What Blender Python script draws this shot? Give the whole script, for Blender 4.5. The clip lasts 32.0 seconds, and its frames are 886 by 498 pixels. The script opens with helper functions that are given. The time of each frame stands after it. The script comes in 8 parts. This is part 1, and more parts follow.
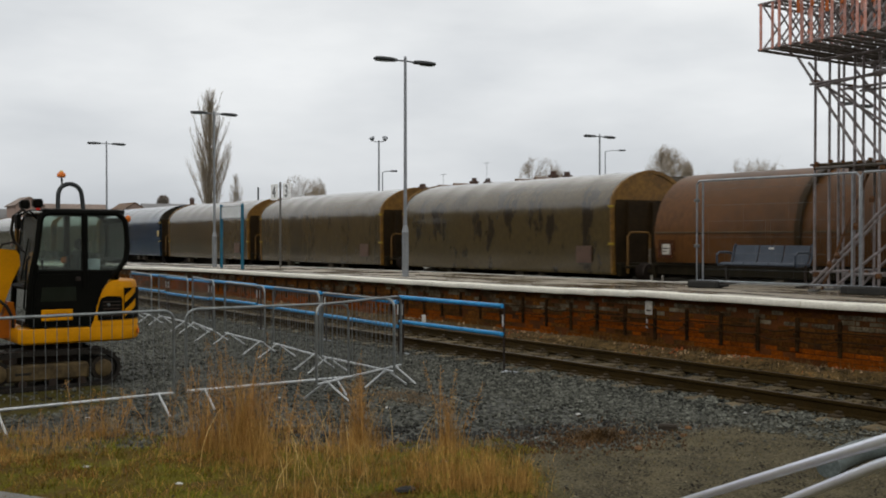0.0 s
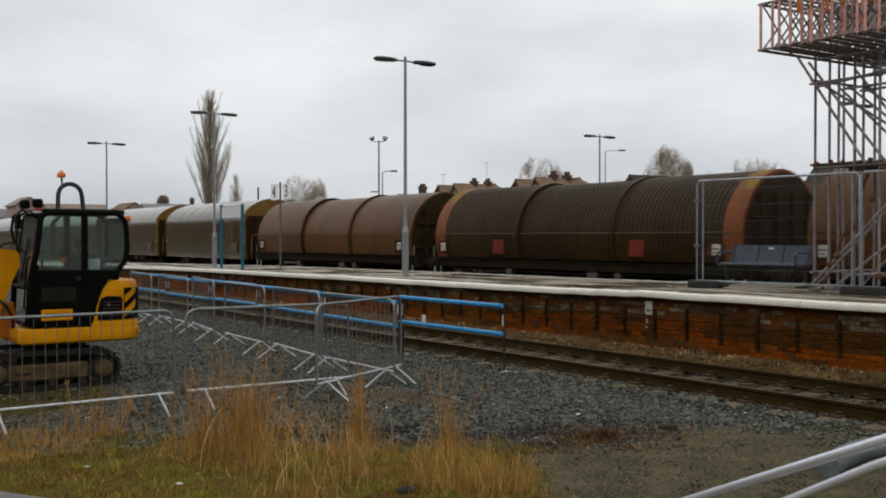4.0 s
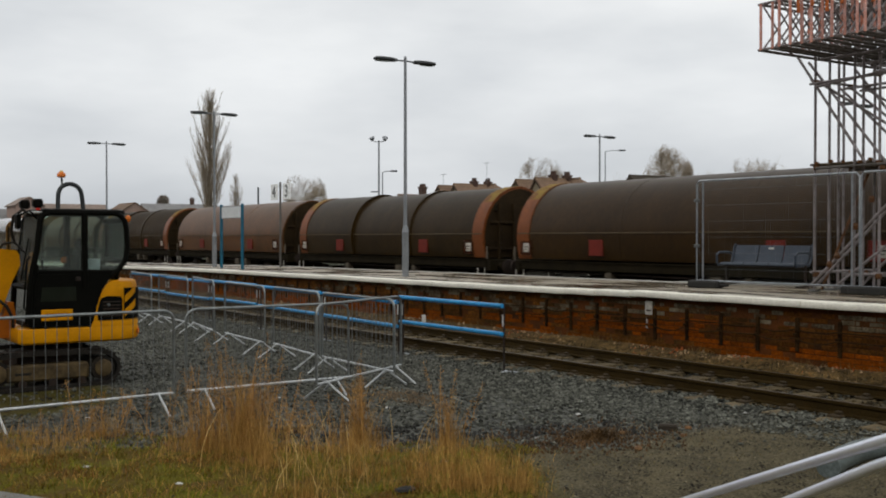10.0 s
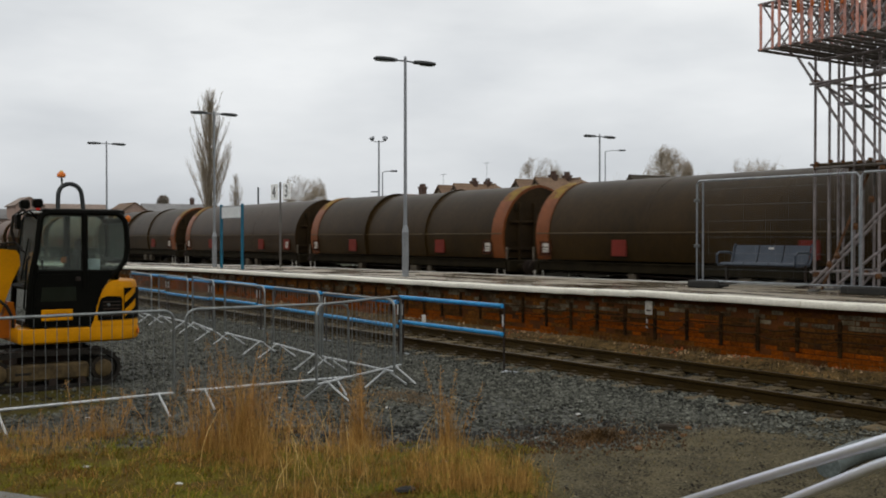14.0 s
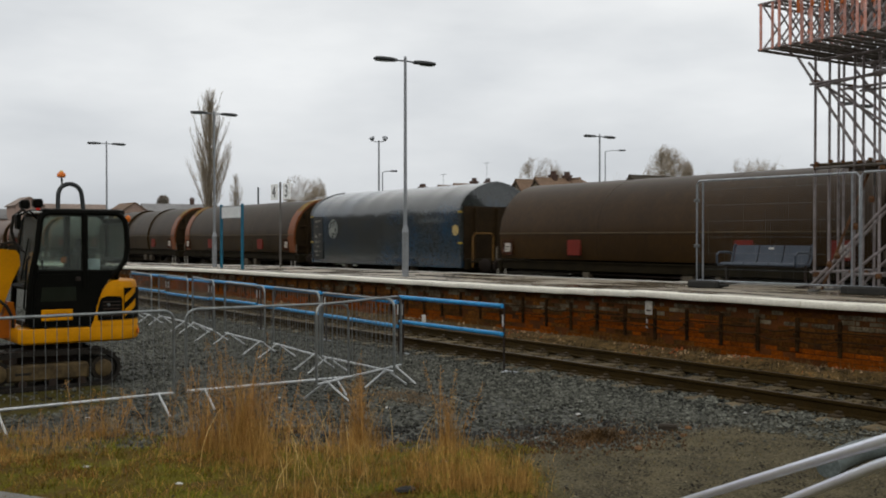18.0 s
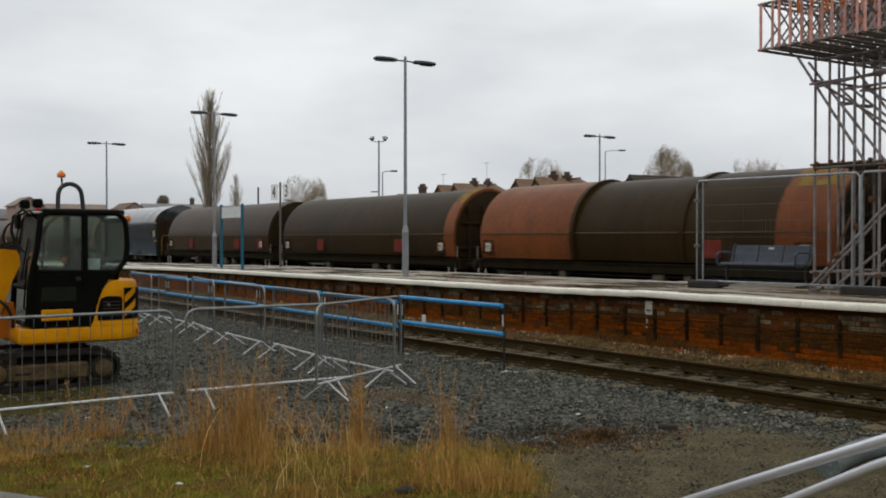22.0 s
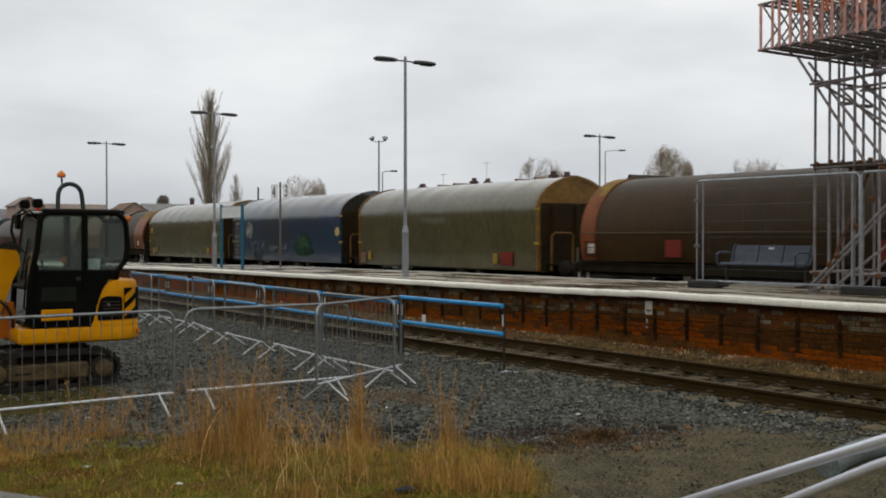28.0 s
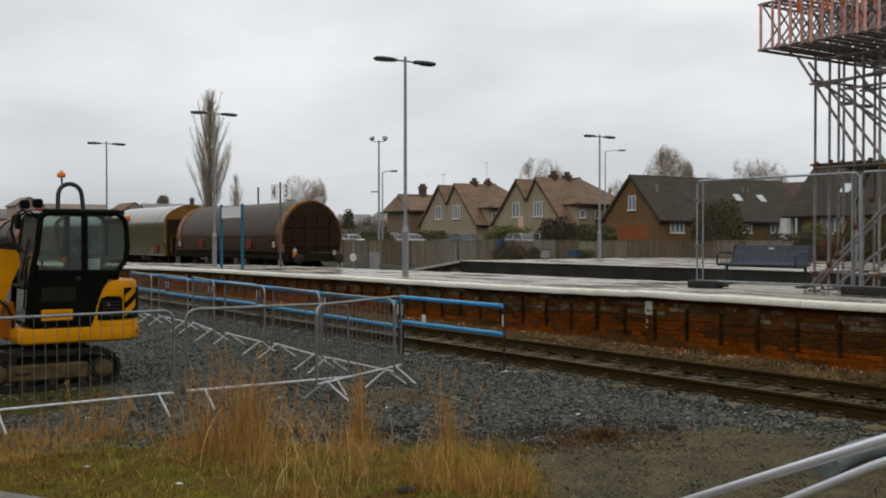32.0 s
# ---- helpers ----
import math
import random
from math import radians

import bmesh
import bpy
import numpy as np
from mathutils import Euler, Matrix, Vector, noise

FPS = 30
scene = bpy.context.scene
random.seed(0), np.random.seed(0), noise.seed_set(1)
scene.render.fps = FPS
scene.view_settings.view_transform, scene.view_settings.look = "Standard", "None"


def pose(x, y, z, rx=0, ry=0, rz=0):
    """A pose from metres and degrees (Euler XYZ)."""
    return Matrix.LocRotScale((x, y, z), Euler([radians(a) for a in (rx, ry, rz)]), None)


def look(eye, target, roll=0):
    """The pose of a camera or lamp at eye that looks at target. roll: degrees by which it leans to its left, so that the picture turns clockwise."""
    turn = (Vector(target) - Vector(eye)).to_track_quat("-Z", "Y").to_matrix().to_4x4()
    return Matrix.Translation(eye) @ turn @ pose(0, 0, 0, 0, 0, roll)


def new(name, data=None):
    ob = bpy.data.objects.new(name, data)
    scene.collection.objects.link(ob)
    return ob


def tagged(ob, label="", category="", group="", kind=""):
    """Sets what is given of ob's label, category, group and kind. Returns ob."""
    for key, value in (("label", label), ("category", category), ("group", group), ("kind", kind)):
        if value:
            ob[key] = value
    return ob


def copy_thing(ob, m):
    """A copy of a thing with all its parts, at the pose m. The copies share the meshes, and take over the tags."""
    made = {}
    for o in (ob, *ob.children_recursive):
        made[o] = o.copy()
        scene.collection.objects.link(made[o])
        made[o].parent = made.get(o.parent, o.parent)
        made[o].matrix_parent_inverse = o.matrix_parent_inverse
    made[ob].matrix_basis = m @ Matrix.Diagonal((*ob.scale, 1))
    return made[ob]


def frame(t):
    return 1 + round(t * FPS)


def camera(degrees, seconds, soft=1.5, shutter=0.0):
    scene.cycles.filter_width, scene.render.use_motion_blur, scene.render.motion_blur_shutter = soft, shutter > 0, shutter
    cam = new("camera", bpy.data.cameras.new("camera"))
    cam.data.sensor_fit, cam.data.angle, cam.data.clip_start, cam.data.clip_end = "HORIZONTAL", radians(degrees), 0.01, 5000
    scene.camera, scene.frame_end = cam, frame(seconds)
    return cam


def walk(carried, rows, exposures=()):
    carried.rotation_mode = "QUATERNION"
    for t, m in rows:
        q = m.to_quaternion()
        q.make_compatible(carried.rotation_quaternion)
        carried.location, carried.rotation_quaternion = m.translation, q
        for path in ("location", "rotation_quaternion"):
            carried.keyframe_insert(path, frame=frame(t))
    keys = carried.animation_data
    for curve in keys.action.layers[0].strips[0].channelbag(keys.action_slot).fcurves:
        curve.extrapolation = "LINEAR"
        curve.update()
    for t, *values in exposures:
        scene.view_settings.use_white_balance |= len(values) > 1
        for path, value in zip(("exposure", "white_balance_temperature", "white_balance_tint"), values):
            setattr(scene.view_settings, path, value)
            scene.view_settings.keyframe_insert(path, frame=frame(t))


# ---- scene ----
CLIP = 32.0
EYE = (0.0, 0.0, 1.9)
cam = camera(45.93, CLIP, soft=1.9, shutter=0.4)
VIEW = look(EYE, (-82.8753, 55.952, 0.873))
walk(cam, [(0.0, VIEW), (CLIP, VIEW)])

# ---- world and light: a bright overcast winter sky ----
SUN_UP, SUN_TURN = radians(38), radians(205)
world = bpy.data.worlds.new("overcast_sky")
scene.world = world
world.use_nodes = True
wn, wl = world.node_tree.nodes, world.node_tree.links
wn.clear()
w_out = wn.new("ShaderNodeOutputWorld")
w_bg = wn.new("ShaderNodeBackground")
w_sky = wn.new("ShaderNodeTexSky")
w_sky.sky_type, w_sky.sun_disc = "NISHITA", False
w_sky.sun_elevation, w_sky.sun_rotation = SUN_UP, SUN_TURN
w_dim = wn.new("ShaderNodeVectorMath")
w_dim.operation = "SCALE"
w_dim.inputs["Scale"].default_value = 0.06
w_co = wn.new("ShaderNodeTexCoord")
w_map = wn.new("ShaderNodeMapping")
w_map.inputs["Scale"].default_value = (1.0, 1.0, 3.2)
w_noise = wn.new("ShaderNodeTexNoise")
w_noise.inputs["Scale"].default_value = 3.0
w_noise.inputs["Detail"].default_value = 5
w_noise.inputs["Roughness"].default_value = 0.5
w_ramp = wn.new("ShaderNodeValToRGB")
w_ramp.color_ramp.elements[0].position, w_ramp.color_ramp.elements[0].color = 0.33, (0.675, 0.69, 0.715, 1)
w_ramp.color_ramp.elements[1].position, w_ramp.color_ramp.elements[1].color = 0.68, (0.915, 0.918, 0.925, 1)
w_mix = wn.new("ShaderNodeMix")
w_mix.data_type = "RGBA"
w_mix.inputs["Factor"].default_value = 0.95
wl.new(w_co.outputs["Generated"], w_map.inputs["Vector"])
wl.new(w_map.outputs["Vector"], w_noise.inputs["Vector"])
wl.new(w_noise.outputs["Fac"], w_ramp.inputs["Fac"])
wl.new(w_sky.outputs["Color"], w_dim.inputs[0])
wl.new(w_dim.outputs["Vector"], w_mix.inputs["A"])
wl.new(w_ramp.outputs["Color"], w_mix.inputs["B"])
# an overcast sky is darker towards the horizon
w_sep = wn.new("ShaderNodeSeparateXYZ")
w_fall = wn.new("ShaderNodeValToRGB")
w_fall.color_ramp.elements[0].position, w_fall.color_ramp.elements[0].color = 0.0, (0.69, 0.715, 0.74, 1)
w_fall.color_ramp.elements[1].position, w_fall.color_ramp.elements[1].color = 1.0, (1.145, 1.135, 1.085, 1)
for spot, tone in ((0.05, (0.825, 0.85, 0.87, 1)), (0.16, (1.05, 1.065, 1.065, 1)), (0.27, (1.065, 1.075, 1.065, 1)), (0.45, (1.095, 1.092, 1.055, 1))):
    w_fall.color_ramp.elements.new(spot).color = tone
w_mul = wn.new("ShaderNodeVectorMath")
w_mul.operation = "MULTIPLY"
wl.new(w_co.outputs["Generated"], w_sep.inputs[0])
wl.new(w_sep.outputs["Z"], w_fall.inputs["Fac"])
wl.new(w_mix.outputs["Result"], w_mul.inputs[0])
wl.new(w_fall.outputs["Color"], w_mul.inputs[1])
wl.new(w_mul.outputs["Vector"], w_bg.inputs["Color"])
w_bg.inputs["Strength"].default_value = 1.0
wl.new(w_bg.outputs["Background"], w_out.inputs["Surface"])

sun = new("sun", bpy.data.lights.new("sun", "SUN"))
sun.data.energy, sun.data.angle, sun.data.color = 0.5, radians(30), (1.0, 0.96, 0.86)
sun.matrix_world = look((30, -40, 60), (-20, 15, 0))
scene.view_settings.exposure = 0.0

# ---- materials ----
MATS = {}
DAMP = 0.72  # rain-soaked surfaces are darker than dry ones


def mat(name, col, col2=None, rough=0.6, metal=0.0, scale=3.0, fine=40.0, bump=0.15, depth=0.01,
        stretch=(1, 1, 1), lo=0.35, hi=0.68, vary=0.0, island=0.0, grain=0.25, spec=0.3, glow=0.0, rough2=None, coat=0.0, dry=False, placed=False):
    """A procedural surface: two colours mixed by large blotches, fine grain, relief."""
    if name in MATS:
        return MATS[name]
    m = bpy.data.materials.new(name)
    m.use_nodes = True
    n, l = m.node_tree.nodes, m.node_tree.links
    b = n["Principled BSDF"]
    co = n.new("ShaderNodeTexCoord")
    mp = n.new("ShaderNodeMapping")
    mp.inputs["Scale"].default_value = stretch
    l.new(n.new("ShaderNodeNewGeometry").outputs["Position"] if placed else co.outputs["Object"], mp.inputs["Vector"])
    big = n.new("ShaderNodeTexNoise")
    big.inputs["Scale"].default_value, big.inputs["Detail"].default_value = scale, 6
    big.inputs["Roughness"].default_value = 0.62
    small = n.new("ShaderNodeTexNoise")
    small.inputs["Scale"].default_value, small.inputs["Detail"].default_value = fine, 4
    l.new(mp.outputs["Vector"], big.inputs["Vector"])
    l.new(mp.outputs["Vector"], small.inputs["Vector"])
    ramp = n.new("ShaderNodeValToRGB")
    c2 = col2 or tuple(c * 0.72 for c in col)
    if max(col) < 0.45 and not dry:
        col, c2 = [c * DAMP for c in col], [c * DAMP for c in c2]
    ramp.color_ramp.elements[0].position, ramp.color_ramp.elements[0].color = lo, (*c2, 1)
    ramp.color_ramp.elements[1].position, ramp.color_ramp.elements[1].color = hi, (*col, 1)
    l.new(big.outputs["Fac"], ramp.inputs["Fac"])
    gr = n.new("ShaderNodeMapRange")
    gr.inputs["From Min"].default_value, gr.inputs["From Max"].default_value = 0.3, 0.7
    gr.inputs["To Min"].default_value, gr.inputs["To Max"].default_value = 1 - grain, 1 + grain
    l.new(small.outputs["Fac"], gr.inputs["Value"])
    value = gr.outputs["Result"]
    for amount, node, socket in ((vary, "ShaderNodeObjectInfo", "Random"), (island, "ShaderNodeNewGeometry", "Random Per Island")):
        if amount:
            src = n.new(node)
            r = n.new("ShaderNodeMapRange")
            r.inputs["To Min"].default_value, r.inputs["To Max"].default_value = 1 - amount, 1 + amount
            l.new(src.outputs[socket], r.inputs["Value"])
            mul = n.new("ShaderNodeMath")
            mul.operation = "MULTIPLY"
            l.new(value, mul.inputs[0])
            l.new(r.outputs["Result"], mul.inputs[1])
            value = mul.outputs["Value"]
    tint = n.new("ShaderNodeVectorMath")
    tint.operation = "SCALE"
    l.new(ramp.outputs["Color"], tint.inputs[0])
    l.new(value, tint.inputs["Scale"])
    l.new(tint.outputs["Vector"], b.inputs["Base Color"])
    rr = n.new("ShaderNodeMapRange")
    rr.inputs["To Min"].default_value = min(1, rough if rough2 is None else rough2)
    rr.inputs["To Max"].default_value = max(0.02, rough * 0.85)
    if rough2 is not None:
        rr.inputs["From Min"].default_value, rr.inputs["From Max"].default_value = 0.36, 0.62
    l.new(big.outputs["Fac"], rr.inputs["Value"])
    l.new(rr.outputs["Result"], b.inputs["Roughness"])
    b.inputs["Metallic"].default_value = metal
    b.inputs["Specular IOR Level"].default_value = spec
    if coat:
        b.inputs["Coat Weight"].default_value, b.inputs["Coat Roughness"].default_value = coat, 0.12
        b.inputs["Coat IOR"].default_value = 1.78
    if bump:
        bp = n.new("ShaderNodeBump")
        bp.inputs["Strength"].default_value, bp.inputs["Distance"].default_value = bump, depth
        l.new(small.outputs["Fac"], bp.inputs["Height"])
        l.new(bp.outputs["Normal"], b.inputs["Normal"])
    if glow:
        b.inputs["Emission Color"].default_value = (*col, 1)
        b.inputs["Emission Strength"].default_value = glow
    MATS[name] = m
    return m


# dust: strength of the pale film that imitates reflected sky
def glass(name, tint=(0.75, 0.85, 0.85), dust=0.0):
    if name in MATS:
        return MATS[name]
    m = bpy.data.materials.new(name)
    m.use_nodes = True
    n, l = m.node_tree.nodes, m.node_tree.links
    n.clear()
    out = n.new("ShaderNodeOutputMaterial")
    t = n.new("ShaderNodeBsdfTransparent")
    t.inputs["Color"].default_value = (*tint, 1)
    g = n.new("ShaderNodeBsdfGlossy")
    g.inputs["Roughness"].default_value = 0.05
    f = n.new("ShaderNodeFresnel")
    f.inputs["IOR"].default_value = 1.5
    mx = n.new("ShaderNodeMixShader")
    l.new(f.outputs["Fac"], mx.inputs["Fac"])
    l.new(t.outputs["BSDF"], mx.inputs[1])
    l.new(g.outputs["BSDF"], mx.inputs[2])
    # a pale film in place of the sky and haze mirrored by the pane
    film = n.new("ShaderNodeBsdfDiffuse")
    film.inputs["Color"].default_value = (0.55, 0.58, 0.55, 1)
    specks = n.new("ShaderNodeTexNoise")
    specks.inputs["Scale"].default_value = 3.0
    amount = n.new("ShaderNodeMath")
    amount.operation = "MULTIPLY"
    amount.inputs[1].default_value = dust * 2
    dm = n.new("ShaderNodeMixShader")
    l.new(specks.outputs["Fac"], amount.inputs[0])
    l.new(amount.outputs["Value"], dm.inputs["Fac"])
    l.new(mx.outputs["Shader"], dm.inputs[1])
    l.new(film.outputs["BSDF"], dm.inputs[2])
    l.new(dm.outputs["Shader"], out.inputs["Surface"])
    MATS[name] = m
    return m


def worn_paint(name, col, col2, cover=0.5, scale=4.0, soft=0.12, rough=0.6):
    """Thin paint or lettering that has flaked: what lies under it shows through the gaps."""
    m = mat(name, col, col2, rough=rough, spec=0.15, scale=scale * 0.5, fine=20, bump=0.0)
    n, l = m.node_tree.nodes, m.node_tree.links
    gaps = n.new("ShaderNodeTexNoise")
    gaps.inputs["Scale"].default_value, gaps.inputs["Detail"].default_value, gaps.inputs["Roughness"].default_value = scale, 6, 0.65
    l.new(n["Texture Coordinate"].outputs["Object"], gaps.inputs["Vector"])
    edge = n.new("ShaderNodeMapRange")
    edge.inputs["From Min"].default_value, edge.inputs["From Max"].default_value = 0.62 - 0.3 * cover - soft * 0.5, 0.62 - 0.3 * cover + soft * 0.5
    l.new(gaps.outputs["Fac"], edge.inputs["Value"])
    l.new(edge.outputs["Result"], n["Principled BSDF"].inputs["Alpha"])
    return m


# ---- mesh helpers ----
class Geo:
    """Points and faces gathered in plain lists, then made into one mesh."""

    def __init__(self):
        self.v, self.f = [], []

    def add(self, pts, faces):
        k = len(self.v)
        self.v += [tuple(p) for p in pts]
        self.f += [tuple(k + i for i in q) for q in faces]
        return self

    def box(self, x0, x1, y0, y1, z0, z1, c=0.0, m=None):
        """A box with chamfered edges of size c."""
        if c <= 0:
            p = [(x, y, z) for z in (z0, z1) for y in (y0, y1) for x in (x0, x1)]
            q = [(0, 2, 3, 1), (4, 5, 7, 6), (0, 1, 5, 4), (2, 6, 7, 3), (0, 4, 6, 2), (1, 3, 7, 5)]
        else:
            c = min(c, (x1 - x0) * 0.45, (y1 - y0) * 0.45, (z1 - z0) * 0.45)
            lo, hi = (x0, y0, z0), (x1, y1, z1)
            p, idx = [], {}
            for s in range(8):
                for a in range(3):
                    pt = []
                    for k in range(3):
                        up = s >> k & 1
                        e = hi[k] if up else lo[k]
                        pt.append(e if k == a else e + (-c if up else c))
                    idx[s, a] = len(p)
                    p.append(tuple(pt))
            q = []
            for a in range(3):
                b, d = (a + 1) % 3, (a + 2) % 3
                for side in (0, 1):
                    loop = [side << a | i << b | j << d for i, j in ((0, 0), (1, 0), (1, 1), (0, 1))]
                    if not side:
                        loop.reverse()
                    q.append([idx[s, a] for s in loop])
                for i, j in ((0, 0), (1, 0), (1, 1), (0, 1)):
                    s0, s1 = i << b | j << d, 1 << a | i << b | j << d
                    face = [idx[s0, b], idx[s1, b], idx[s1, d], idx[s0, d]]
                    q.append(face if (i + j) % 2 else face[::-1])
            for s in range(8):
                tri = [idx[s, 0], idx[s, 1], idx[s, 2]]
                q.append(tri if bin(s).count("1") % 2 else tri[::-1])
        if m is not None:
            p = [m @ Vector(a) for a in p]
        return self.add(p, q)

    def rings(self, rings, closed=True, caps=True, loop=False):
        """Skin over rings of equal length."""
        n, pts, q = len(rings[0]), [p for r in rings for p in r], []
        last = len(rings) if loop else len(rings) - 1
        for i in range(last):
            a, b = i * n, (i + 1) % len(rings) * n
            for j in range(n if closed else n - 1):
                k = (j + 1) % n
                q.append((a + j, a + k, b + k, b + j))
        if caps and not loop:
            q.append(tuple(range(n))[::-1])
            q.append(tuple(range((len(rings) - 1) * n, len(rings) * n)))
        return self.add(pts, q)

    def path(self, pts, r, n=8, loop=False, caps=True):
        """A tube along points; r is a radius or one for each point."""
        pts = [Vector(p) for p in pts]
        rad = r if isinstance(r, (list, tuple)) else [r] * len(pts)
        rings, side = [], None
        for i, p in enumerate(pts):
            if loop:
                d = pts[(i + 1) % len(pts)] - pts[i - 1]
            else:
                d = pts[min(i + 1, len(pts) - 1)] - pts[max(i - 1, 0)]
            d = d.normalized() if d.length > 1e-9 else Vector((0, 0, 1))
            if side is None:
                side = d.orthogonal().normalized()
            else:
                side = side - d * side.dot(d)
                side = side.normalized() if side.length > 1e-6 else d.orthogonal().normalized()
            up = d.cross(side)
            rings.append([p + (side * math.cos(2 * math.pi * k / n) + up * math.sin(2 * math.pi * k / n)) * rad[i] for k in range(n)])
        return self.rings(rings, caps=caps, loop=loop)

    def prism(self, profile, axis, a, b):
        """A closed outline, extruded along an axis from a to b. The outline gives the other two coordinates in order."""
        def put(u, w, t):
            return {"x": (t, u, w), "y": (u, t, w), "z": (u, w, t)}[axis]
        return self.rings([[put(u, w, a) for u, w in profile], [put(u, w, b) for u, w in profile]])

    def ball(self, c, r, n=10, k=6):
        rx, ry, rz = r if isinstance(r, (list, tuple)) else (r, r, r)
        rings = []
        for i in range(k + 1):
            t = math.pi * (i + 0.001) / (k + 0.002)
            rings.append([(c[0] + rx * math.sin(t) * math.cos(2 * math.pi * j / n), c[1] + ry * math.sin(t) * math.sin(2 * math.pi * j / n),
                           c[2] - rz * math.cos(t)) for j in range(n)])
        return self.rings(rings)

    def moved(self, m):
        self.v = [tuple(m @ Vector(p)) for p in self.v]
        return self

    def mesh(self, name, material, smooth=35):
        me = bpy.data.meshes.new(name)
        me.from_pydata(self.v, [], self.f)
        me.materials.append(material)
        if smooth:
            me.polygons.foreach_set("use_smooth", [True] * len(me.polygons))
            me.set_sharp_from_angle(angle=radians(smooth))
        me.update()
        return me


def tidy(me):
    """Faces turned outwards."""
    bm = bmesh.new()
    bm.from_mesh(me)
    bmesh.ops.recalc_face_normals(bm, faces=bm.faces)
    bm.to_mesh(me)
    bm.free()
    return me


def thing(name, label, category, at=(0, 0, 0), rz=0.0, group="", kind=""):
    ob = new(name)
    ob.matrix_basis = pose(*at, 0, 0, rz)
    ob.empty_display_size = 0.2
    return tagged(ob, label, category, group, kind)


def part(name, geo, material, parent, label="", smooth=35, kind=""):
    """One mesh under a thing or a part; geo is a Geo or a ready mesh."""
    me = geo if isinstance(geo, bpy.types.Mesh) else tidy(geo.mesh(name, material, smooth))
    ob = new(name, me)
    ob.parent = parent
    return tagged(ob, label, "", "", kind)


def solid(name, geo, material, label, category, group="", kind="", smooth=35, at=None):
    """A thing that is one mesh."""
    me = geo if isinstance(geo, bpy.types.Mesh) else tidy(geo.mesh(name, material, smooth))
    ob = new(name, me)
    if at is not None:
        ob.matrix_basis = at
    return tagged(ob, label, category, group, kind)


GROUND = -0.2
PLAT = 0.97
rnd = random.Random(7)

steel = mat("galvanised steel", (0.44, 0.47, 0.50), (0.28, 0.30, 0.33), rough=0.42, metal=0.75, scale=6, fine=60, bump=0.05)
dull_steel = mat("dull grey steel", (0.27, 0.29, 0.30), (0.17, 0.18, 0.18), rough=0.55, metal=0.5, scale=5, fine=50, bump=0.1)
dark_iron = mat("dark iron", (0.035, 0.03, 0.027), (0.05, 0.03, 0.02), rough=0.65, metal=0.3, scale=6, fine=50)
black_paint = mat("black paint", (0.0040, 0.0042, 0.0030), (0.0065, 0.0065, 0.0048), rough=0.5, spec=0.05, scale=4, fine=60, bump=0.05)
black_rubber = mat("black rubber", (0.010, 0.009, 0.008), (0.028, 0.021, 0.014), rough=0.85, scale=5, fine=50)
yellow_paint = mat("digger yellow paint", (0.65, 0.275, 0.0015), (0.45, 0.182, 0.0015), rough=0.5, spec=0.10, scale=1.5, fine=30, bump=0.0, grain=0.06, lo=0.28, hi=0.55)
orange_paint = mat("bright orange", (0.75, 0.19, 0.02), rough=0.45, bump=0.04)
white_paint = mat("white paint", (0.72, 0.72, 0.70), (0.55, 0.54, 0.51), rough=0.5, scale=4, bump=0.06)
blue_paint = mat("blue painted tube", (0.030, 0.29, 0.60), (0.022, 0.21, 0.48), rough=0.35, scale=5, bump=0.04)
lamp_grey = mat("lamp post grey paint", (0.36, 0.38, 0.41), (0.27, 0.29, 0.31), rough=0.5, scale=4, bump=0.05)
lamp_dark = mat("lantern dark grey", (0.055, 0.062, 0.066), rough=0.5, bump=0.05)
clear_glass = glass("clear glass", (0.86, 0.92, 0.90), 0.035)
window_glass = mat("house window glass", (0.16, 0.18, 0.20), (0.26, 0.28, 0.30), rough=0.08, scale=0.8, bump=0, grain=0.05)
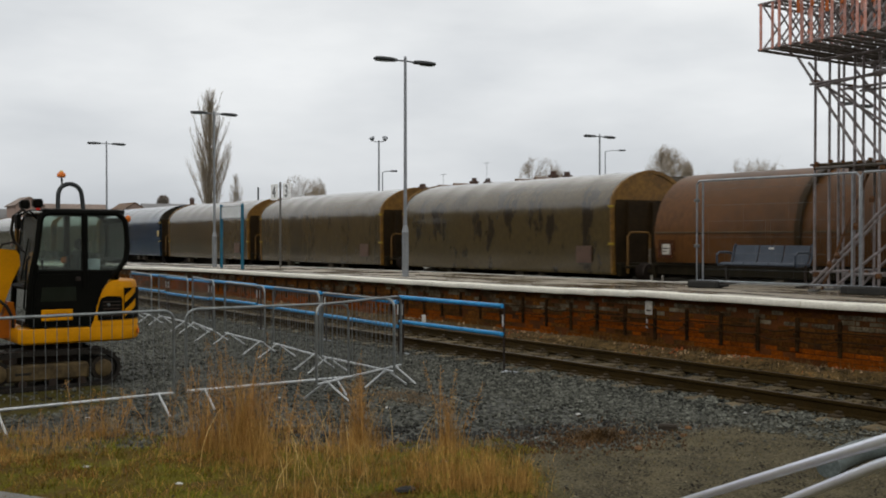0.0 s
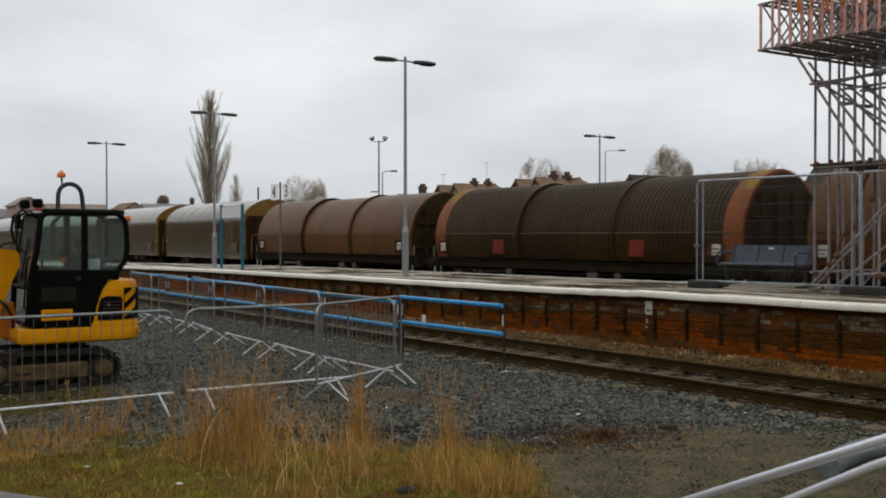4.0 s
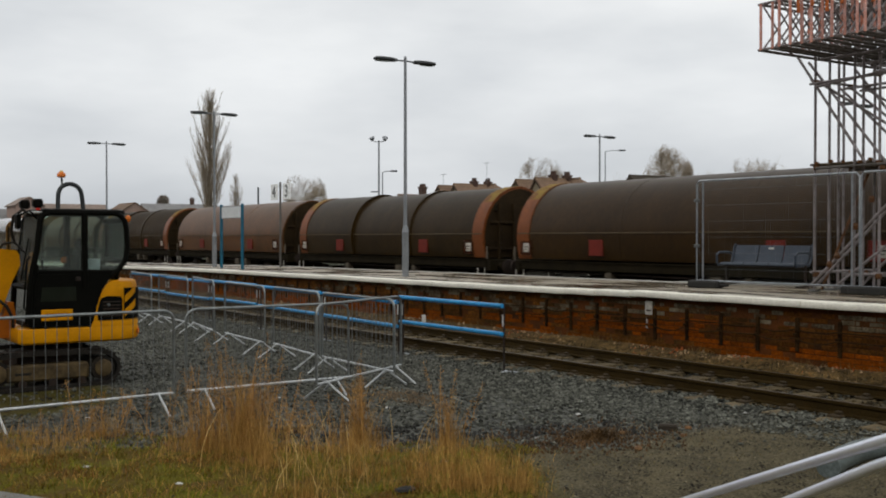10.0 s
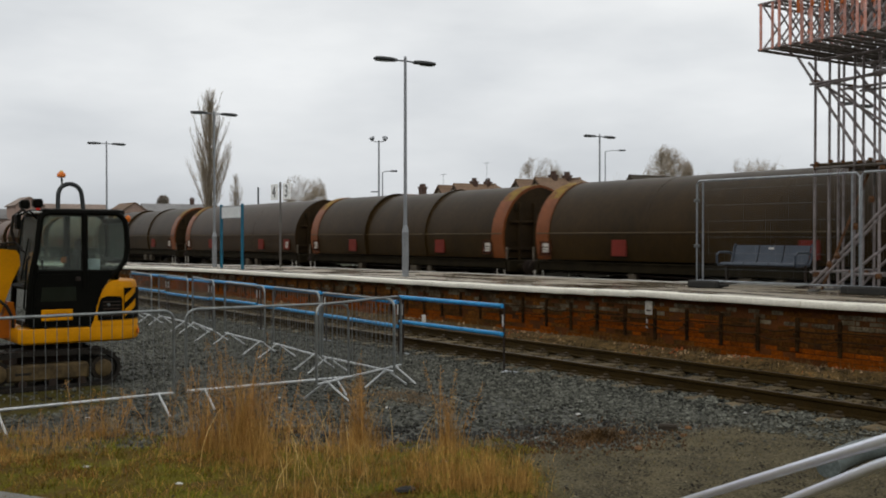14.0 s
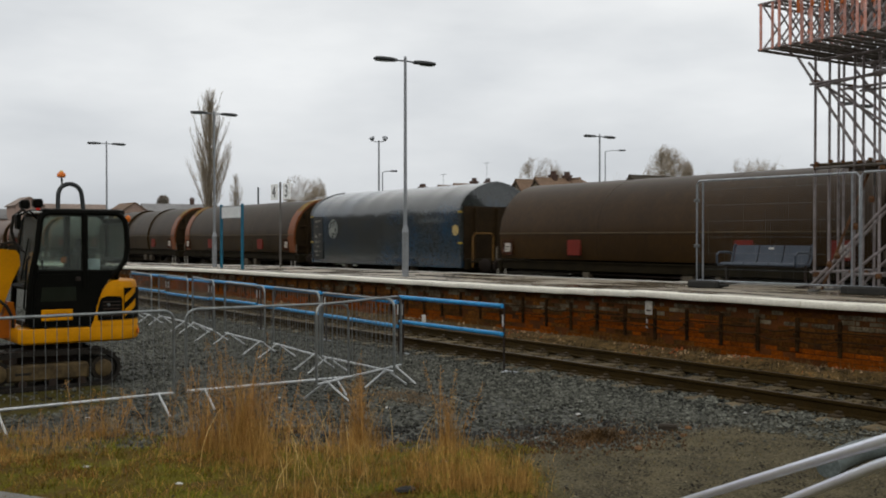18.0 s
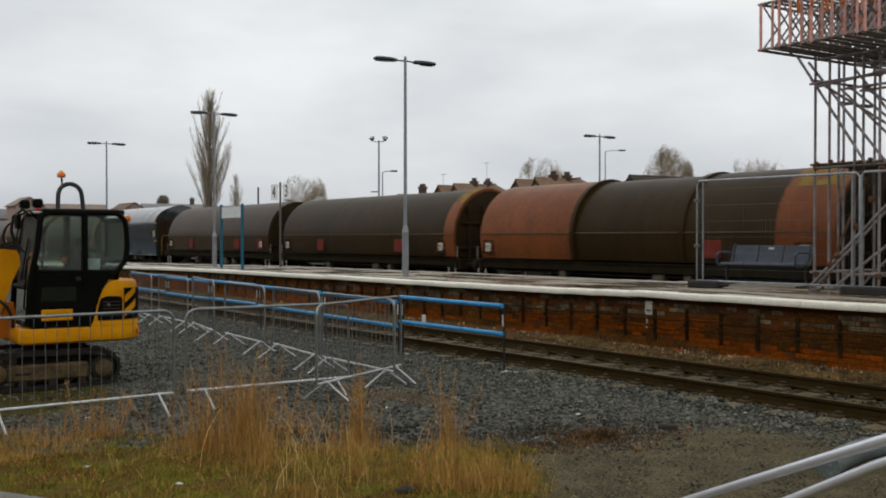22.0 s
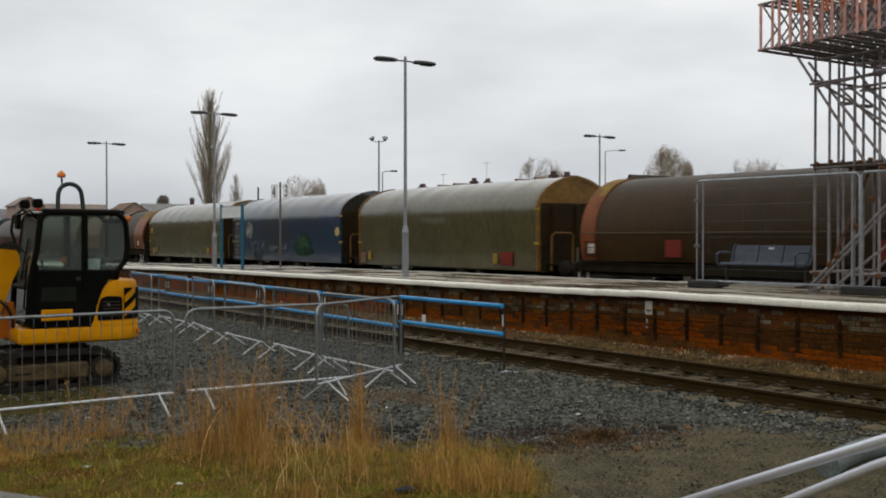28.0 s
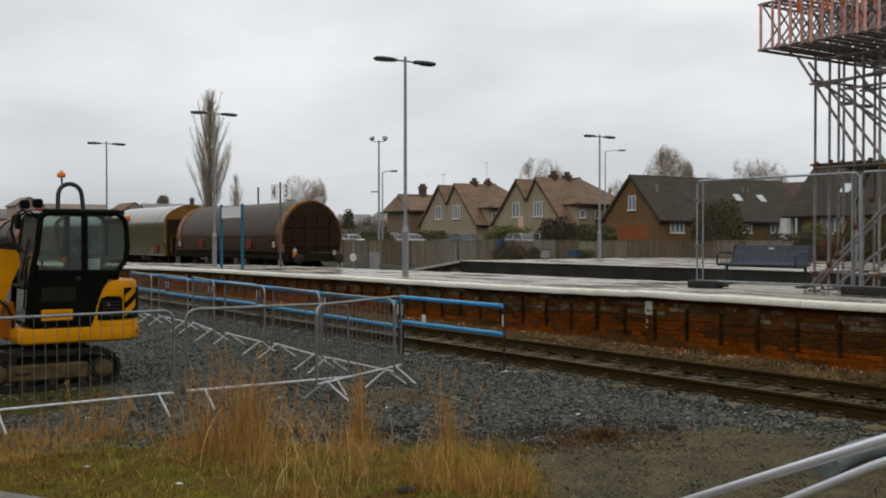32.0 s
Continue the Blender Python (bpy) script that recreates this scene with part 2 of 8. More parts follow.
# ---- ground, platforms, tracks ----
def zone_ground():
    """Ballast, mossy grass and bare dirt, parted along the edges that they have in the yard."""
    m = bpy.data.materials.new("yard ground")
    m.use_nodes = True
    n, l = m.node_tree.nodes, m.node_tree.links
    b = n["Principled BSDF"]
    geo = n.new("ShaderNodeNewGeometry")
    pos = geo.outputs["Position"]
    sep = n.new("ShaderNodeSeparateXYZ")
    l.new(pos, sep.inputs[0])

    def noise_at(scale, detail=5, rough=0.6):
        t = n.new("ShaderNodeTexNoise")
        t.inputs["Scale"].default_value, t.inputs["Detail"].default_value, t.inputs["Roughness"].default_value = scale, detail, rough
        l.new(pos, t.inputs["Vector"])
        return t.outputs["Fac"]

    def calc(op, a, c, clamp=False):
        t = n.new("ShaderNodeMath")
        t.operation, t.use_clamp = op, clamp
        for s, v in zip(t.inputs, (a, c)):
            if isinstance(v, (int, float)):
                s.default_value = v
            else:
                l.new(v, s)
        return t.outputs["Value"]

    def ramp(fac, c0, c1, p0=0.35, p1=0.65):
        t = n.new("ShaderNodeValToRGB")
        t.color_ramp.elements[0].position, t.color_ramp.elements[0].color = p0, (*c0, 1)
        t.color_ramp.elements[1].position, t.color_ramp.elements[1].color = p1, (*c1, 1)
        l.new(fac, t.inputs["Fac"])
        return t.outputs["Color"]

    def mix(fac, a, c):
        t = n.new("ShaderNodeMix")
        t.data_type = "RGBA"
        l.new(fac, t.inputs["Factor"])
        l.new(a, t.inputs["A"])
        l.new(c, t.inputs["B"])
        return t.outputs["Result"]

    vor = n.new("ShaderNodeTexVoronoi")
    vor.inputs["Scale"].default_value = 22
    l.new(pos, vor.inputs["Vector"])
    ballast = ramp(vor.outputs["Color"], (0.008, 0.008, 0.007), (0.140, 0.142, 0.124), 0.12, 0.95)
    moss = ramp(noise_at(3.2), (0.088, 0.054, 0.010), (0.108, 0.112, 0.005), 0.42, 0.64)
    moss = mix(calc("MULTIPLY", noise_at(17), 0.6), moss, ramp(noise_at(30), (0.012, 0.008, 0.003), (0.17, 0.105, 0.020)))
    dirt = ramp(noise_at(2.2, 8, 0.7), (0.036, 0.029, 0.013), (0.124, 0.102, 0.053), 0.40, 0.64)
    dirt = mix(calc("MULTIPLY", noise_at(26), 0.9), dirt, ramp(noise_at(44), (0.010, 0.008, 0.004), (0.185, 0.162, 0.108), 0.40, 0.62))
    wob = calc("MULTIPLY", calc("SUBTRACT", noise_at(1.1), 0.5), 3.0)
    # the yard's edge: bare stones beyond it, soil this side of it
    edge = calc("ADD", calc("ADD", calc("MULTIPLY", sep.outputs["X"], 0.80), calc("MULTIPLY", sep.outputs["Y"], -0.50)), calc("MULTIPLY", wob, 0.45))
    flat = calc("ADD", sep.outputs["X"], calc("MULTIPLY", wob, 0.25))
    soil = calc("MAXIMUM", calc("MULTIPLY", calc("SUBTRACT", edge, -10.05), 3.0, True), calc("MULTIPLY", calc("SUBTRACT", flat, -7.95), 3.0, True))
    # a mossy patch by the digger's tracks, its middle darkened for the shade there
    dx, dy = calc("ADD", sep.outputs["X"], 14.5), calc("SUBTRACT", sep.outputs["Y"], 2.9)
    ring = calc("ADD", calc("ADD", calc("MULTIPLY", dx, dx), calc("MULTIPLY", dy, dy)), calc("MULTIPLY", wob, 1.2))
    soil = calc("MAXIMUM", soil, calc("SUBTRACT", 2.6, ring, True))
    moss_shade = calc("MULTIPLY", calc("SUBTRACT", 2.6, ring, True), 0.75)
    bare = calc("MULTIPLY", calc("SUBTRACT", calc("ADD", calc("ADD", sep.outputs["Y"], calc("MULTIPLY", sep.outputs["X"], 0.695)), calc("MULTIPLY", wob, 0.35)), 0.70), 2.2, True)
    near = mix(soil, ballast, mix(moss_shade, mix(bare, moss, dirt), ramp(noise_at(6), (0.012, 0.010, 0.005), (0.055, 0.052, 0.012))))
    # beyond the railway: grass and tarmac
    town = ramp(noise_at(0.25), (0.045, 0.045, 0.040), (0.060, 0.070, 0.030))
    away = calc("MULTIPLY", calc("SUBTRACT", sep.outputs["Y"], 36.0), 1.0, True)
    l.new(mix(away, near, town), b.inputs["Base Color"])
    b.inputs["Roughness"].default_value = 0.9
    b.inputs["Specular IOR Level"].default_value = 0.12
    bp = n.new("ShaderNodeBump")
    bp.inputs["Strength"].default_value, bp.inputs["Distance"].default_value = 0.7, 0.03
    l.new(vor.outputs["Distance"], bp.inputs["Height"])
    l.new(bp.outputs["Normal"], b.inputs["Normal"])
    return m


ground_mat = zone_ground()


def hump(x, y):
    """The ground's gentle unevenness near the camera."""
    if x > 5 or x < -40 or y > 9.4 or y < -12:
        return 0.0
    fade = min(1, (9.4 - y) / 1.0)
    return fade * (0.05 * noise.noise(Vector((x * 0.5, y * 0.5, 0))) + 0.02 * noise.noise(Vector((x * 2.1, y * 2.1, 3))))


def build_ground():
    xs = [-2500, -600, -200, -100, -60, -44] + [-40 + 0.4 * i for i in range(116)] + [12, 40, 150, 600, 2500]
    ys = [-2500, -600, -150, -40, -16] + [-12 + 0.4 * i for i in range(56)] + [13, 30, 60, 120, 300, 900, 2500]
    g = Geo()
    n = len(xs)
    g.v = [(x, y, GROUND + hump(x, y)) for y in ys for x in xs]
    g.f = [(j * n + i, j * n + i + 1, (j + 1) * n + i + 1, (j + 1) * n + i) for j in range(len(ys) - 1) for i in range(n - 1)]
    me = g.mesh("ground", ground_mat, 60)
    solid("ground", me, None, "dark stone ballast yard with mossy grass and bare dirt", "ground", kind="structure")


build_ground()

# unseen wall added behind the camera to keep low sky off the wagon sides
solid("wall_south", Geo().box(-230, 45, -14.6, -14, -0.3, 9.5).box(44.4, 45, -14, 40, -0.3, 9.5), mat("dark brick sky blocker", (0.13, 0.085, 0.06), (0.08, 0.055, 0.04), rough=0.9, scale=0.6, fine=9), "unseen dark wall added behind the camera to block low sky", "wall", kind="structure")

tarmac = mat("wet platform tarmac", (0.33, 0.285, 0.215), (0.125, 0.095, 0.060), dry=True, spec=0.55, rough=0.50, rough2=0.06, lo=0.41, hi=0.59, scale=1.0, fine=24, bump=0.12, stretch=(0.42, 1.3, 1), grain=0.22)
coping_white = mat("worn white coping paint", (0.82, 0.79, 0.70), (0.58, 0.54, 0.44), rough=0.55, scale=2.4, fine=18, lo=0.22, hi=0.42, bump=0.10, vary=0.05, grain=0.10)
mortar = mat("old mortar", (0.17, 0.052, 0.011), (0.060, 0.028, 0.010), spec=0.1, placed=True, rough=0.9, scale=1.2, fine=30, bump=0.4)
concrete = mat("weathered concrete", (0.30, 0.29, 0.27), (0.18, 0.175, 0.16), rough=0.8, scale=1.6, fine=30, bump=0.3)
concrete_pale = mat("pale concrete edge", (0.50, 0.49, 0.46), (0.35, 0.34, 0.31), rough=0.6, scale=1.2, fine=25, bump=0.2)
dark_wall = mat("sooty platform wall", (0.045, 0.040, 0.028), (0.02, 0.017, 0.012), rough=0.85, scale=1.2, fine=14, bump=0.5, depth=0.03)

EDGE_Y, WALL_Y, BACK_Y = 13.1, 13.28, 17.35


FALL = ((-80, 0.30), (-35, 0.850), (-30, 0.876), (-26, 0.892), (-25, 0.912), (-21.4, 0.914), (-18, 0.922), (-15.2, 0.945), (-13, 0.975), (12, 0.975))


def plat_z(x):
    """The old platform sags and falls towards its far end."""
    for (xa, za), (xb, zb) in zip(FALL, FALL[1:]):
        if x <= xb:
            return za + (zb - za) * (x - xa) / (xb - xa)
    return FALL[-1][1]


def build_platform():
    root = thing("platform_1", "wet tarmac island platform with a white painted edge", "platform", kind="structure")
    xs = [10, 0, -10, -13, -15.2, -18, -21.4, -25, -26, -30, -35, -45, -60, -80]
    g = Geo()
    g.rings([[(x, EDGE_Y + 0.27, -0.3), (x, EDGE_Y + 0.27, plat_z(x) - 0.004), (x, BACK_Y - 0.3, plat_z(x) - 0.006), (x, BACK_Y - 0.3, -0.3)] for x in xs])
    part("surface", g, tarmac, root)
    # coping stones along both edges, each with a rounded nose
    x, k = 9.0, 0
    while x > -78:
        w = 0.9
        z = plat_z(x - w / 2)
        shared = BLOCKS.get("coping")
        if shared is None:
            prof = [(0.27, -0.11), (0.27, 0.0), (0.03, 0.0), (0.008, -0.010), (0, -0.03), (0, -0.085), (0.008, -0.103), (0.03, -0.11)]
            shared = BLOCKS["coping"] = tidy(Geo().prism(prof, "x", -w / 2 + 0.004, w / 2 - 0.004).mesh("coping_stone", coping_white))
        ob = new("coping_stone", shared)
        ob.parent = root
        ob.matrix_basis = pose(x - w / 2, EDGE_Y + rnd.uniform(-0.008, 0.008), z + rnd.uniform(-0.004, 0.004), rz=rnd.uniform(-0.25, 0.25))
        if k % 2 == 0:
            o2 = new("edge_slab", BLOCKS.setdefault("edge", tidy(Geo().box(-w, w, -0.3, 0, -0.3, 0.0, 0.01).mesh("edge_slab", concrete_pale))))
            o2.parent = root
            o2.matrix_basis = pose(x - w, BACK_Y, z)
        x -= w
        k += 1
    g = Geo().rings([[(x, WALL_Y - 0.013, -0.35), (x, WALL_Y - 0.013, plat_z(x) - 0.113), (x, WALL_Y + 0.06, plat_z(x) - 0.113), (x, WALL_Y + 0.06, -0.35)] for x in (9, -13, -15.2, -18, -21.4, -25, -26, -30, -35, -78)])
    part("wall_core", g, mortar, root)
    part("back_wall", Geo().box(-78, 9, BACK_Y - 0.24, BACK_Y - 0.1, -0.35, 0.55), dark_wall, root)
    return root


BLOCKS = {}
platform_1 = build_platform()


lime_wash = worn_paint("flaked lime on soot", (0.16, 0.15, 0.12), (0.07, 0.062, 0.045), 0.45, 5.0, 0.25)


def build_far_platform():
    root = thing("platform_2", "wet far platform with a pale edge and sooty wall", "platform", kind="structure")
    part("surface", Geo().box(-36.2, 20, 25.7, 37.8, -0.3, PLAT - 0.004), tarmac, root)
    g = Geo()
    g.rings([[(-36.2, 25.7, -0.3), (-36.2, 25.7, PLAT - 0.004), (-36.2, 37.8, PLAT - 0.004), (-36.2, 37.8, -0.3)],
             [(-45.0, 25.7, -0.3), (-45.0, 25.7, -0.1), (-45.0, 37.8, -0.1), (-45.0, 37.8, -0.3)]])
    part("ramp", g, tarmac, root)
    part("wall", Geo().box(-36.2, 20, 25.36, 25.7, -0.3, PLAT - 0.036, 0.01), dark_wall, root)
    for k in range(60):
        part("lime_stain", Geo().box(-35.8 + k * 0.62 + rnd.uniform(-0.2, 0.2), -35.5 + k * 0.62 + rnd.uniform(0.0, 0.35), 25.352, 25.36, 0.28 + rnd.uniform(-0.12, 0.10), 0.42 + rnd.uniform(-0.06, 0.16)), lime_wash, root)
    slab = tidy(Geo().box(-0.98, 0.98, -0.4, 0.0, -0.035, 0.0, 0.008).mesh("edge_slab", concrete_pale))
    for i in range(28):
        ob = new("edge_slab", slab)
        ob.parent = root
        ob.matrix_basis = pose(-35.2 + 2 * i, 25.7, PLAT + rnd.uniform(-0.004, 0.004))
    ramp_edge = Geo().rings([[(-36.2, 25.3, PLAT - 0.1), (-36.2, 25.3, PLAT), (-36.2, 25.7, PLAT), (-36.2, 25.7, PLAT - 0.1)],
                             [(-45, 25.3, -0.2), (-45, 25.3, -0.1), (-45, 25.7, -0.1), (-45, 25.7, -0.2)]])
    part("ramp_edge", ramp_edge, concrete_pale, root)


build_far_platform()

rail_mat = mat("rusty rail steel", (0.044, 0.029, 0.010), (0.062, 0.039, 0.012), spec=0.05, rough=0.6, metal=0.3, scale=4, fine=40, bump=0.1)
rail_top = mat("worn rail head", (0.10, 0.065, 0.035), (0.05, 0.032, 0.018), rough=0.5, metal=0.5, scale=3, bump=0.05, stretch=(0.3, 1, 1))
sleeper_mat = mat("grey weathered sleeper", (0.26, 0.200, 0.115), (0.10, 0.075, 0.040), spec=0.15, rough=0.85, scale=3, fine=30, bump=0.4, stretch=(6, 1, 1), vary=0.2)
chair_mat = mat("rusty rail chair", (0.075, 0.050, 0.020), (0.035, 0.023, 0.010), rough=0.8, scale=10, bump=0.3, vary=0.2)

RAIL_PROF = [(-0.065, -0.155), (0.065, -0.155), (0.065, -0.145), (0.02, -0.128), (0.012, -0.05), (0.034, -0.035), (0.034, -0.006), (0.028, -0.0005),
             (-0.028, -0.0005), (-0.034, -0.006), (-0.034, -0.035), (-0.012, -0.05), (-0.02, -0.128), (-0.065, -0.145)]


def build_track(name, yc, x0, x1, pieces, label):
    root = thing(name, label, "railway track", kind="structure")
    for s in (-0.7525, 0.7525):
        g = Geo().prism([(yc + s + u, w) for u, w in RAIL_PROF], "x", x0, x1)
        rail = part("rail", g, rail_mat, root)
        part("railhead", Geo().box(x0, x1, yc + s - 0.024, yc + s + 0.024, -0.002, 0.0015), rail_top, rail)
    sl = tidy(Geo().box(-0.12, 0.12, -1.25, 1.25, -0.32, -0.165, 0.012).mesh("sleeper", sleeper_mat))
    ch = Geo().box(-0.09, 0.09, -0.2, 0.2, -0.168, -0.135, 0.01)
    ch.box(-0.05, 0.05, -0.11, -0.05, -0.14, -0.095, 0.012)
    ch.box(-0.05, 0.05, 0.05, 0.11, -0.14, -0.095, 0.012)
    chm = tidy(ch.mesh("rail_chair", chair_mat))
    n = int((x1 - x0) / 0.65)
    rest = Geo()
    for i in range(n):
        x = x0 + 0.65 * (i + 0.5)
        if pieces and x > -46:
            m = pose(x + rnd.uniform(-0.02, 0.02), yc + rnd.uniform(-0.03, 0.03), rnd.uniform(-0.012, 0.006), rz=rnd.uniform(-0.8, 0.8))
            o = new("sleeper", sl)
            o.parent = root
            o.matrix_basis = m
            for side in (-0.7525, 0.7525):
                c = new("rail_chair", chm)
                c.parent, c.matrix_basis = o, pose(0, side, 0)
        else:
            rest.box(x - 0.12, x + 0.12, yc - 1.25, yc + 1.25, -0.32, -0.165)
    if rest.v:
        part("far_sleepers", rest, sleeper_mat, root, kind="stuff")


build_track("track_1", 11.40, -130, 12, True, "rusty bullhead rails on weathered timber sleepers")
build_track("track_2", 19.99, -345, 200, False, "worn rails on timber sleepers beside the platform")
build_track("track_3", 23.3, -150, 30, False, "rusty rails on sleepers by the far platform")

stone_mat = mat("grey ballast stone", spec=0.12, col=(0.182, 0.184, 0.156), col2=(0.058, 0.059, 0.048), rough=0.85, scale=9, fine=60, bump=0.2, island=0.75)


def on_sleeper(x, y):
    """The bare ends of the near track's sleepers."""
    return 10.12 < y < 10.57 and abs((x + 130) / 0.65 % 1.0 - 0.5) < 0.19


def build_stones():
    """Loose ballast: angular stones, densest near the rails."""
    r = random.Random(3)
    yard, dusty, ash = Geo(), Geo(), Geo()
    base = [(1, 0, 0), (0, 1, 0), (-1, 0, 0), (0, -1, 0), (0.1, 0.1, 0.8), (0, -0.1, -0.8)]
    tri = [(0, 1, 4), (1, 2, 4), (2, 3, 4), (3, 0, 4), (1, 0, 5), (2, 1, 5), (3, 2, 5), (0, 3, 5)]
    count = 0
    while count < 46000:
        u = r.random() ** 0.75
        x = -7.0 - 27 * (1 - u)
        y = r.uniform(1.5, 13.2)
        past = min(9.4 - y, max((0.80 * x - 0.5 * y + 10.2) * 1.06, x + 8.05)) + 0.35 * noise.noise(Vector((x * 1.4, y * 1.4, 2)))
        if past > 0 and r.random() > 0.003 + math.exp(-past / 0.20) * 0.6:
            continue
        if (x + 14.5) ** 2 + (y - 2.9) ** 2 < 2.2 and r.random() < 0.75:
            continue
        if on_sleeper(x, y) and r.random() < 0.85:
            continue
        if 10.59 < y < 10.70 or 12.10 < y < 12.21:
            continue
        s = r.uniform(0.013, 0.034) * (1.35 if r.random() < 0.12 else 1.0)
        z = GROUND + hump(x, y) + s * 0.3
        if y > 9.7:
            z = max(z, -0.235 + 0.03 * r.random()) + (0.012 if 10.8 < y < 12.0 else 0.05 if y > 12.3 else 0.030 if 10.0 < y < 10.55 else 0.0)
        if y > 12.3:
            z += (y - 12.3) * 0.16
        g = dusty if y > 10.45 + 0.15 * noise.noise(Vector((x, 0, 3))) else yard
        if y < 9.2 and abs(0.80 * x - 0.5 * y + 10.55 + 0.5 * noise.noise(Vector((x * 1.2, y * 1.2, 8)))) < 0.40 and 4.6 < y < 8.2:
            g = ash
        a = r.uniform(0, 6.28)
        ca, sa = math.cos(a) * s, math.sin(a) * s
        t = [r.uniform(0.6, 1.25) for _ in range(6)]
        k = len(g.v)
        for (bx, by, bz), f in zip(base, t):
            g.v.append((x + (bx * ca - by * sa) * f, y + (bx * sa + by * ca) * f, z + bz * s * f * 0.9))
        g.f += [(k + i, k + j, k + m) for i, j, m in tri]
        count += 1
    for _ in range(9000):
        x, y = r.uniform(-15, -5.5), r.uniform(8.3, 10.56)
        if x > -8.05 - 0.5 * noise.noise(Vector((x, y, 5))) and y < 9.2 + 0.5 * noise.noise(Vector((x * 0.9, 0, 7))):
            continue
        if on_sleeper(x, y) and r.random() < 0.85:
            continue
        s, a = r.uniform(0.012, 0.030), r.uniform(0, 6.283)
        z = GROUND + hump(x, y) + s * 0.3 + (0.02 * min(1, max(0, (y - 9.7) / 0.3)))
        ca, sa = math.cos(a) * s, math.sin(a) * s
        k = len(yard.v)
        for bx, by, bz in base:
            f = r.uniform(0.6, 1.25)
            yard.v.append((x + (bx * ca - by * sa) * f, y + (bx * sa + by * ca) * f, z + bz * s * f * 0.9))
        yard.f += [(k + i, k + j, k + m) for i, j, m in tri]
    solid("ash_clinker", ash.mesh("ash_clinker", mat("black wet clinker", (0.050, 0.047, 0.040), (0.016, 0.015, 0.012), spec=0.2, rough=0.6, scale=9, fine=60, bump=0.2, island=0.7), 0), None,
          "black wet clinker along the edge of the stones", "clinker", kind="stuff")
    me = yard.mesh("ballast_stones", stone_mat, 0)
    solid("track_stones", dusty.mesh("track_stones", mat("rust dusted ballast stone", (0.145, 0.108, 0.056), (0.042, 0.031, 0.015), spec=0.1, rough=0.9, scale=9, fine=60, bump=0.2, island=0.75), 0), None,
          "rust dusted ballast stones between the rails", "ballast", kind="stuff")
    solid("ballast_stones", me, None, "loose angular grey ballast stones over the yard", "ballast", kind="stuff")


build_stones()

# the earthy shelf between the far rail and the brick wall
shelf = Geo()
xs_shelf = [i * 0.5 for i in range(-120, 20)]
shelf.rings([[(x, 12.25, -0.24), (x, 12.5, -0.13 + 0.03 * noise.noise(Vector((x, 0, 0)))), (x, 12.9, -0.04 + 0.05 * noise.noise(Vector((x * 1.3, 2, 0)))),
              (x, 13.32, 0.03 + 0.05 * noise.noise(Vector((x * 0.9, 5, 0)))), (x, 13.32, -0.3)] for x in xs_shelf], closed=True)
earth_mat = mat("sandy earth", (0.21, 0.130, 0.048), (0.050, 0.032, 0.012), spec=0.1, rough=0.92, scale=3.4, fine=30, bump=0.7, depth=0.03, grain=0.6, lo=0.38, hi=0.62)
solid("earth_bank", shelf, earth_mat, "sandy earth and rubble along the wall's foot", "earth bank", kind="structure")


def build_bank_rubble():
    """Broken brick, pebbles and dead stems on the earth along the wall's foot."""
    r = random.Random(14)
    tone = {"pebbles": (Geo(), mat("pale brown pebbles", (0.36, 0.25, 0.15), (0.15, 0.10, 0.05), rough=0.9, island=0.7, dry=True)),
            "brick_bits": (Geo(), mat("broken red brick bits", (0.34, 0.085, 0.014), (0.18, 0.05, 0.012), rough=0.9, island=0.5, dry=True)),
            "dead_stems": (Geo(), mat("dead bank stems", (0.20, 0.135, 0.045), (0.09, 0.06, 0.02), rough=0.9, island=0.5, dry=True))}
    for _ in range(7000):
        x, y = r.uniform(-34, -7.5), r.uniform(12.35, 13.25)
        z = -0.19 + (y - 12.3) * 0.21 + 0.04 * noise.noise(Vector((x * 1.3, 2, 0)))
        pick = noise.noise(Vector((x * 0.8, y * 1.5, 6))) + r.uniform(-0.4, 0.4)
        key = "dead_stems" if pick > 0.05 else "brick_bits" if pick < -0.42 else "pebbles"
        g = tone[key][0]
        s = r.uniform(0.012, 0.034) * (1.7 if r.random() < 0.12 else 1.0)
        k = len(g.v)
        if key == "dead_stems":
            h, lx, ly = r.uniform(0.05, 0.20), r.gauss(0, 0.05), r.gauss(0, 0.05)
            g.v += [(x - 0.005, y, z), (x + 0.005, y, z), (x + lx, y + ly, z + h)]
            g.f.append((k, k + 1, k + 2))
            continue
        a = r.uniform(0, 6.28)
        dx, dy = math.cos(a) * s, math.sin(a) * s
        g.v += [(x - dx, y - dy, z), (x + dy * 0.7, y - dx * 0.7, z), (x + dx, y + dy, z), (x - dy * 0.7, y + dx * 0.7, z), (x + dx * 0.2, y, z + s * 1.2)]
        g.f += [(k, k + 1, k + 4), (k + 1, k + 2, k + 4), (k + 2, k + 3, k + 4), (k + 3, k, k + 4)]
    labels = {"pebbles": "pale brown pebbles on the earth bank", "brick_bits": "broken red brick bits by the wall", "dead_stems": "dead grass stems along the earth bank"}
    for key, (g, m) in tone.items():
        solid(key, g.mesh(key, m, 0), None, labels[key], "rubble" if key != "dead_stems" else "grass", kind="stuff")


build_bank_rubble()
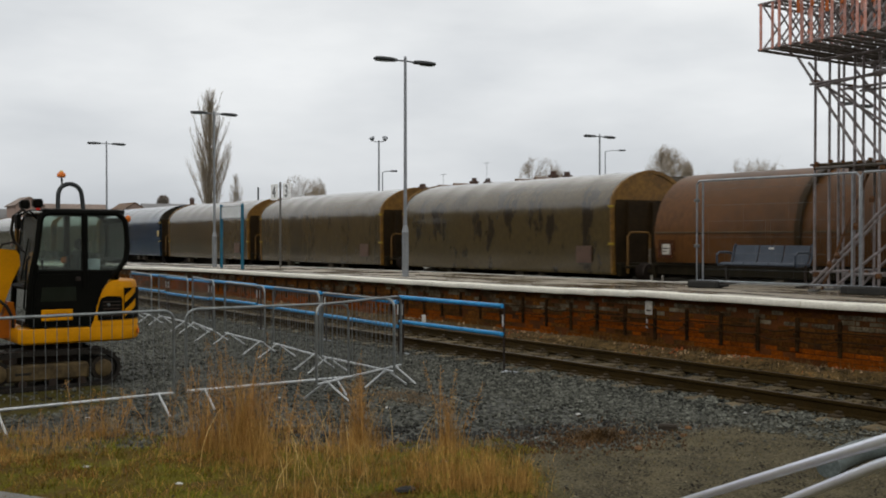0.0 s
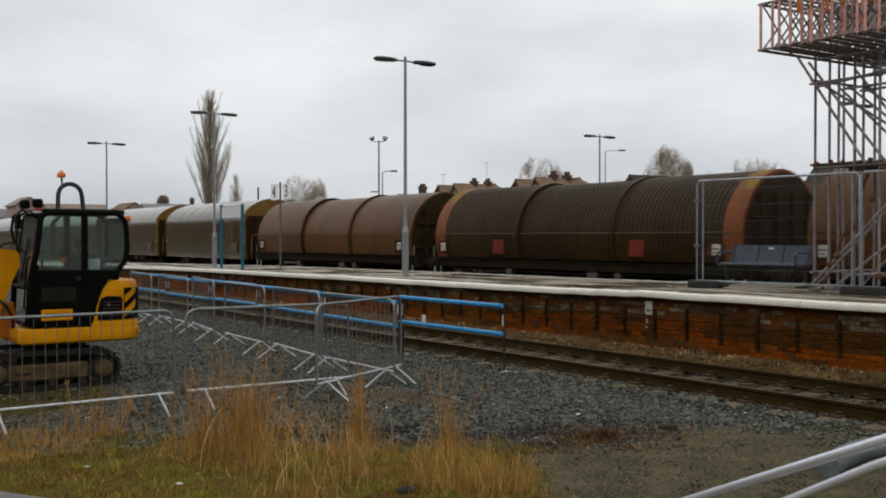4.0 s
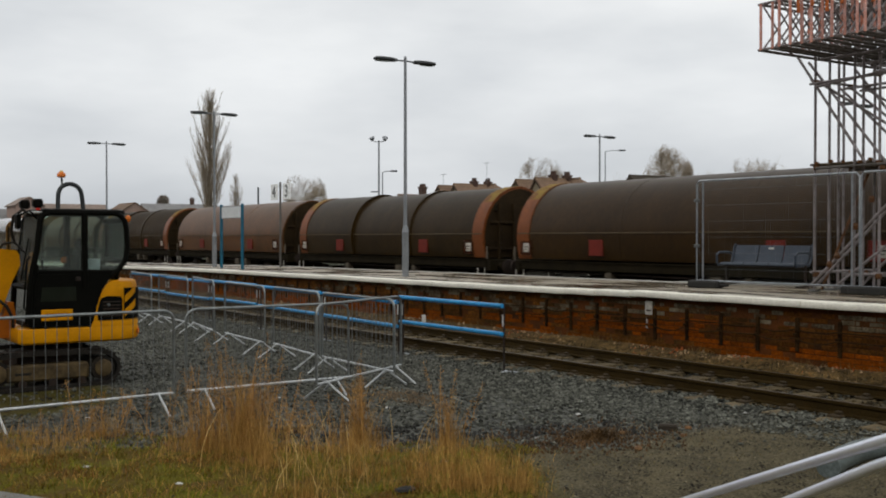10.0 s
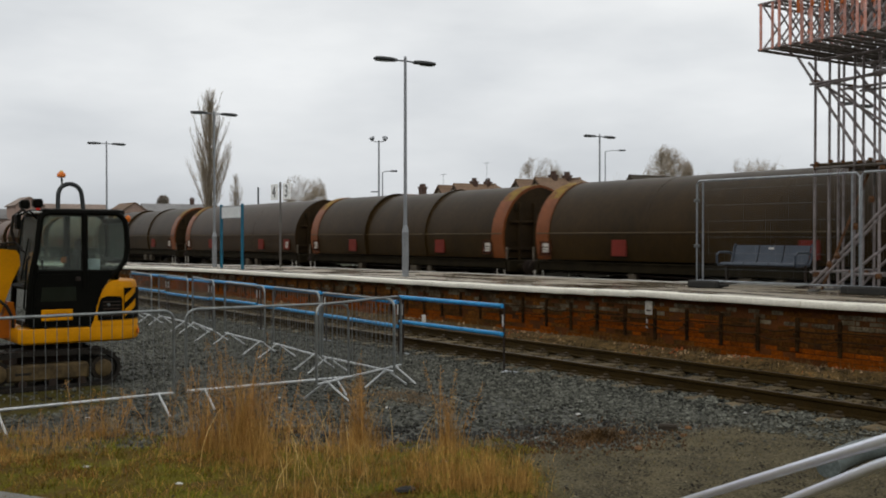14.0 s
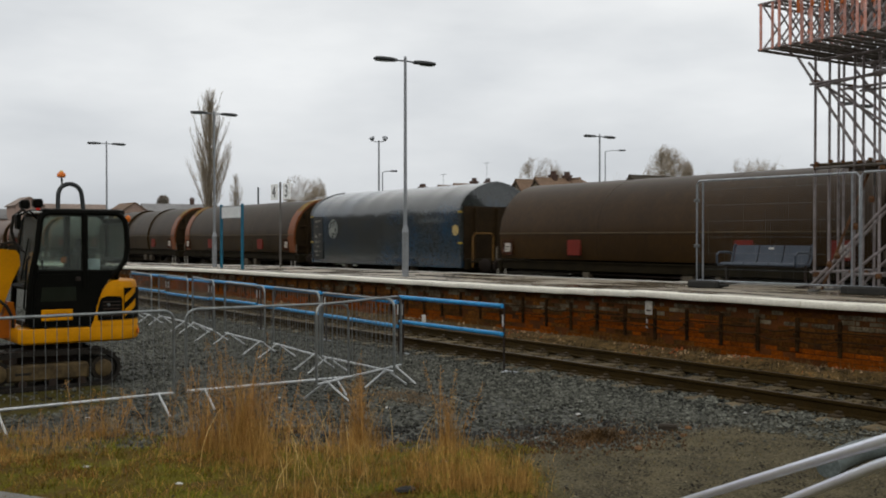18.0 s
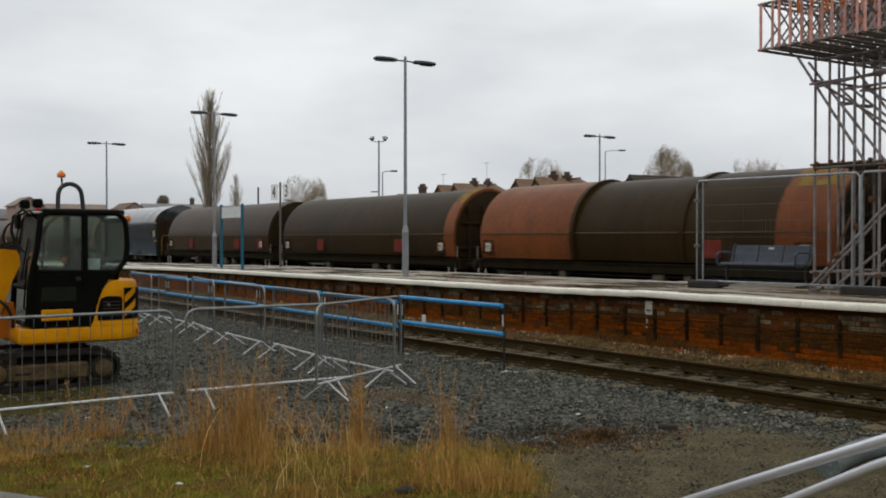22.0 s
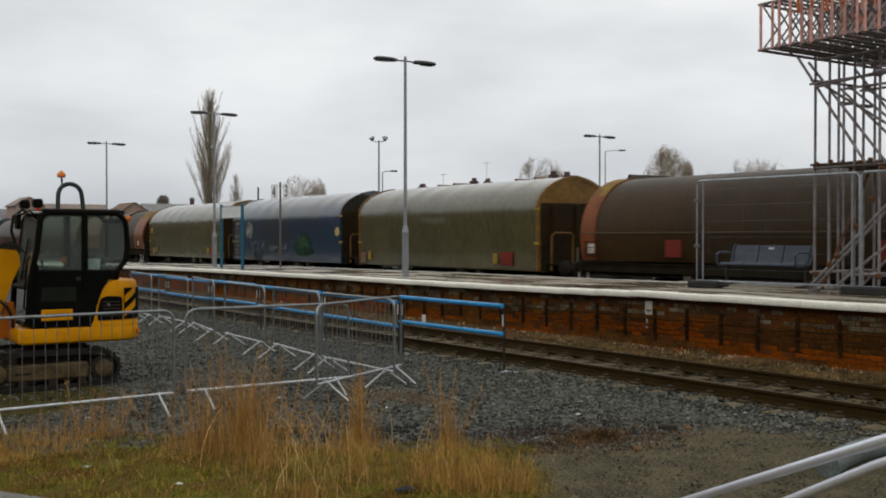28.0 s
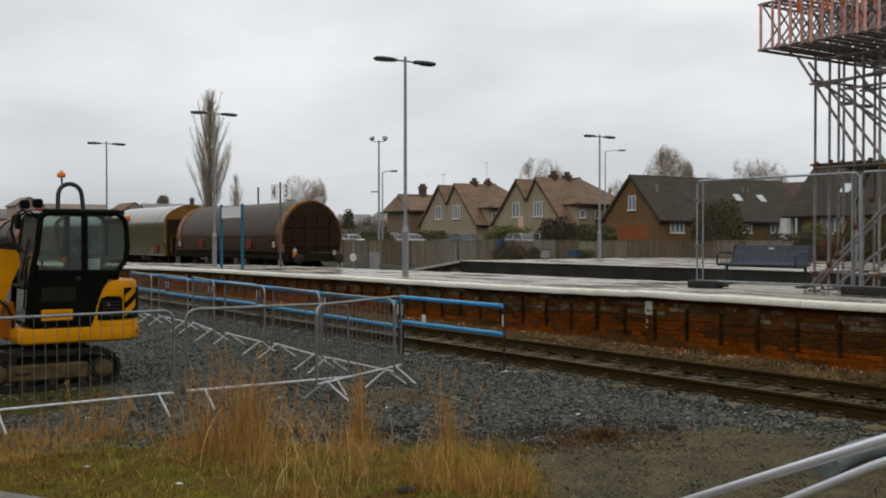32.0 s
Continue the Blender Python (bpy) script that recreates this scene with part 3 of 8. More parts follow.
# ---- platform things ----
def build_lamp(at, label, tall=0.0):
    """A platform lamp column with a thick base sleeve and two flat lanterns across the platform."""
    root = thing("platform_lamp", label, "lamp post", at, group="platform lamps")
    g = Geo()
    g.path([(0, 0, 0), (0, 0, 0.02), (0, 0, 0.025), (0, 0, 1.12), (0, 0, 1.14), (0, 0, 1.32), (0, 0, 1.33)], [0.09, 0.09, 0.085, 0.085, 0.095, 0.05, 0.04], 14)
    part("base_sleeve", g, lamp_grey, root)
    part("access_door", Geo().box(0.075, 0.092, -0.05, 0.05, 0.35, 0.85, 0.005), lamp_grey, root)
    part("column", Geo().path([(0, 0, 1.3), (0, 0, 3.5), (0, 0, 5.58 + tall)], [0.048, 0.042, 0.036], 12), lamp_grey, root)
    part("arm", Geo().path([(0, -0.36, 5.46 + tall), (0, 0, 5.47 + tall), (0, 0.36, 5.46 + tall)], 0.022, 8), lamp_grey, root)
    for s in (-1, 1):
        g = Geo()
        rings = []
        for d, w, h in ((0.26, 0.05, 0.04), (0.29, 0.11, 0.06), (0.45, 0.14, 0.075), (0.75, 0.14, 0.075), (0.86, 0.12, 0.065), (0.90, 0.09, 0.04)):
            rings.append([(w * math.cos(a), s * d, 5.45 + tall + h * math.sin(a) * (1.0 if math.sin(a) > 0 else 0.45)) for a in [2 * math.pi * k / 12 for k in range(12)]])
        g.rings(rings)
        head = part("lantern", g, lamp_dark, root)
        part("lens", Geo().box(-0.09, 0.09, min(s * 0.5, s * 0.86), max(s * 0.5, s * 0.86), 5.405 + tall, 5.42 + tall, 0.006), clear_glass, head)
    return root


lamp = build_lamp((-22.76, 14.2, plat_z(-22.76)), "grey steel platform lamp column with two dark lanterns", 0.055)
build_lamp((-37.2, 14.8, plat_z(-37.2)), "grey steel platform lamp column with two flat lanterns", 0.27)
build_lamp((-50.6, 14.7, plat_z(-50.6)), "grey steel platform lamp column near the platform end", 0.31)
copy_thing(lamp, pose(-35.2, 32.3, PLAT))
copy_thing(lamp, pose(-21.9, 31.9, PLAT))

post_blue = mat("blue sign post", (0.02, 0.17, 0.27), (0.015, 0.12, 0.2), rough=0.45, bump=0.05)
sign_face = mat("white sign face", (0.70, 0.72, 0.73), (0.62, 0.64, 0.65), rough=0.4, scale=2, bump=0.03)


def build_name_board():
    root = thing("station_sign", "blank white sign board on two blue posts", "sign", (-34.5, 14.36, plat_z(-34.5)))
    for x in (-0.93, 0.93):
        post = part("post", Geo().path([(x, 0, 0), (x, 0, 2.2)], 0.055, 10), post_blue, root)
        part("post_cap", Geo().ball((x, 0, 2.2), 0.055, 10, 5), post_blue, post)
    board = part("board", Geo().box(-0.87, 0.87, -0.02, 0.02, 1.76, 2.16, 0.012), sign_face, root)
    part("board_frame", Geo().path([(-0.87, -0.012, 1.76), (0.87, -0.012, 1.76), (0.87, -0.012, 2.16), (-0.87, -0.012, 2.16)], 0.014, 6, loop=True), lamp_grey, board)


build_name_board()


def letters(text, size, material, name, parent, m):
    """Words as a mesh from the built-in font."""
    cu = bpy.data.curves.new(name, "FONT")
    cu.body, cu.size, cu.extrude, cu.align_x, cu.align_y = text, size, 0.004, "CENTER", "CENTER"
    tmp = bpy.data.objects.new(name, cu)
    scene.collection.objects.link(tmp)
    me = bpy.data.meshes.new_from_object(tmp.evaluated_get(bpy.context.evaluated_depsgraph_get()))
    bpy.data.objects.remove(tmp)
    bpy.data.curves.remove(cu)
    me.materials.clear()
    me.materials.append(material)
    ob = new(name, me)
    ob.parent = parent
    ob.matrix_basis = m
    return ob


def build_number_sign():
    root = thing("platform_number_sign", "grey post with pale number plates 4 and 3", "sign", (-34.24, 16.1, plat_z(-34.24)))
    part("post", Geo().path([(0, 0, 0), (0, 0, 3.05)], 0.038, 10), mat("dull brown grey post", (0.17, 0.16, 0.15), (0.12, 0.11, 0.10), rough=0.6), root)
    for s, t in ((-0.50, "4"), (0.52, "3")):
        plate = part("plate", Geo().box(s - 0.3, s + 0.3, -0.012, 0.012, 2.42, 3.0, 0.008), mat("grubby number plate", (0.93, 0.94, 0.95), (0.88, 0.89, 0.90), rough=0.7, scale=2), root)
        part("bracket", Geo().path([(0, 0, 2.9), (s * 0.4, 0, 2.9)], 0.015, 6), lamp_grey, plate)
        letters(t, 0.60, lamp_dark, "digit", plate, pose(s, -0.02, 2.70, rx=90))


build_number_sign()

slate_blue = mat("blue grey coated steel", (0.055, 0.073, 0.106), (0.040, 0.054, 0.080), rough=0.42, scale=6, fine=70, bump=0.06)


def build_bench():
    root = thing("platform_bench", "blue grey perforated steel three seat bench", "bench", (-13.42, 16.6, plat_z(-13.36)))
    for k in range(3):
        x0 = -0.885 + k * 0.60
        rings = []
        for x in (x0, x0 + 0.575):
            front = [(x, -0.24, 0.42), (x, -0.20, 0.455), (x, 0.0, 0.435), (x, 0.15, 0.45), (x, 0.20, 0.50), (x, 0.26, 0.75), (x, 0.28, 0.79)]
            back = [(x, y + 0.02 if z > 0.46 else y, z - 0.02 if z < 0.47 else z) for x, y, z in front[::-1]]
            rings.append(front + back)
        part("seat_panel", Geo().rings(rings), slate_blue, root)
    for x in (-0.94, 0.94):
        part("leg", Geo().path([(x, 0.05, 0.0), (x, 0.05, 0.42)], 0.03, 8), dark_iron, root)
        part("end_frame", Geo().path([(x, -0.22, 0.40), (x, 0.16, 0.42), (x, 0.22, 0.52), (x, 0.28, 0.76), (x * 0.97, 0.29, 0.81)], 0.028, 8), slate_blue, root)
        part("armrest", Geo().path([(x, 0.2, 0.62), (x, 0.1, 0.65), (x, -0.18, 0.65), (x, -0.25, 0.60), (x, -0.24, 0.42)], 0.024, 8), slate_blue, root)
        part("foot_plate", Geo().box(x - 0.05, x + 0.05, -0.2, 0.28, 0.0, 0.03, 0.008), dark_iron, root)
    part("beam", Geo().box(-0.97, 0.97, -0.03, 0.03, 0.36, 0.42, 0.01), dark_iron, root)
    part("plaque", Geo().box(-0.06, 0.06, 0.245, 0.262, 0.71, 0.75, 0.002), white_paint, root, "small white plaque")


build_bench()

foot_mat = mat("black recycled foot block", (0.03, 0.03, 0.028), (0.05, 0.048, 0.045), rough=0.85, scale=5, fine=40)


def build_mesh_panel():
    root = thing("mesh_fence_panel", "galvanised temporary mesh fence panel on block feet", "fence", (-13.86, 15.22, plat_z(-13.2)), rz=4.0)
    L, H2 = 3.35, 2.02
    part("panel_frame", Geo().path([(0, 0, 0.12), (0, 0, H2 - 0.06), (0.06, 0, H2), (L - 0.06, 0, H2), (L, 0, H2 - 0.06), (L, 0, 0.12)], 0.021, 8, loop=True), steel, root)
    part("upright", Geo().path([(0.14, 0, 0.12), (0.14, 0, H2)], 0.016, 8), steel, root)
    part("upright", Geo().path([(L - 0.14, 0, 0.12), (L - 0.14, 0, H2)], 0.016, 8), steel, root)
    wires = Geo()
    for i in range(1, 64):
        x = i * L / 64
        wires.path([(x, 0.012, 0.12), (x, 0.012, H2)], 0.0009, 4, caps=False)
    for z in (0.35, 0.65, 0.95, 1.25, 1.55, 1.85):
        wires.path([(0, 0.006, z), (L, 0.006, z)], 0.003, 4, caps=False)
    part("wire_mesh", wires, dull_steel, root, kind="stuff")
    for x in (0.05, L - 0.1):
        part("foot_block", Geo().box(x - 0.20, x + 0.50, -0.12, 0.12, -0.02, 0.13, 0.03), foot_mat, root)
        part("foot_lug", Geo().box(x + 0.50, x + 0.66, -0.05, 0.05, 0.02, 0.07, 0.012), foot_mat, root)
    for z in (0.75, 1.62):
        part("coupler", Geo().box(-0.05, 0.05, -0.04, 0.04, z, z + 0.06, 0.01), dull_steel, root)


build_mesh_panel()
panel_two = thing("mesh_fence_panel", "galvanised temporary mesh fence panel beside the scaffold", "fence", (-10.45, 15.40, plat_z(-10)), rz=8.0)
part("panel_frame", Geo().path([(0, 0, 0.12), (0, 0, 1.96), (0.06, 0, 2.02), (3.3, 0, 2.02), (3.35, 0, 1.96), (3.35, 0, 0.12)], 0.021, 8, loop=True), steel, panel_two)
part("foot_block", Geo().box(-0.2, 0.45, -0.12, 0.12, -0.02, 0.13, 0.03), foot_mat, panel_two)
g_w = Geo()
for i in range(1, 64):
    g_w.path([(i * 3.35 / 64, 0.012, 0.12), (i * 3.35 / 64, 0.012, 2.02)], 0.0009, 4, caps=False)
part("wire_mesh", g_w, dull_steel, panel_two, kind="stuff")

# ---- scaffold tower with lattice beams overhead ----
tube_steel = mat("scaffold tube", (0.44, 0.395, 0.41), (0.25, 0.215, 0.205), rough=0.45, metal=0.2, scale=5, fine=40, bump=0.1, vary=0.15)
# darker copy of the tube colour puts the beams' underside shade into the material
shaded_tube = mat("dark shaded scaffold tube", (0.22, 0.20, 0.185), (0.13, 0.115, 0.10), rough=0.6, metal=0.3, scale=5, fine=40, bump=0.1)
red_tube = mat("red oxide beam end", (0.62, 0.20, 0.10), (0.56, 0.36, 0.34), rough=0.6, scale=4, fine=40, bump=0.1, vary=0.2)
rust_clip = mat("rusty coupler", (0.21, 0.085, 0.026), (0.09, 0.045, 0.02), rough=0.8, scale=8, bump=0.2, vary=0.2)
board_mat = mat("scaffold board", (0.20, 0.15, 0.09), (0.10, 0.075, 0.05), rough=0.85, scale=2, fine=30, bump=0.3, stretch=(4, 1, 1), vary=0.15)


def tube_part(name, a, b, root, material=None, r=0.0242):
    return part(name, Geo().path([a, b], r, 8), material or tube_steel, root)


def build_scaffold():
    root = thing("scaffold_tower", "steel tube scaffold tower on the platform with rusty couplers", "scaffold")
    ys, top = (15.65, 16.65, 17.1), 5.0
    spots = [(-11.55, 15.66), (-11.65, 16.2), (-11.78, 16.65), (-11.99, 17.1), (-10.77, 15.66), (-10.97, 16.2), (-11.05, 16.65), (-10.30, 15.66), (-9.95, 16.5), (-9.95, 17.2),
             (-9.2, 15.66), (-9.2, 16.65), (-8.4, 15.66), (-8.4, 16.65)]
    xs = (-11.51, -10.3, -9.2, -8.4)
    clips = []
    for x, y in spots:
        tube_part("standard", (x, y, PLAT + 0.02), (x + 0.01, y, top + 0.22), root)
        part("base_plate", Geo().box(x - 0.08, x + 0.08, y - 0.08, y + 0.08, PLAT, PLAT + 0.03, 0.004), dull_steel, root)
    for z in (1.25, 3.12, 4.60):
        for y in ys[1 if z < 2 else 0:]:
            tube_part("ledger", (xs[0] + (0.02 if z == 3.12 else -0.10), y - 0.05, z), (xs[-1] + 0.3, y - 0.05, z + 0.02), root, shaded_tube if z == 3.12 else None)
        for x in xs:
            tube_part("transom", (x - 0.05, ys[0] - 0.08, z + 0.06), (x - 0.05, ys[-1] + 0.3, z + 0.06), root)
            clips += [(x, y, z + 0.02) for y in ys]
    tube_part("ledger", (xs[0] + 0.02, ys[0] - 0.08, 4.53), (xs[-1], ys[0] - 0.08, 4.78), root)
    for y in (ys[0] + 0.05, ys[2] - 0.05):
        tube_part("brace", (xs[0] + 0.02, y, 4.62), (xs[2], y, 3.15), root)
        tube_part("brace", (xs[0] - 0.2, y, 5.0), (xs[1] + 0.1, y, 3.15), root)
        tube_part("brace", (xs[1], y, 4.7), (xs[3], y, 3.3), root)
    for y in (ys[0] - 0.02, ys[0] + 0.14, ys[2] + 0.08):
        tube_part("brace", (xs[0] - 0.12, y, 1.05), (xs[2] - 0.1, y, 3.25), root)
    tube_part("brace", (-12.0, 16.95, 4.72), (-10.4, 16.95, 3.2), root)
    tube_part("brace", (-11.9, 17.05, 4.75), (-9.6, 17.05, 2.9), root)
    tube_part("brace", (-11.85, 15.58, 5.1), (-10.5, 15.58, 3.15), root)
    tube_part("brace", (-9.6, 15.75, 3.2), (-8.2, 15.75, 4.6), root)
    tube_part("brace", (xs[0] - 0.1, ys[0] + 0.3, 1.0), (xs[1] - 0.4, ys[0] + 0.3, 3.0), root, rust_clip)
    tube_part("brace", (xs[0] + 0.35, ys[0], 1.05), (xs[3] + 0.2, ys[0], 3.2), root)
    for c in clips:
        part("coupler", COUPLER, None, root).matrix_basis = pose(*c, rz=rnd.uniform(0, 90))
    for c in ((-11.2, 15.6, 1.45), (-11.05, 15.6, 1.6), (-10.72, 15.62, 2.1), (-10.4, 15.6, 2.55), (-10.2, 15.6, 3.05), (-9.95, 15.6, 3.2)):
        part("coupler", COUPLER, None, root).matrix_basis = pose(*c, rx=35, rz=rnd.uniform(0, 90))
    for k in range(13):
        part("coupler", COUPLER, None, root).matrix_basis = pose(-11.48 + 0.27 * k + 0.05 * math.sin(k * 2.9), 15.62, 3.205 + 0.02 * math.sin(k * 1.7), rz=20 * k) @ Matrix.Diagonal((0.75, 0.75, 0.6, 1))
    for k in range(5):
        part("deck_board", Geo().box(-11.5, -7.6, 15.7 + k * 0.26, 15.93 + k * 0.26, 3.17, 3.21, 0.004), board_mat, root)
    return root


COUPLER = tidy(Geo().box(-0.045, 0.045, -0.045, 0.045, -0.045, 0.045, 0.014).mesh("coupler", rust_clip))
build_scaffold()


def build_beam(x):
    """A lattice beam that spans over the tracks, its near end painted red."""
    root = thing("lattice_beam", "aluminium and red lattice scaffold beam overhead", "scaffold beam", (x, 14.3, 5.06), group="lattice beams")
    L, H2 = 3.9, 0.77
    part("bottom_chord", Geo().path([(0, 0, 0), (0, L, 0)], 0.026, 8), shaded_tube, root)
    part("top_chord", Geo().path([(0, 0, H2), (0, L, H2)], 0.026, 8), shaded_tube, root)
    n = 5
    for i in range(n):
        y0, y1 = i * L / n, (i + 1) * L / n
        part("end_post" if i == 0 else "post", Geo().path([(0, y0, 0), (0, y0, H2)], 0.024, 8), red_tube if i < 2 else tube_steel, root)
        part("diagonal", Geo().path([(0.03, y0, H2), (0.03, y1, 0)], 0.015, 6), shaded_tube if i > 1 else tube_steel, root)
        part("diagonal", Geo().path([(0, y0, 0), (0, y1, H2)] if i % 2 else [(0, y0 + 0.04, 0), (0, y1, H2)], 0.017, 6), tube_steel, root)
    return root


first_beam = build_beam(-11.62)
for k in range(1, 15):
    copy_thing(first_beam, pose(-11.62 + 0.2 * k + 0.02 * math.sin(k * 2.3), 14.3 + 0.03 * math.sin(k * 1.7), 5.06 + 0.008 * math.sin(k)))
cross = thing("scaffold_cross_tubes", "long scaffold tubes tying the lattice beams", "scaffold tubes")
for y, z in ((14.4, 5.09), (14.4, 5.86), (15.62, 5.0), (16.6, 5.0), (17.08, 5.0), (17.9, 5.88)):
    tube_part("tube", (-11.75 if y < 15 else -11.4, y, z), (-8.3, y, z + 0.01), cross)
for k in range(4):
    part("deck_board", Geo().box(-11.5, -8.4, 15.9 + k * 0.4, 16.13 + k * 0.4, 5.87, 5.91, 0.004), board_mat, cross)
orange_net = mat("orange debris net", (0.55, 0.13, 0.02), (0.35, 0.10, 0.03), rough=0.8, scale=6, bump=0.3)
g_net = Geo()
for k in range(9):
    x = -10.85 + k * 0.27
    g_net.box(x - 0.03, x + 0.03, 14.26, 14.28, 5.55 + 0.08 * math.sin(k * 2.1), 5.82, 0.008)
part("orange_tag", g_net, orange_net, cross, "strips of orange netting", kind="stuff")
# ---- yard: barriers, blue rails, digger, rail in the foreground ----
bright_bar = mat("bright worn zinc", (0.60, 0.62, 0.63), (0.44, 0.46, 0.47), rough=0.4, metal=0.5, scale=7, fine=60, bump=0.03)
barrier_mat = mat("wet galvanised barrier", (0.38, 0.405, 0.405), (0.26, 0.28, 0.28), rough=0.38, metal=0.65, scale=7, fine=60, bump=0.05)


def build_barrier(at, rz, label):
    root = thing("crowd_barrier", label, "barrier", at, rz, group="crowd barriers")
    L = 2.3
    pts = [(0, 0, 0.24), (0, 0, 1.12)] + [(0.12 - 0.12 * math.cos(a), 0, 1.12 + 0.12 * math.sin(a)) for a in (0.4, 0.8, 1.2)] + [(0.13, 0, 1.245)]
    pts += [(L - x, y, z) for x, y, z in pts[::-1]]
    part("frame", Geo().path(pts, 0.0175, 8), barrier_mat, root)
    part("bottom_rail", Geo().path([(0.0, 0, 0.24), (L, 0, 0.24)], 0.0165, 8), bright_bar, root)
    bar = tidy(Geo().path([(0, 0, 0.25), (0, 0, 1.24)], 0.0038, 6).mesh("bar", dull_steel))
    for i in range(1, 18):
        ob = new("bar", bar)
        ob.parent = root
        ob.matrix_basis = pose(i * L / 18, 0, 0)
    for x in (0.24, L - 0.20):
        foot = part("foot", Geo().path([(x, -0.34, 0.012), (x, 0, 0.25), (x, 0.34, 0.012)], 0.0145, 8), bright_bar, root)
    return root


def barrier_between(a, b, first=None, label="galvanised steel crowd barrier with thin bars"):
    rz = math.degrees(math.atan2(b[1] - a[1], b[0] - a[0]))
    z = GROUND + hump((a[0] + b[0]) / 2, (a[1] + b[1]) / 2) - 0.01
    if first is None:
        return build_barrier((a[0], a[1], z), rz, label)
    return copy_thing(first, pose(a[0], a[1], z, rz=rz))


bar_one = barrier_between((-12.15, 2.10), (-12.36, 4.39))
for a, b in (((-12.42, 4.57), (-12.47, 6.85)), ((-11.83, 6.06), (-13.0, 8.03)), ((-12.47, 7.60), (-14.76, 7.66)), ((-14.85, 7.66), (-17.14, 7.92)),
             ((-17.38, 7.86), (-19.67, 8.04)), ((-20.1, 7.98), (-22.36, 8.38)), ((-22.66, 8.38), (-24.95, 8.50)), ((-25.2, 8.4), (-27.5, 8.6))):
    barrier_between(a, b, bar_one)


def build_blue_rail(x0, x1, dz):
    root = thing("blue_rail_barrier", "blue two-rail tube barrier on dark posts beside the track", "barrier", (x1, 9.9, GROUND), group="blue rail barriers")
    L = x0 - x1
    part("top_rail", Geo().path([(0.02, 0, 1.04 + dz * 0.7), (L - 0.02, 0, 1.04 + dz)], 0.036, 10), blue_paint, root)
    part("mid_rail", Geo().path([(0.02, 0, 0.60 + dz * 0.7), (L - 0.02, 0, 0.60 + dz)], 0.036, 10), blue_paint, root)
    for x in (0.04, L - 0.04):
        part("post", Geo().path([(x, 0.05, 0.0), (x, 0.05, 1.08)], 0.017, 8), dark_iron, root)
        part("reflector", Geo().box(x - 0.012, x + 0.012, 0.02, 0.032, 0.72, 0.9, 0.003), white_paint, root)
    part("foot", Geo().path([(L - 0.04, 0.05, 0.02), (L + 0.22, 0.10, 0.02)], 0.014, 8), steel, root)


for x0, x1, dz in ((-12.99, -16.06, 0.0), (-16.13, -19.05, -0.095), (-19.12, -22.25, -0.06), (-22.34, -25.2, -0.02), (-25.3, -28.4, -0.04), (-28.5, -31.6, 0.0)):
    build_blue_rail(x0, x1, dz)


def plate_yz(g, outline, y0, y1):
    """An outline in length and height, given thickness across the machine."""
    return g.prism(outline, "y", y0, y1)


def body_plan(front, x_in=0.0):
    """The upper body seen from above: straight flanks and a rounded tail."""
    tail = [(-0.80, 0.66), (-0.95, 0.60), (-1.08, 0.47), (-1.15, 0.30)]
    half = [(front, 0.66 - x_in)] + [(x + x_in, y - x_in * 0.7) for x, y in tail]
    return half + [(x, -y) for x, y in half[::-1]]


def tail_strip(s0, s1, low, high, off, thick=0.008):
    """A curved plate that follows the rounded tail; low and high give its edges along the way."""
    tail = [Vector((-0.80, 0.66)), Vector((-0.95, 0.60)), Vector((-1.08, 0.47)), Vector((-1.15, 0.30))]
    out, n = [], 6
    for i in range(n + 1):
        s = s0 + (s1 - s0) * i / n
        k = min(2, int(s * 3))
        d = tail[k + 1] - tail[k]
        p = tail[k] + d * (s * 3 - k)
        q = Vector((d.y, -d.x)).normalized() * -1.0
        q = q if q.x < 0.3 else -q
        z0, z1 = low(s), high(s)
        out.append([(p.x + q.x * o, p.y + q.y * o, z) for o, z in ((off, z0), (off + thick, z0), (off + thick, z1), (off, z1))])
    return Geo().rings(out)


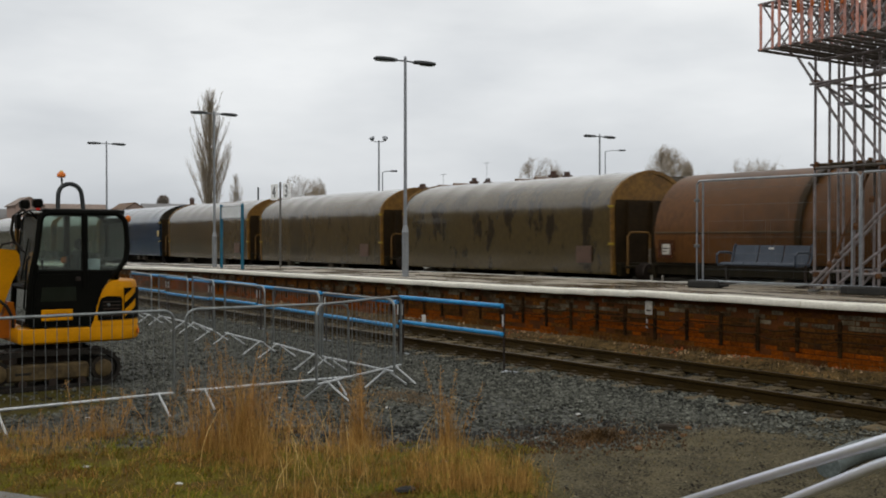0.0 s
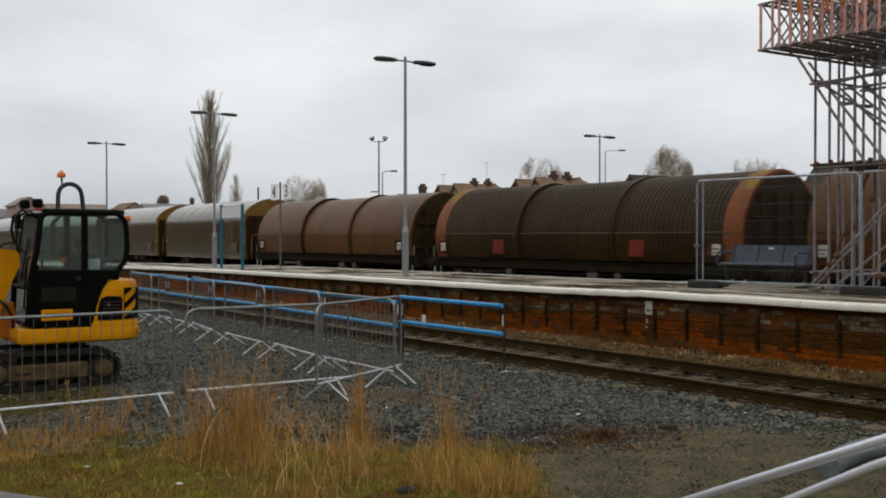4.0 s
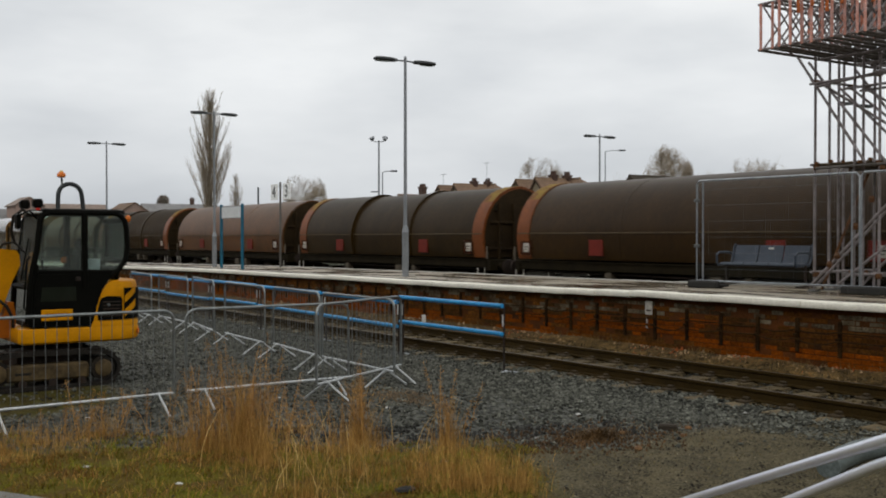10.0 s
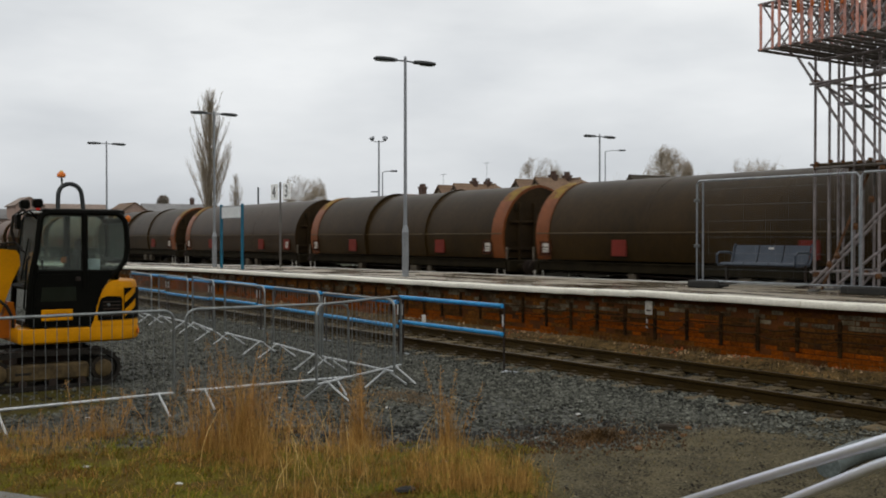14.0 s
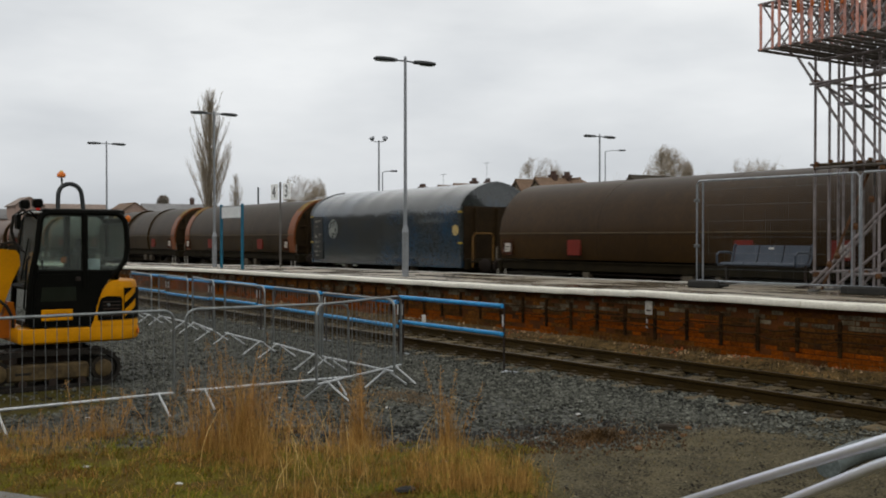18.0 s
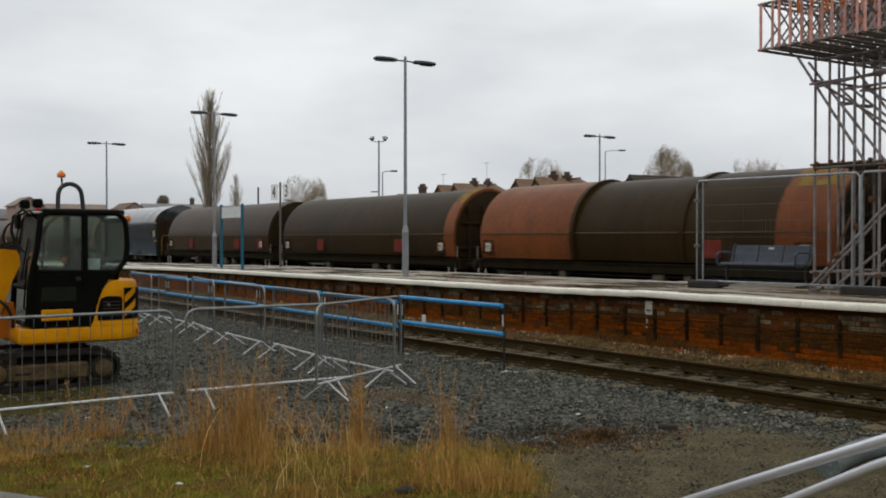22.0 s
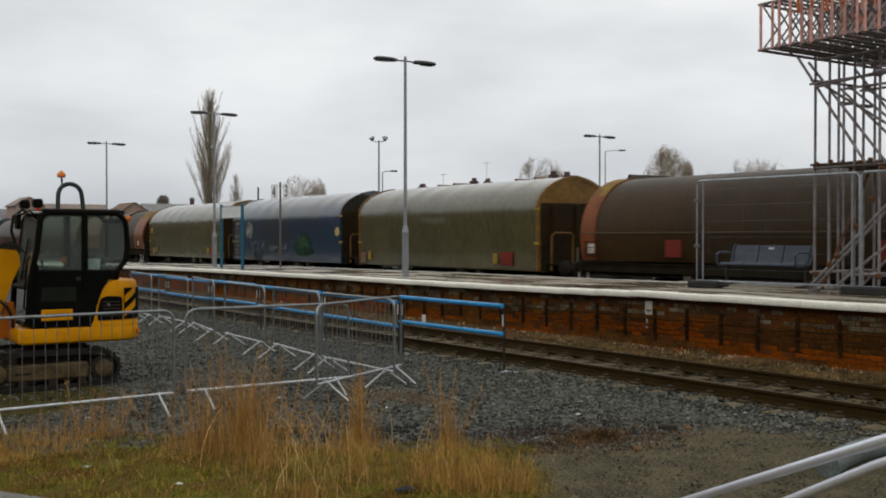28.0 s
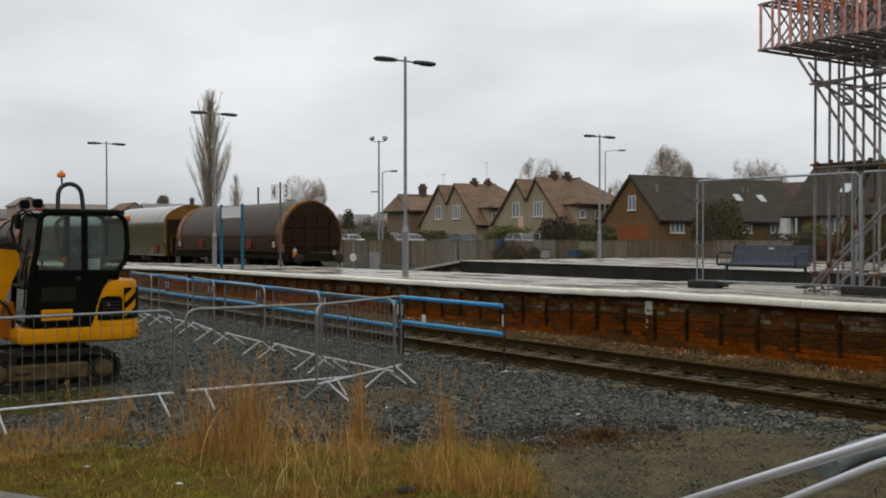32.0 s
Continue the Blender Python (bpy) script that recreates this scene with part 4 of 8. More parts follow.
def build_digger():
    root = thing("mini_excavator", "yellow and black mini excavator with a glazed cab", "excavator", (-15.727, 3.793, GROUND), rz=-89.0)
    # undercarriage
    mid = 0.19
    for s in (1, -1):
        yc = 0.57 * s
        prof = [(mid + 0.72 + 0.24 * math.cos(a), 0.26 + 0.24 * math.sin(a)) for a in [radians(-90 + 20 * i) for i in range(10)]]
        prof += [(mid + 0.4, 0.53), (mid, 0.52), (mid - 0.4, 0.52)]
        prof += [(mid - 0.70 + 0.24 * math.cos(a), 0.26 + 0.24 * math.sin(a)) for a in [radians(90 + 20 * i) for i in range(10)]]
        inner = [(mid + (x - mid) * 0.955, 0.26 + (z - 0.26) * 0.82) for x, z in prof]
        g = Geo()
        n = len(prof)
        y0, y1 = yc - 0.15, yc + 0.15
        pts = [(x, y0, z) for x, z in prof] + [(x, y1, z) for x, z in prof] + [(x, y0, z) for x, z in inner] + [(x, y1, z) for x, z in inner]
        q = []
        for i in range(n):
            j = (i + 1) % n
            q += [(i, j, n + j, n + i), (2 * n + i, 3 * n + i, 3 * n + j, 2 * n + j), (i, 2 * n + i, 2 * n + j, j), (n + i, n + j, 3 * n + j, 3 * n + i)]
        g.add(pts, q)
        track = part("crawler_track", g, black_rubber, root)
        lug_me = tidy(Geo().box(-0.018, 0.018, -0.153, 0.153, -0.016, 0.016).mesh("lug", black_rubber))
        for i in range(30):
            x = mid - 0.7 + i * 1.42 / 29
            for z in (0.012, 0.53):
                part("lug", lug_me, None, track).matrix_basis = pose(x, yc, z)
        for i in range(7):
            a = radians(100 + i * 27)
            part("lug", lug_me, None, track).matrix_basis = pose(mid - 0.70 + 0.245 * math.cos(a), yc, 0.26 + 0.245 * math.sin(a), ry=90 - math.degrees(a))
        frame_bar = part("track_frame", Geo().box(mid - 0.50, mid + 0.62, yc - 0.11, yc + 0.135, 0.13, 0.36, 0.03), mud, root)
        part("frame_slot", Geo().box(mid + 0.28, mid + 0.50, yc + s * 0.128 - 0.01, yc + s * 0.128 + 0.01, 0.22, 0.26, 0.006), black_rubber, frame_bar)
        for x in (mid + 0.72, mid - 0.70):
            wheel = part("idler" if x > 0 else "sprocket", Geo().path([(x, yc - 0.1, 0.26), (x, yc + 0.12, 0.26)], 0.17, 18), black_rubber, root)
            part("hub", Geo().path([(x, yc + s * 0.1, 0.26), (x, yc + s * 0.15, 0.26), (x, yc + s * 0.165, 0.26)], [0.12, 0.12, 0.09], 14), mud, wheel)
        for k in range(3):
            part("roller", Geo().path([(mid - 0.4 + 0.4 * k, yc - 0.12, 0.10), (mid - 0.4 + 0.4 * k, yc + 0.14, 0.10)], 0.06, 12), dark_iron, root)
    part("cross_frame", Geo().box(-0.2, 0.6, -0.5, 0.5, 0.24, 0.5, 0.05), dark_iron, root)
    part("slew_ring", Geo().path([(0, 0, 0.46), (0, 0, 0.66)], 0.40, 24), dark_iron, root)
    # upper body: deck with a rounded tail, engine cover with a swept front edge
    g = Geo().rings([[(x, y, z) for x, y in body_plan(f, i)] for z, f, i in ((0.625, 0.56, 0.05), (0.65, 0.62, 0.01), (0.68, 0.64, 0.0), (0.80, 0.64, 0.0), (0.845, 0.62, 0.015))])
    part("deck", g, yellow_paint, root)
    part("tail_casting", Geo().rings([[(x, y, z) for x, y in body_plan(f, i)] for z, f, i in ((0.84, -0.355, 0.004), (0.90, -0.37, 0.004), (0.925, -0.37, 0.012))]), yellow_paint, root)
    cover = part("engine_cover", Geo().rings([[(x, y, z) for x, y in body_plan(f, i)] for z, f, i in
                                              ((0.92, -0.37, 0.010), (1.07, -0.41, 0.010), (1.20, -0.45, 0.012), (1.35, -0.51, 0.014), (1.43, -0.565, 0.02), (1.48, -0.62, 0.035), (1.50, -0.68, 0.08))]), yellow_paint, root)
    grille = part("side_grille", plate_yz(Geo(), [(-0.45, 0.93), (-0.44, 1.03), (-0.475, 1.20), (-0.50, 1.245), (-0.59, 1.275), (-0.775, 1.26), (-0.795, 1.22), (-0.795, 0.93)], 0.648, 0.663), black_paint, cover, "black louvred side panel")
    for k in range(5):
        part("slat", Geo().box(-0.77, -0.52, 0.661, 0.670, 0.98 + k * 0.05, 1.0 + k * 0.05, 0.002), dark_iron, grille)
    part("panel_latch", Geo().path([(-0.60, 0.66, 1.15), (-0.60, 0.676, 1.15)], 0.022, 10), dull_steel, grille)
    haz = part("hazard_panel", tail_strip(0.06, 0.98, lambda t: 0.935, lambda t: 1.385, -0.004), black_paint, cover, "black panel with yellow hazard stripes")
    for z in (0.97, 1.17):
        part("stripe", tail_strip(0.07, 0.52, lambda t, z=z: z + 0.34 * (t - 0.07), lambda t, z=z: z + 0.10 + 0.34 * (t - 0.07), 0.005, 0.004), yellow_paint, haz)
    part("tail_light", Geo().box(-1.09, -1.06, 0.44, 0.52, 0.71, 0.78, 0.008), orange_paint, root)
    part("lifting_eye", Geo().path([(-0.9 + 0.05 * math.cos(a), 0.0, 1.52 + 0.05 * math.sin(a)) for a in [radians(45 * i) for i in range(8)]], 0.014, 6, loop=True), dark_iron, cover)
    # cab: posts, roof, door and panes
    cab = part("cab_frame", cab_frame(), black_paint, root, "black steel cab frame")
    roof = part("roof", Geo().rings([[(x, y, z) for x, y in ((0.30 - i, 0.66 - i), (-0.76 + i, 0.66 - i), (-0.86 + i, 0.58 - i), (-0.86 + i, -0.22 + i), (-0.76 + i, -0.30 + i), (0.30 - i, -0.30 + i))]
                                     for z, i in ((2.43, 0.02), (2.45, 0.0), (2.495, 0.0), (2.515, 0.03))]), black_paint, root)
    part("visor", Geo().box(0.28, 0.42, -0.24, 0.60, 2.44, 2.475, 0.012), mat("pale grey roof trim", (0.50, 0.50, 0.48), (0.38, 0.38, 0.36), rough=0.45, scale=4), roof, "pale grey front visor")
    part("cab_floor", Geo().box(-0.40, 0.46, -0.28, 0.62, 0.86, 0.93, 0.01), black_paint, root)
    # solid lower cab body round the door
    low = [(0.50, 0.885), (0.465, 1.47), (0.44, 1.62), (0.36, 1.655), (-0.70, 1.625), (-0.62, 1.53), (-0.51, 1.37), (-0.43, 1.12), (-0.385, 0.92), (-0.34, 0.855)]
    lower = part("cab_body", plate_yz(Geo(), low, 0.60, 0.655), black_paint, root)
    part("cab_back", Geo().box(-0.78, -0.70, -0.28, 0.62, 1.50, 1.70, 0.03), black_paint, root)
    door = part("door_panel", plate_yz(Geo(), [(0.43, 0.92), (0.40, 1.45), (0.36, 1.60), (-0.20, 1.60), (-0.21, 1.30), (-0.26, 1.0), (-0.24, 0.92)], 0.655, 0.672), black_paint, root)
    part("lower_pane", plate_yz(Geo(), [(0.34, 1.22), (0.32, 1.42), (-0.14, 1.42), (-0.14, 1.22)], 0.671, 0.675), mat("dark tinted pane", (0.010, 0.016, 0.010), (0.016, 0.02, 0.014), rough=0.12, spec=0.5, bump=0, grain=0.1), door)
    part("door_badge", Geo().box(-0.09, 0.335, 0.672, 0.684, 0.955, 1.11, 0.006), yellow_paint, door, "orange yellow lettering panel")
    part("badge_bar", Geo().box(-0.03, 0.27, 0.684, 0.688, 1.01, 1.055, 0.001), rust_brown, door)
    part("door_handle", Geo().box(-0.20, -0.13, 0.672, 0.70, 1.50, 1.56, 0.010), dark_iron, door)
    part("hinge", Geo().path([(0.395, 0.675, 1.62), (0.385, 0.675, 1.74)], 0.02, 8), black_paint, door)
    part("hinge", Geo().path([(0.345, 0.675, 2.22), (0.335, 0.675, 2.34)], 0.02, 8), black_paint, door)
    for nm, o in (("door_pane", [(0.375, 1.66), (0.32, 2.36), (0.22, 2.43), (-0.23, 2.43), (-0.23, 1.64)]),
                  ("rear_pane", [(-0.31, 1.64), (-0.31, 2.43), (-0.70, 2.43), (-0.80, 2.36), (-0.84, 2.24), (-0.85, 1.94), (-0.80, 1.76), (-0.70, 1.66)])):
        for y in (0.635, -0.27):
            pane = part(nm, plate_yz(Geo(), o, y, y + 0.008), cab_glass, cab)
            pane.visible_shadow = False
    part("windscreen", Geo().prism([(0.46, 1.45), (0.468, 1.45), (0.342, 2.40), (0.334, 2.40)], "y", -0.24, 0.60), cab_glass, cab).visible_shadow = False
    part("rear_window", Geo().prism([(-0.868, 1.80), (-0.876, 1.80), (-0.866, 2.34), (-0.858, 2.34)], "y", -0.22, 0.58), cab_glass, cab).visible_shadow = False
    part("wiper", Geo().path([(0.475, 0.15, 1.5), (0.435, 0.22, 1.85), (0.40, 0.28, 2.1)], 0.010, 6), black_paint, cab)
    seat = part("seat", Geo().box(-0.32, 0.15, 0.0, 0.45, 1.25, 1.40, 0.06), seat_mat, root)
    part("seat_back", Geo().box(-0.36, -0.22, 0.02, 0.43, 1.38, 1.92, 0.06), seat_mat, seat)
    part("headrest", Geo().box(-0.36, -0.26, 0.12, 0.34, 1.93, 2.10, 0.05), seat_mat, seat)
    part("belt_reel", Geo().box(-0.19, -0.11, -0.02, 0.06, 1.74, 1.83, 0.02), orange_paint, seat, "orange seat belt reel")
    part("control_console", Geo().box(-0.02, 0.30, 0.44, 0.58, 1.2, 1.60, 0.04), dark_iron, root)
    part("lever", Geo().path([(0.24, 0.50, 1.58), (0.27, 0.50, 1.72), (0.28, 0.50, 1.80)], [0.012, 0.014, 0.028], 8), black_paint, root)
    part("lever", Geo().path([(0.24, -0.05, 1.50), (0.27, -0.05, 1.72), (0.28, -0.05, 1.80)], [0.012, 0.014, 0.028], 8), black_paint, root)
    part("paper_notice", Geo().box(-0.49, -0.315, 0.612, 0.618, 1.60, 1.81, 0.001), mat("bluish white notice", (0.62, 0.68, 0.76), rough=0.6, scale=4), root, "bluish white paper notice")
    # roof hoop with beacon, lamps and mirror
    hoop = [(-0.025, 0.18, 2.49), (-0.028, 0.18, 2.70)] + [(-0.195 + 0.165 * math.cos(a), 0.18, 2.72 + 0.165 * math.sin(a)) for a in [radians(10 + 16 * i) for i in range(11)]] + [(-0.37, 0.18, 2.66), (-0.385, 0.18, 2.49)]
    part("roof_hoop", Geo().path(hoop, 0.032, 10), lamp_dark, root)
    beacon = part("beacon_stem", Geo().path([(-0.085, 0.18, 2.86), (-0.078, 0.18, 2.98)], 0.015, 8), dull_steel, root)
    part("beacon", Geo().path([(-0.075, 0.18, 2.975), (-0.075, 0.18, 2.99), (-0.075, 0.18, 3.03), (-0.075, 0.18, 3.058)], [0.050, 0.064, 0.056, 0.022], 12), orange_paint, beacon)
    part("beacon_cap", Geo().path([(-0.075, 0.18, 3.055), (-0.075, 0.18, 3.075)], [0.03, 0.018], 10), mat("pale amber cap", (0.75, 0.52, 0.16), rough=0.4, bump=0), beacon)
    for x, y in ((0.33, 0.50), (0.36, -0.1)):
        lamp_box = part("work_lamp", Geo().box(x - 0.06, x + 0.07, y - 0.07, y + 0.07, 2.52, 2.65, 0.025), black_paint, root)
        part("lamp_lens", Geo().box(x + 0.068, x + 0.076, y - 0.05, y + 0.05, 2.54, 2.63, 0.004), clear_glass, lamp_box)
    part("marker_light", Geo().ball((0.34, 0.55, 2.505), (0.035, 0.03, 0.022), 8, 5), mat("red marker lens", (0.60, 0.03, 0.02), rough=0.3, bump=0), root)
    part("side_lamp", Geo().ball((-0.90, 0.60, 2.38), (0.045, 0.045, 0.055), 10, 6), orange_paint, root)
    mirror = part("mirror", Geo().box(0.60, 0.66, 0.56, 0.74, 2.22, 2.44, 0.03), black_paint, root)
    part("mirror_arm", Geo().path([(0.36, 0.62, 2.36), (0.48, 0.66, 2.48), (0.60, 0.66, 2.42)], 0.016, 6), black_paint, mirror)
    part("hose_loop", Geo().path([(0.42, 0.42, 2.42), (0.52, 0.46, 2.50), (0.64, 0.44, 2.40), (0.66, 0.40, 2.20), (0.60, 0.36, 2.02)], 0.022, 8), black_rubber, root)
    part("grab_rail", Geo().path([(0.50, 0.58, 1.10), (0.545, 0.60, 1.14), (0.50, 0.60, 1.80), (0.455, 0.58, 1.84)], 0.014, 8), black_paint, root)
    # boom foot, arm and blade ahead of the cab
    part("swing_post", plate_yz(Geo(), [(0.56, 0.70), (0.55, 1.02), (0.58, 1.20), (0.65, 1.21), (0.72, 1.02), (0.92, 0.92), (0.92, 0.70)], -0.14, 0.16), orange_yellow, root)
    boom = [(0.53, 1.93), (0.49, 1.86), (0.478, 1.72), (0.59, 1.48), (0.665, 1.27), (0.74, 1.06), (0.90, 1.02), (0.98, 1.2), (1.10, 1.62), (1.45, 2.15), (1.60, 2.40), (1.52, 2.52), (1.25, 2.35), (0.92, 1.97), (0.72, 1.95)]
    b = part("boom", plate_yz(Geo(), boom, -0.10, 0.12), yellow_paint, root)
    part("boom_ram", Geo().path([(0.95, 0.15, 1.1), (1.25, 0.15, 2.1)], 0.035, 10), steel, b)
    part("hose", Geo().path([(0.60, 0.22, 0.78), (0.62, 0.30, 0.98), (0.70, 0.30, 1.15), (0.84, 0.24, 1.28)], 0.022, 8), black_rubber, b)
    part("hose", Geo().path([(0.50, 0.5, 1.9), (0.62, 0.42, 2.05), (0.75, 0.3, 2.02), (0.85, 0.2, 1.85)], 0.016, 8), black_rubber, b)
    part("dipper", plate_yz(Geo(), [(1.60, 2.55), (1.80, 2.45), (2.15, 1.2), (2.0, 1.15)], -0.08, 0.08), yellow_paint, root)
    part("bucket", plate_yz(Geo(), [(2.0, 1.2), (2.2, 1.15), (2.3, 0.8), (2.1, 0.55), (1.8, 0.6), (1.75, 0.9)], -0.25, 0.25), dark_iron, root)
    part("dozer_blade", plate_yz(Geo(), [(1.35, 0.05), (1.45, 0.1), (1.4, 0.3), (1.46, 0.48), (1.4, 0.5), (1.32, 0.3)], -0.72, 0.72), yellow_paint, root)


def cab_frame():
    g = Geo()
    for y in (0.63, -0.27):
        g.path([(0.50, y, 0.92), (0.466, y, 1.49), (0.374, y, 1.96), (0.33, y, 2.34), (0.30, y, 2.42), (0.22, y, 2.462), (-0.70, y, 2.462), (-0.79, y, 2.42), (-0.845, y, 2.34), (-0.866, y, 2.24), (-0.878, y, 1.95),
                (-0.84, y, 1.77), (-0.75, y, 1.65), (-0.64, y, 1.57)], 0.042, 8)
        g.path([(-0.27, y, 1.40), (-0.27, y, 2.45)], 0.048, 8)
        g.path([(0.42, y, 1.64), (-0.70, y, 1.62)], 0.03, 8)
    for x, z in ((0.30, 2.42), (-0.84, 2.36), (-0.84, 1.77), (0.47, 1.42)):
        g.path([(x, 0.63, z), (x, -0.27, z)], 0.04, 8)
    return g


orange_yellow = mat("orange yellow boom foot", (0.50, 0.135, 0.006), (0.30, 0.085, 0.006), rough=0.5, spec=0.14, scale=2, bump=0.0, grain=0.05)
cab_glass = glass("pale film cab glass", (0.80, 0.87, 0.83), 0.05)
mud = mat("muddy track steel", (0.165, 0.112, 0.046), (0.055, 0.037, 0.016), rough=0.85, scale=4, fine=30, bump=0.3)
rust_brown = mat("brown lettering bar", (0.30, 0.09, 0.01), rough=0.5)
seat_mat = mat("dark seat fabric", (0.04, 0.045, 0.05), (0.06, 0.065, 0.07), rough=0.9, scale=10, fine=90)
build_digger()

# the yard's own handrail, close by
def build_near_rail():
    root = thing("tube_handrail", "bright galvanised two-tube handrail close by", "handrail")
    bright = mat("bright wet tube", (0.85, 0.90, 1.0), (0.78, 0.81, 0.97), rough=0.18, metal=0.25, spec=0.6, scale=2, fine=40, bump=0.0, grain=0.03)
    a0, a1 = Vector((-3.755, 4.42, 0.575)), Vector((-2.48, 3.82, 1.09))
    b0, b1 = Vector((-3.165, 4.15, 0.667)), Vector((-2.48, 3.825, 1.0))
    da, db = a1 - a0, b1 - b0
    part("upper_tube", Geo().path([a0 - da * 1.35, a1 + da * 0.9], 0.0242, 20), bright, root)
    part("lower_tube", Geo().path([b0 - db * 1.9, b1 - db * 0.05, b1 + db * 1.2 + Vector((0.02, 0.06, -0.06))], 0.0242, 20), bright, root)
    for p in (a0 - da * 1.25, a1 + da * 0.85):
        part("post", Geo().path([(p.x, p.y, GROUND - 0.05), p], 0.0242, 12), bright, root)


build_near_rail()
hose_mat = mat("grey green plastic pipe", (0.20, 0.24, 0.24), (0.15, 0.18, 0.18), rough=0.45, scale=5, bump=0.05)
pipe = thing("plastic_pipe", "curved grey green plastic pipe lying on the dirt", "pipe")
bend = [(-5.70, 7.93), (-5.76, 8.10), (-5.86, 8.36), (-5.95, 8.72), (-5.97, 9.05), (-5.88, 9.40), (-5.62, 9.72), (-5.2, 9.95)]
part("pipe_run", Geo().path([(x, y, GROUND + 0.095) for x, y in bend], 0.105, 18), hose_mat, pipe)
# ---- beyond the railway: fence, gardens, houses, cars, trees ----
FENCES = [mat("weathered timber fence " + n, a, b, dry=True, rough=0.88, scale=1.0, fine=9, bump=0.3, stretch=(2.5, 1, 0.35), vary=0.10, island=0.10, placed=True)
          for n, a, b in (("grey", (0.185, 0.155, 0.115), (0.115, 0.095, 0.068)), ("brown", (0.135, 0.103, 0.070), (0.078, 0.060, 0.040)), ("silver", (0.225, 0.20, 0.16), (0.14, 0.12, 0.09)))]


def build_fence():
    root = thing("timber_fence", "long weathered timber fence in mismatched panels behind the far platform", "fence", (0, 38.0, 0))
    r = random.Random(31)
    boards = [tidy(Geo().box(-0.074, 0.074, -0.012, 0.012, 0.0, 1.66, 0.004).mesh("fence_board", m)) for m in FENCES]
    posts = [tidy(Geo().box(-0.06, 0.06, -0.06, 0.06, -0.1, 1.73, 0.012).mesh("fence_post", m)) for m in FENCES]
    rail = tidy(Geo().box(-0.9, 0.9, 0.018, 0.06, 0.0, 0.08, 0.006).mesh("fence_rail", FENCES[1]))
    caps = [tidy(Geo().box(-0.92, 0.92, -0.05, 0.04, 0.0, 0.045, 0.008).mesh("fence_cap", m)) for m in FENCES]
    rest = Geo()
    for i in range(46):
        x, z = -84 + i * 1.9, 0.08 + 0.035 * math.sin(i * 1.9) + r.uniform(-0.02, 0.02)
        kind = r.choice((0, 0, 1, 1, 2))
        for name, me, at in (("fence_post", posts[kind if i % 3 else 1], (x + 0.95, 0, z)), ("fence_rail", rail, (x, 0, z + 0.4)), ("fence_rail", rail, (x, 0, z + 1.35)),
                             ("fence_cap", caps[kind], (x, 0, z + 1.665))):
            ob = new(name, me)
            ob.parent, ob.matrix_basis = root, pose(*at)
        for k in range(12):
            bx, tilt, dz = x - 0.825 + k * 0.15, r.uniform(-0.4, 0.4), r.uniform(-0.02, 0.0)
            if -66 < x < -19:
                ob = new("fence_board", boards[kind])
                ob.parent, ob.matrix_basis = root, pose(bx, -0.004 * (k % 2), z + dz, ry=tilt)
            else:
                rest.box(bx - 0.074, bx + 0.074, -0.012, 0.012, z, z + 1.66)
    part("boarding", rest, FENCES[0], root, kind="stuff")


build_fence()

tile_brown = mat("brown clay roof tiles", (0.215, 0.140, 0.092), (0.145, 0.092, 0.060), dry=True, rough=0.8, scale=0.7, fine=5, bump=0.5, depth=0.05, stretch=(1, 1, 3), vary=0.12)
tile_dark = mat("dark roof tiles", (0.072, 0.055, 0.034), (0.047, 0.036, 0.023), rough=0.75, scale=0.6, fine=5, bump=0.5, depth=0.05, stretch=(1, 1, 3), vary=0.1)
render_mat = mat("pebbledash render", (0.30, 0.245, 0.17), (0.22, 0.18, 0.125), dry=True, rough=0.9, scale=0.6, fine=12, bump=0.3)
brick_house = mat("brown house brick", (0.215, 0.118, 0.045), (0.155, 0.085, 0.034), rough=0.85, scale=0.8, fine=10, bump=0.3)
chimney_brick = mat("red chimney brick", (0.155, 0.090, 0.068), (0.085, 0.055, 0.044), rough=0.85, scale=3, fine=12, bump=0.4)
frame_white = mat("white window frame", (0.66, 0.66, 0.65), rough=0.4, bump=0.02)


def window_on(parent, cx, cz, w, h, y, face="y-", mullions=1):
    """A white framed window on a wall that faces along -y or +x."""
    def put(u0, u1, d0, d1, z0, z1, c=0.0):
        if face == "y-":
            return Geo().box(u0, u1, y - d1, y - d0, z0, z1, c)
        return Geo().box(y + d0, y + d1, u0, u1, z0, z1, c)
    fr = Geo()
    t = 0.07
    for a in ((cx - w / 2, cx + w / 2, cz - h / 2, cz - h / 2 + t), (cx - w / 2, cx + w / 2, cz + h / 2 - t, cz + h / 2),
              (cx - w / 2, cx - w / 2 + t, cz - h / 2 + t, cz + h / 2 - t), (cx + w / 2 - t, cx + w / 2, cz - h / 2 + t, cz + h / 2 - t)):
        s = put(a[0], a[1], 0.0, 0.09, a[2], a[3])
        fr.add(s.v, s.f)
    for k in range(1, mullions + 1):
        x = cx - w / 2 + w * k / (mullions + 1)
        s = put(x - 0.05, x + 0.05, 0.0, 0.08, cz - h / 2 + t, cz + h / 2 - t)
        fr.add(s.v, s.f)
    win = part("window_frame", fr, frame_white, parent)
    part("pane", put(cx - w / 2 + 0.02, cx + w / 2 - 0.02, 0.01, 0.035, cz - h / 2 + 0.02, cz + h / 2 - 0.02), window_glass, win)
    part("sill", put(cx - w / 2 - 0.08, cx + w / 2 + 0.08, 0.0, 0.16, cz - h / 2 - 0.08, cz - h / 2), frame_white, win)


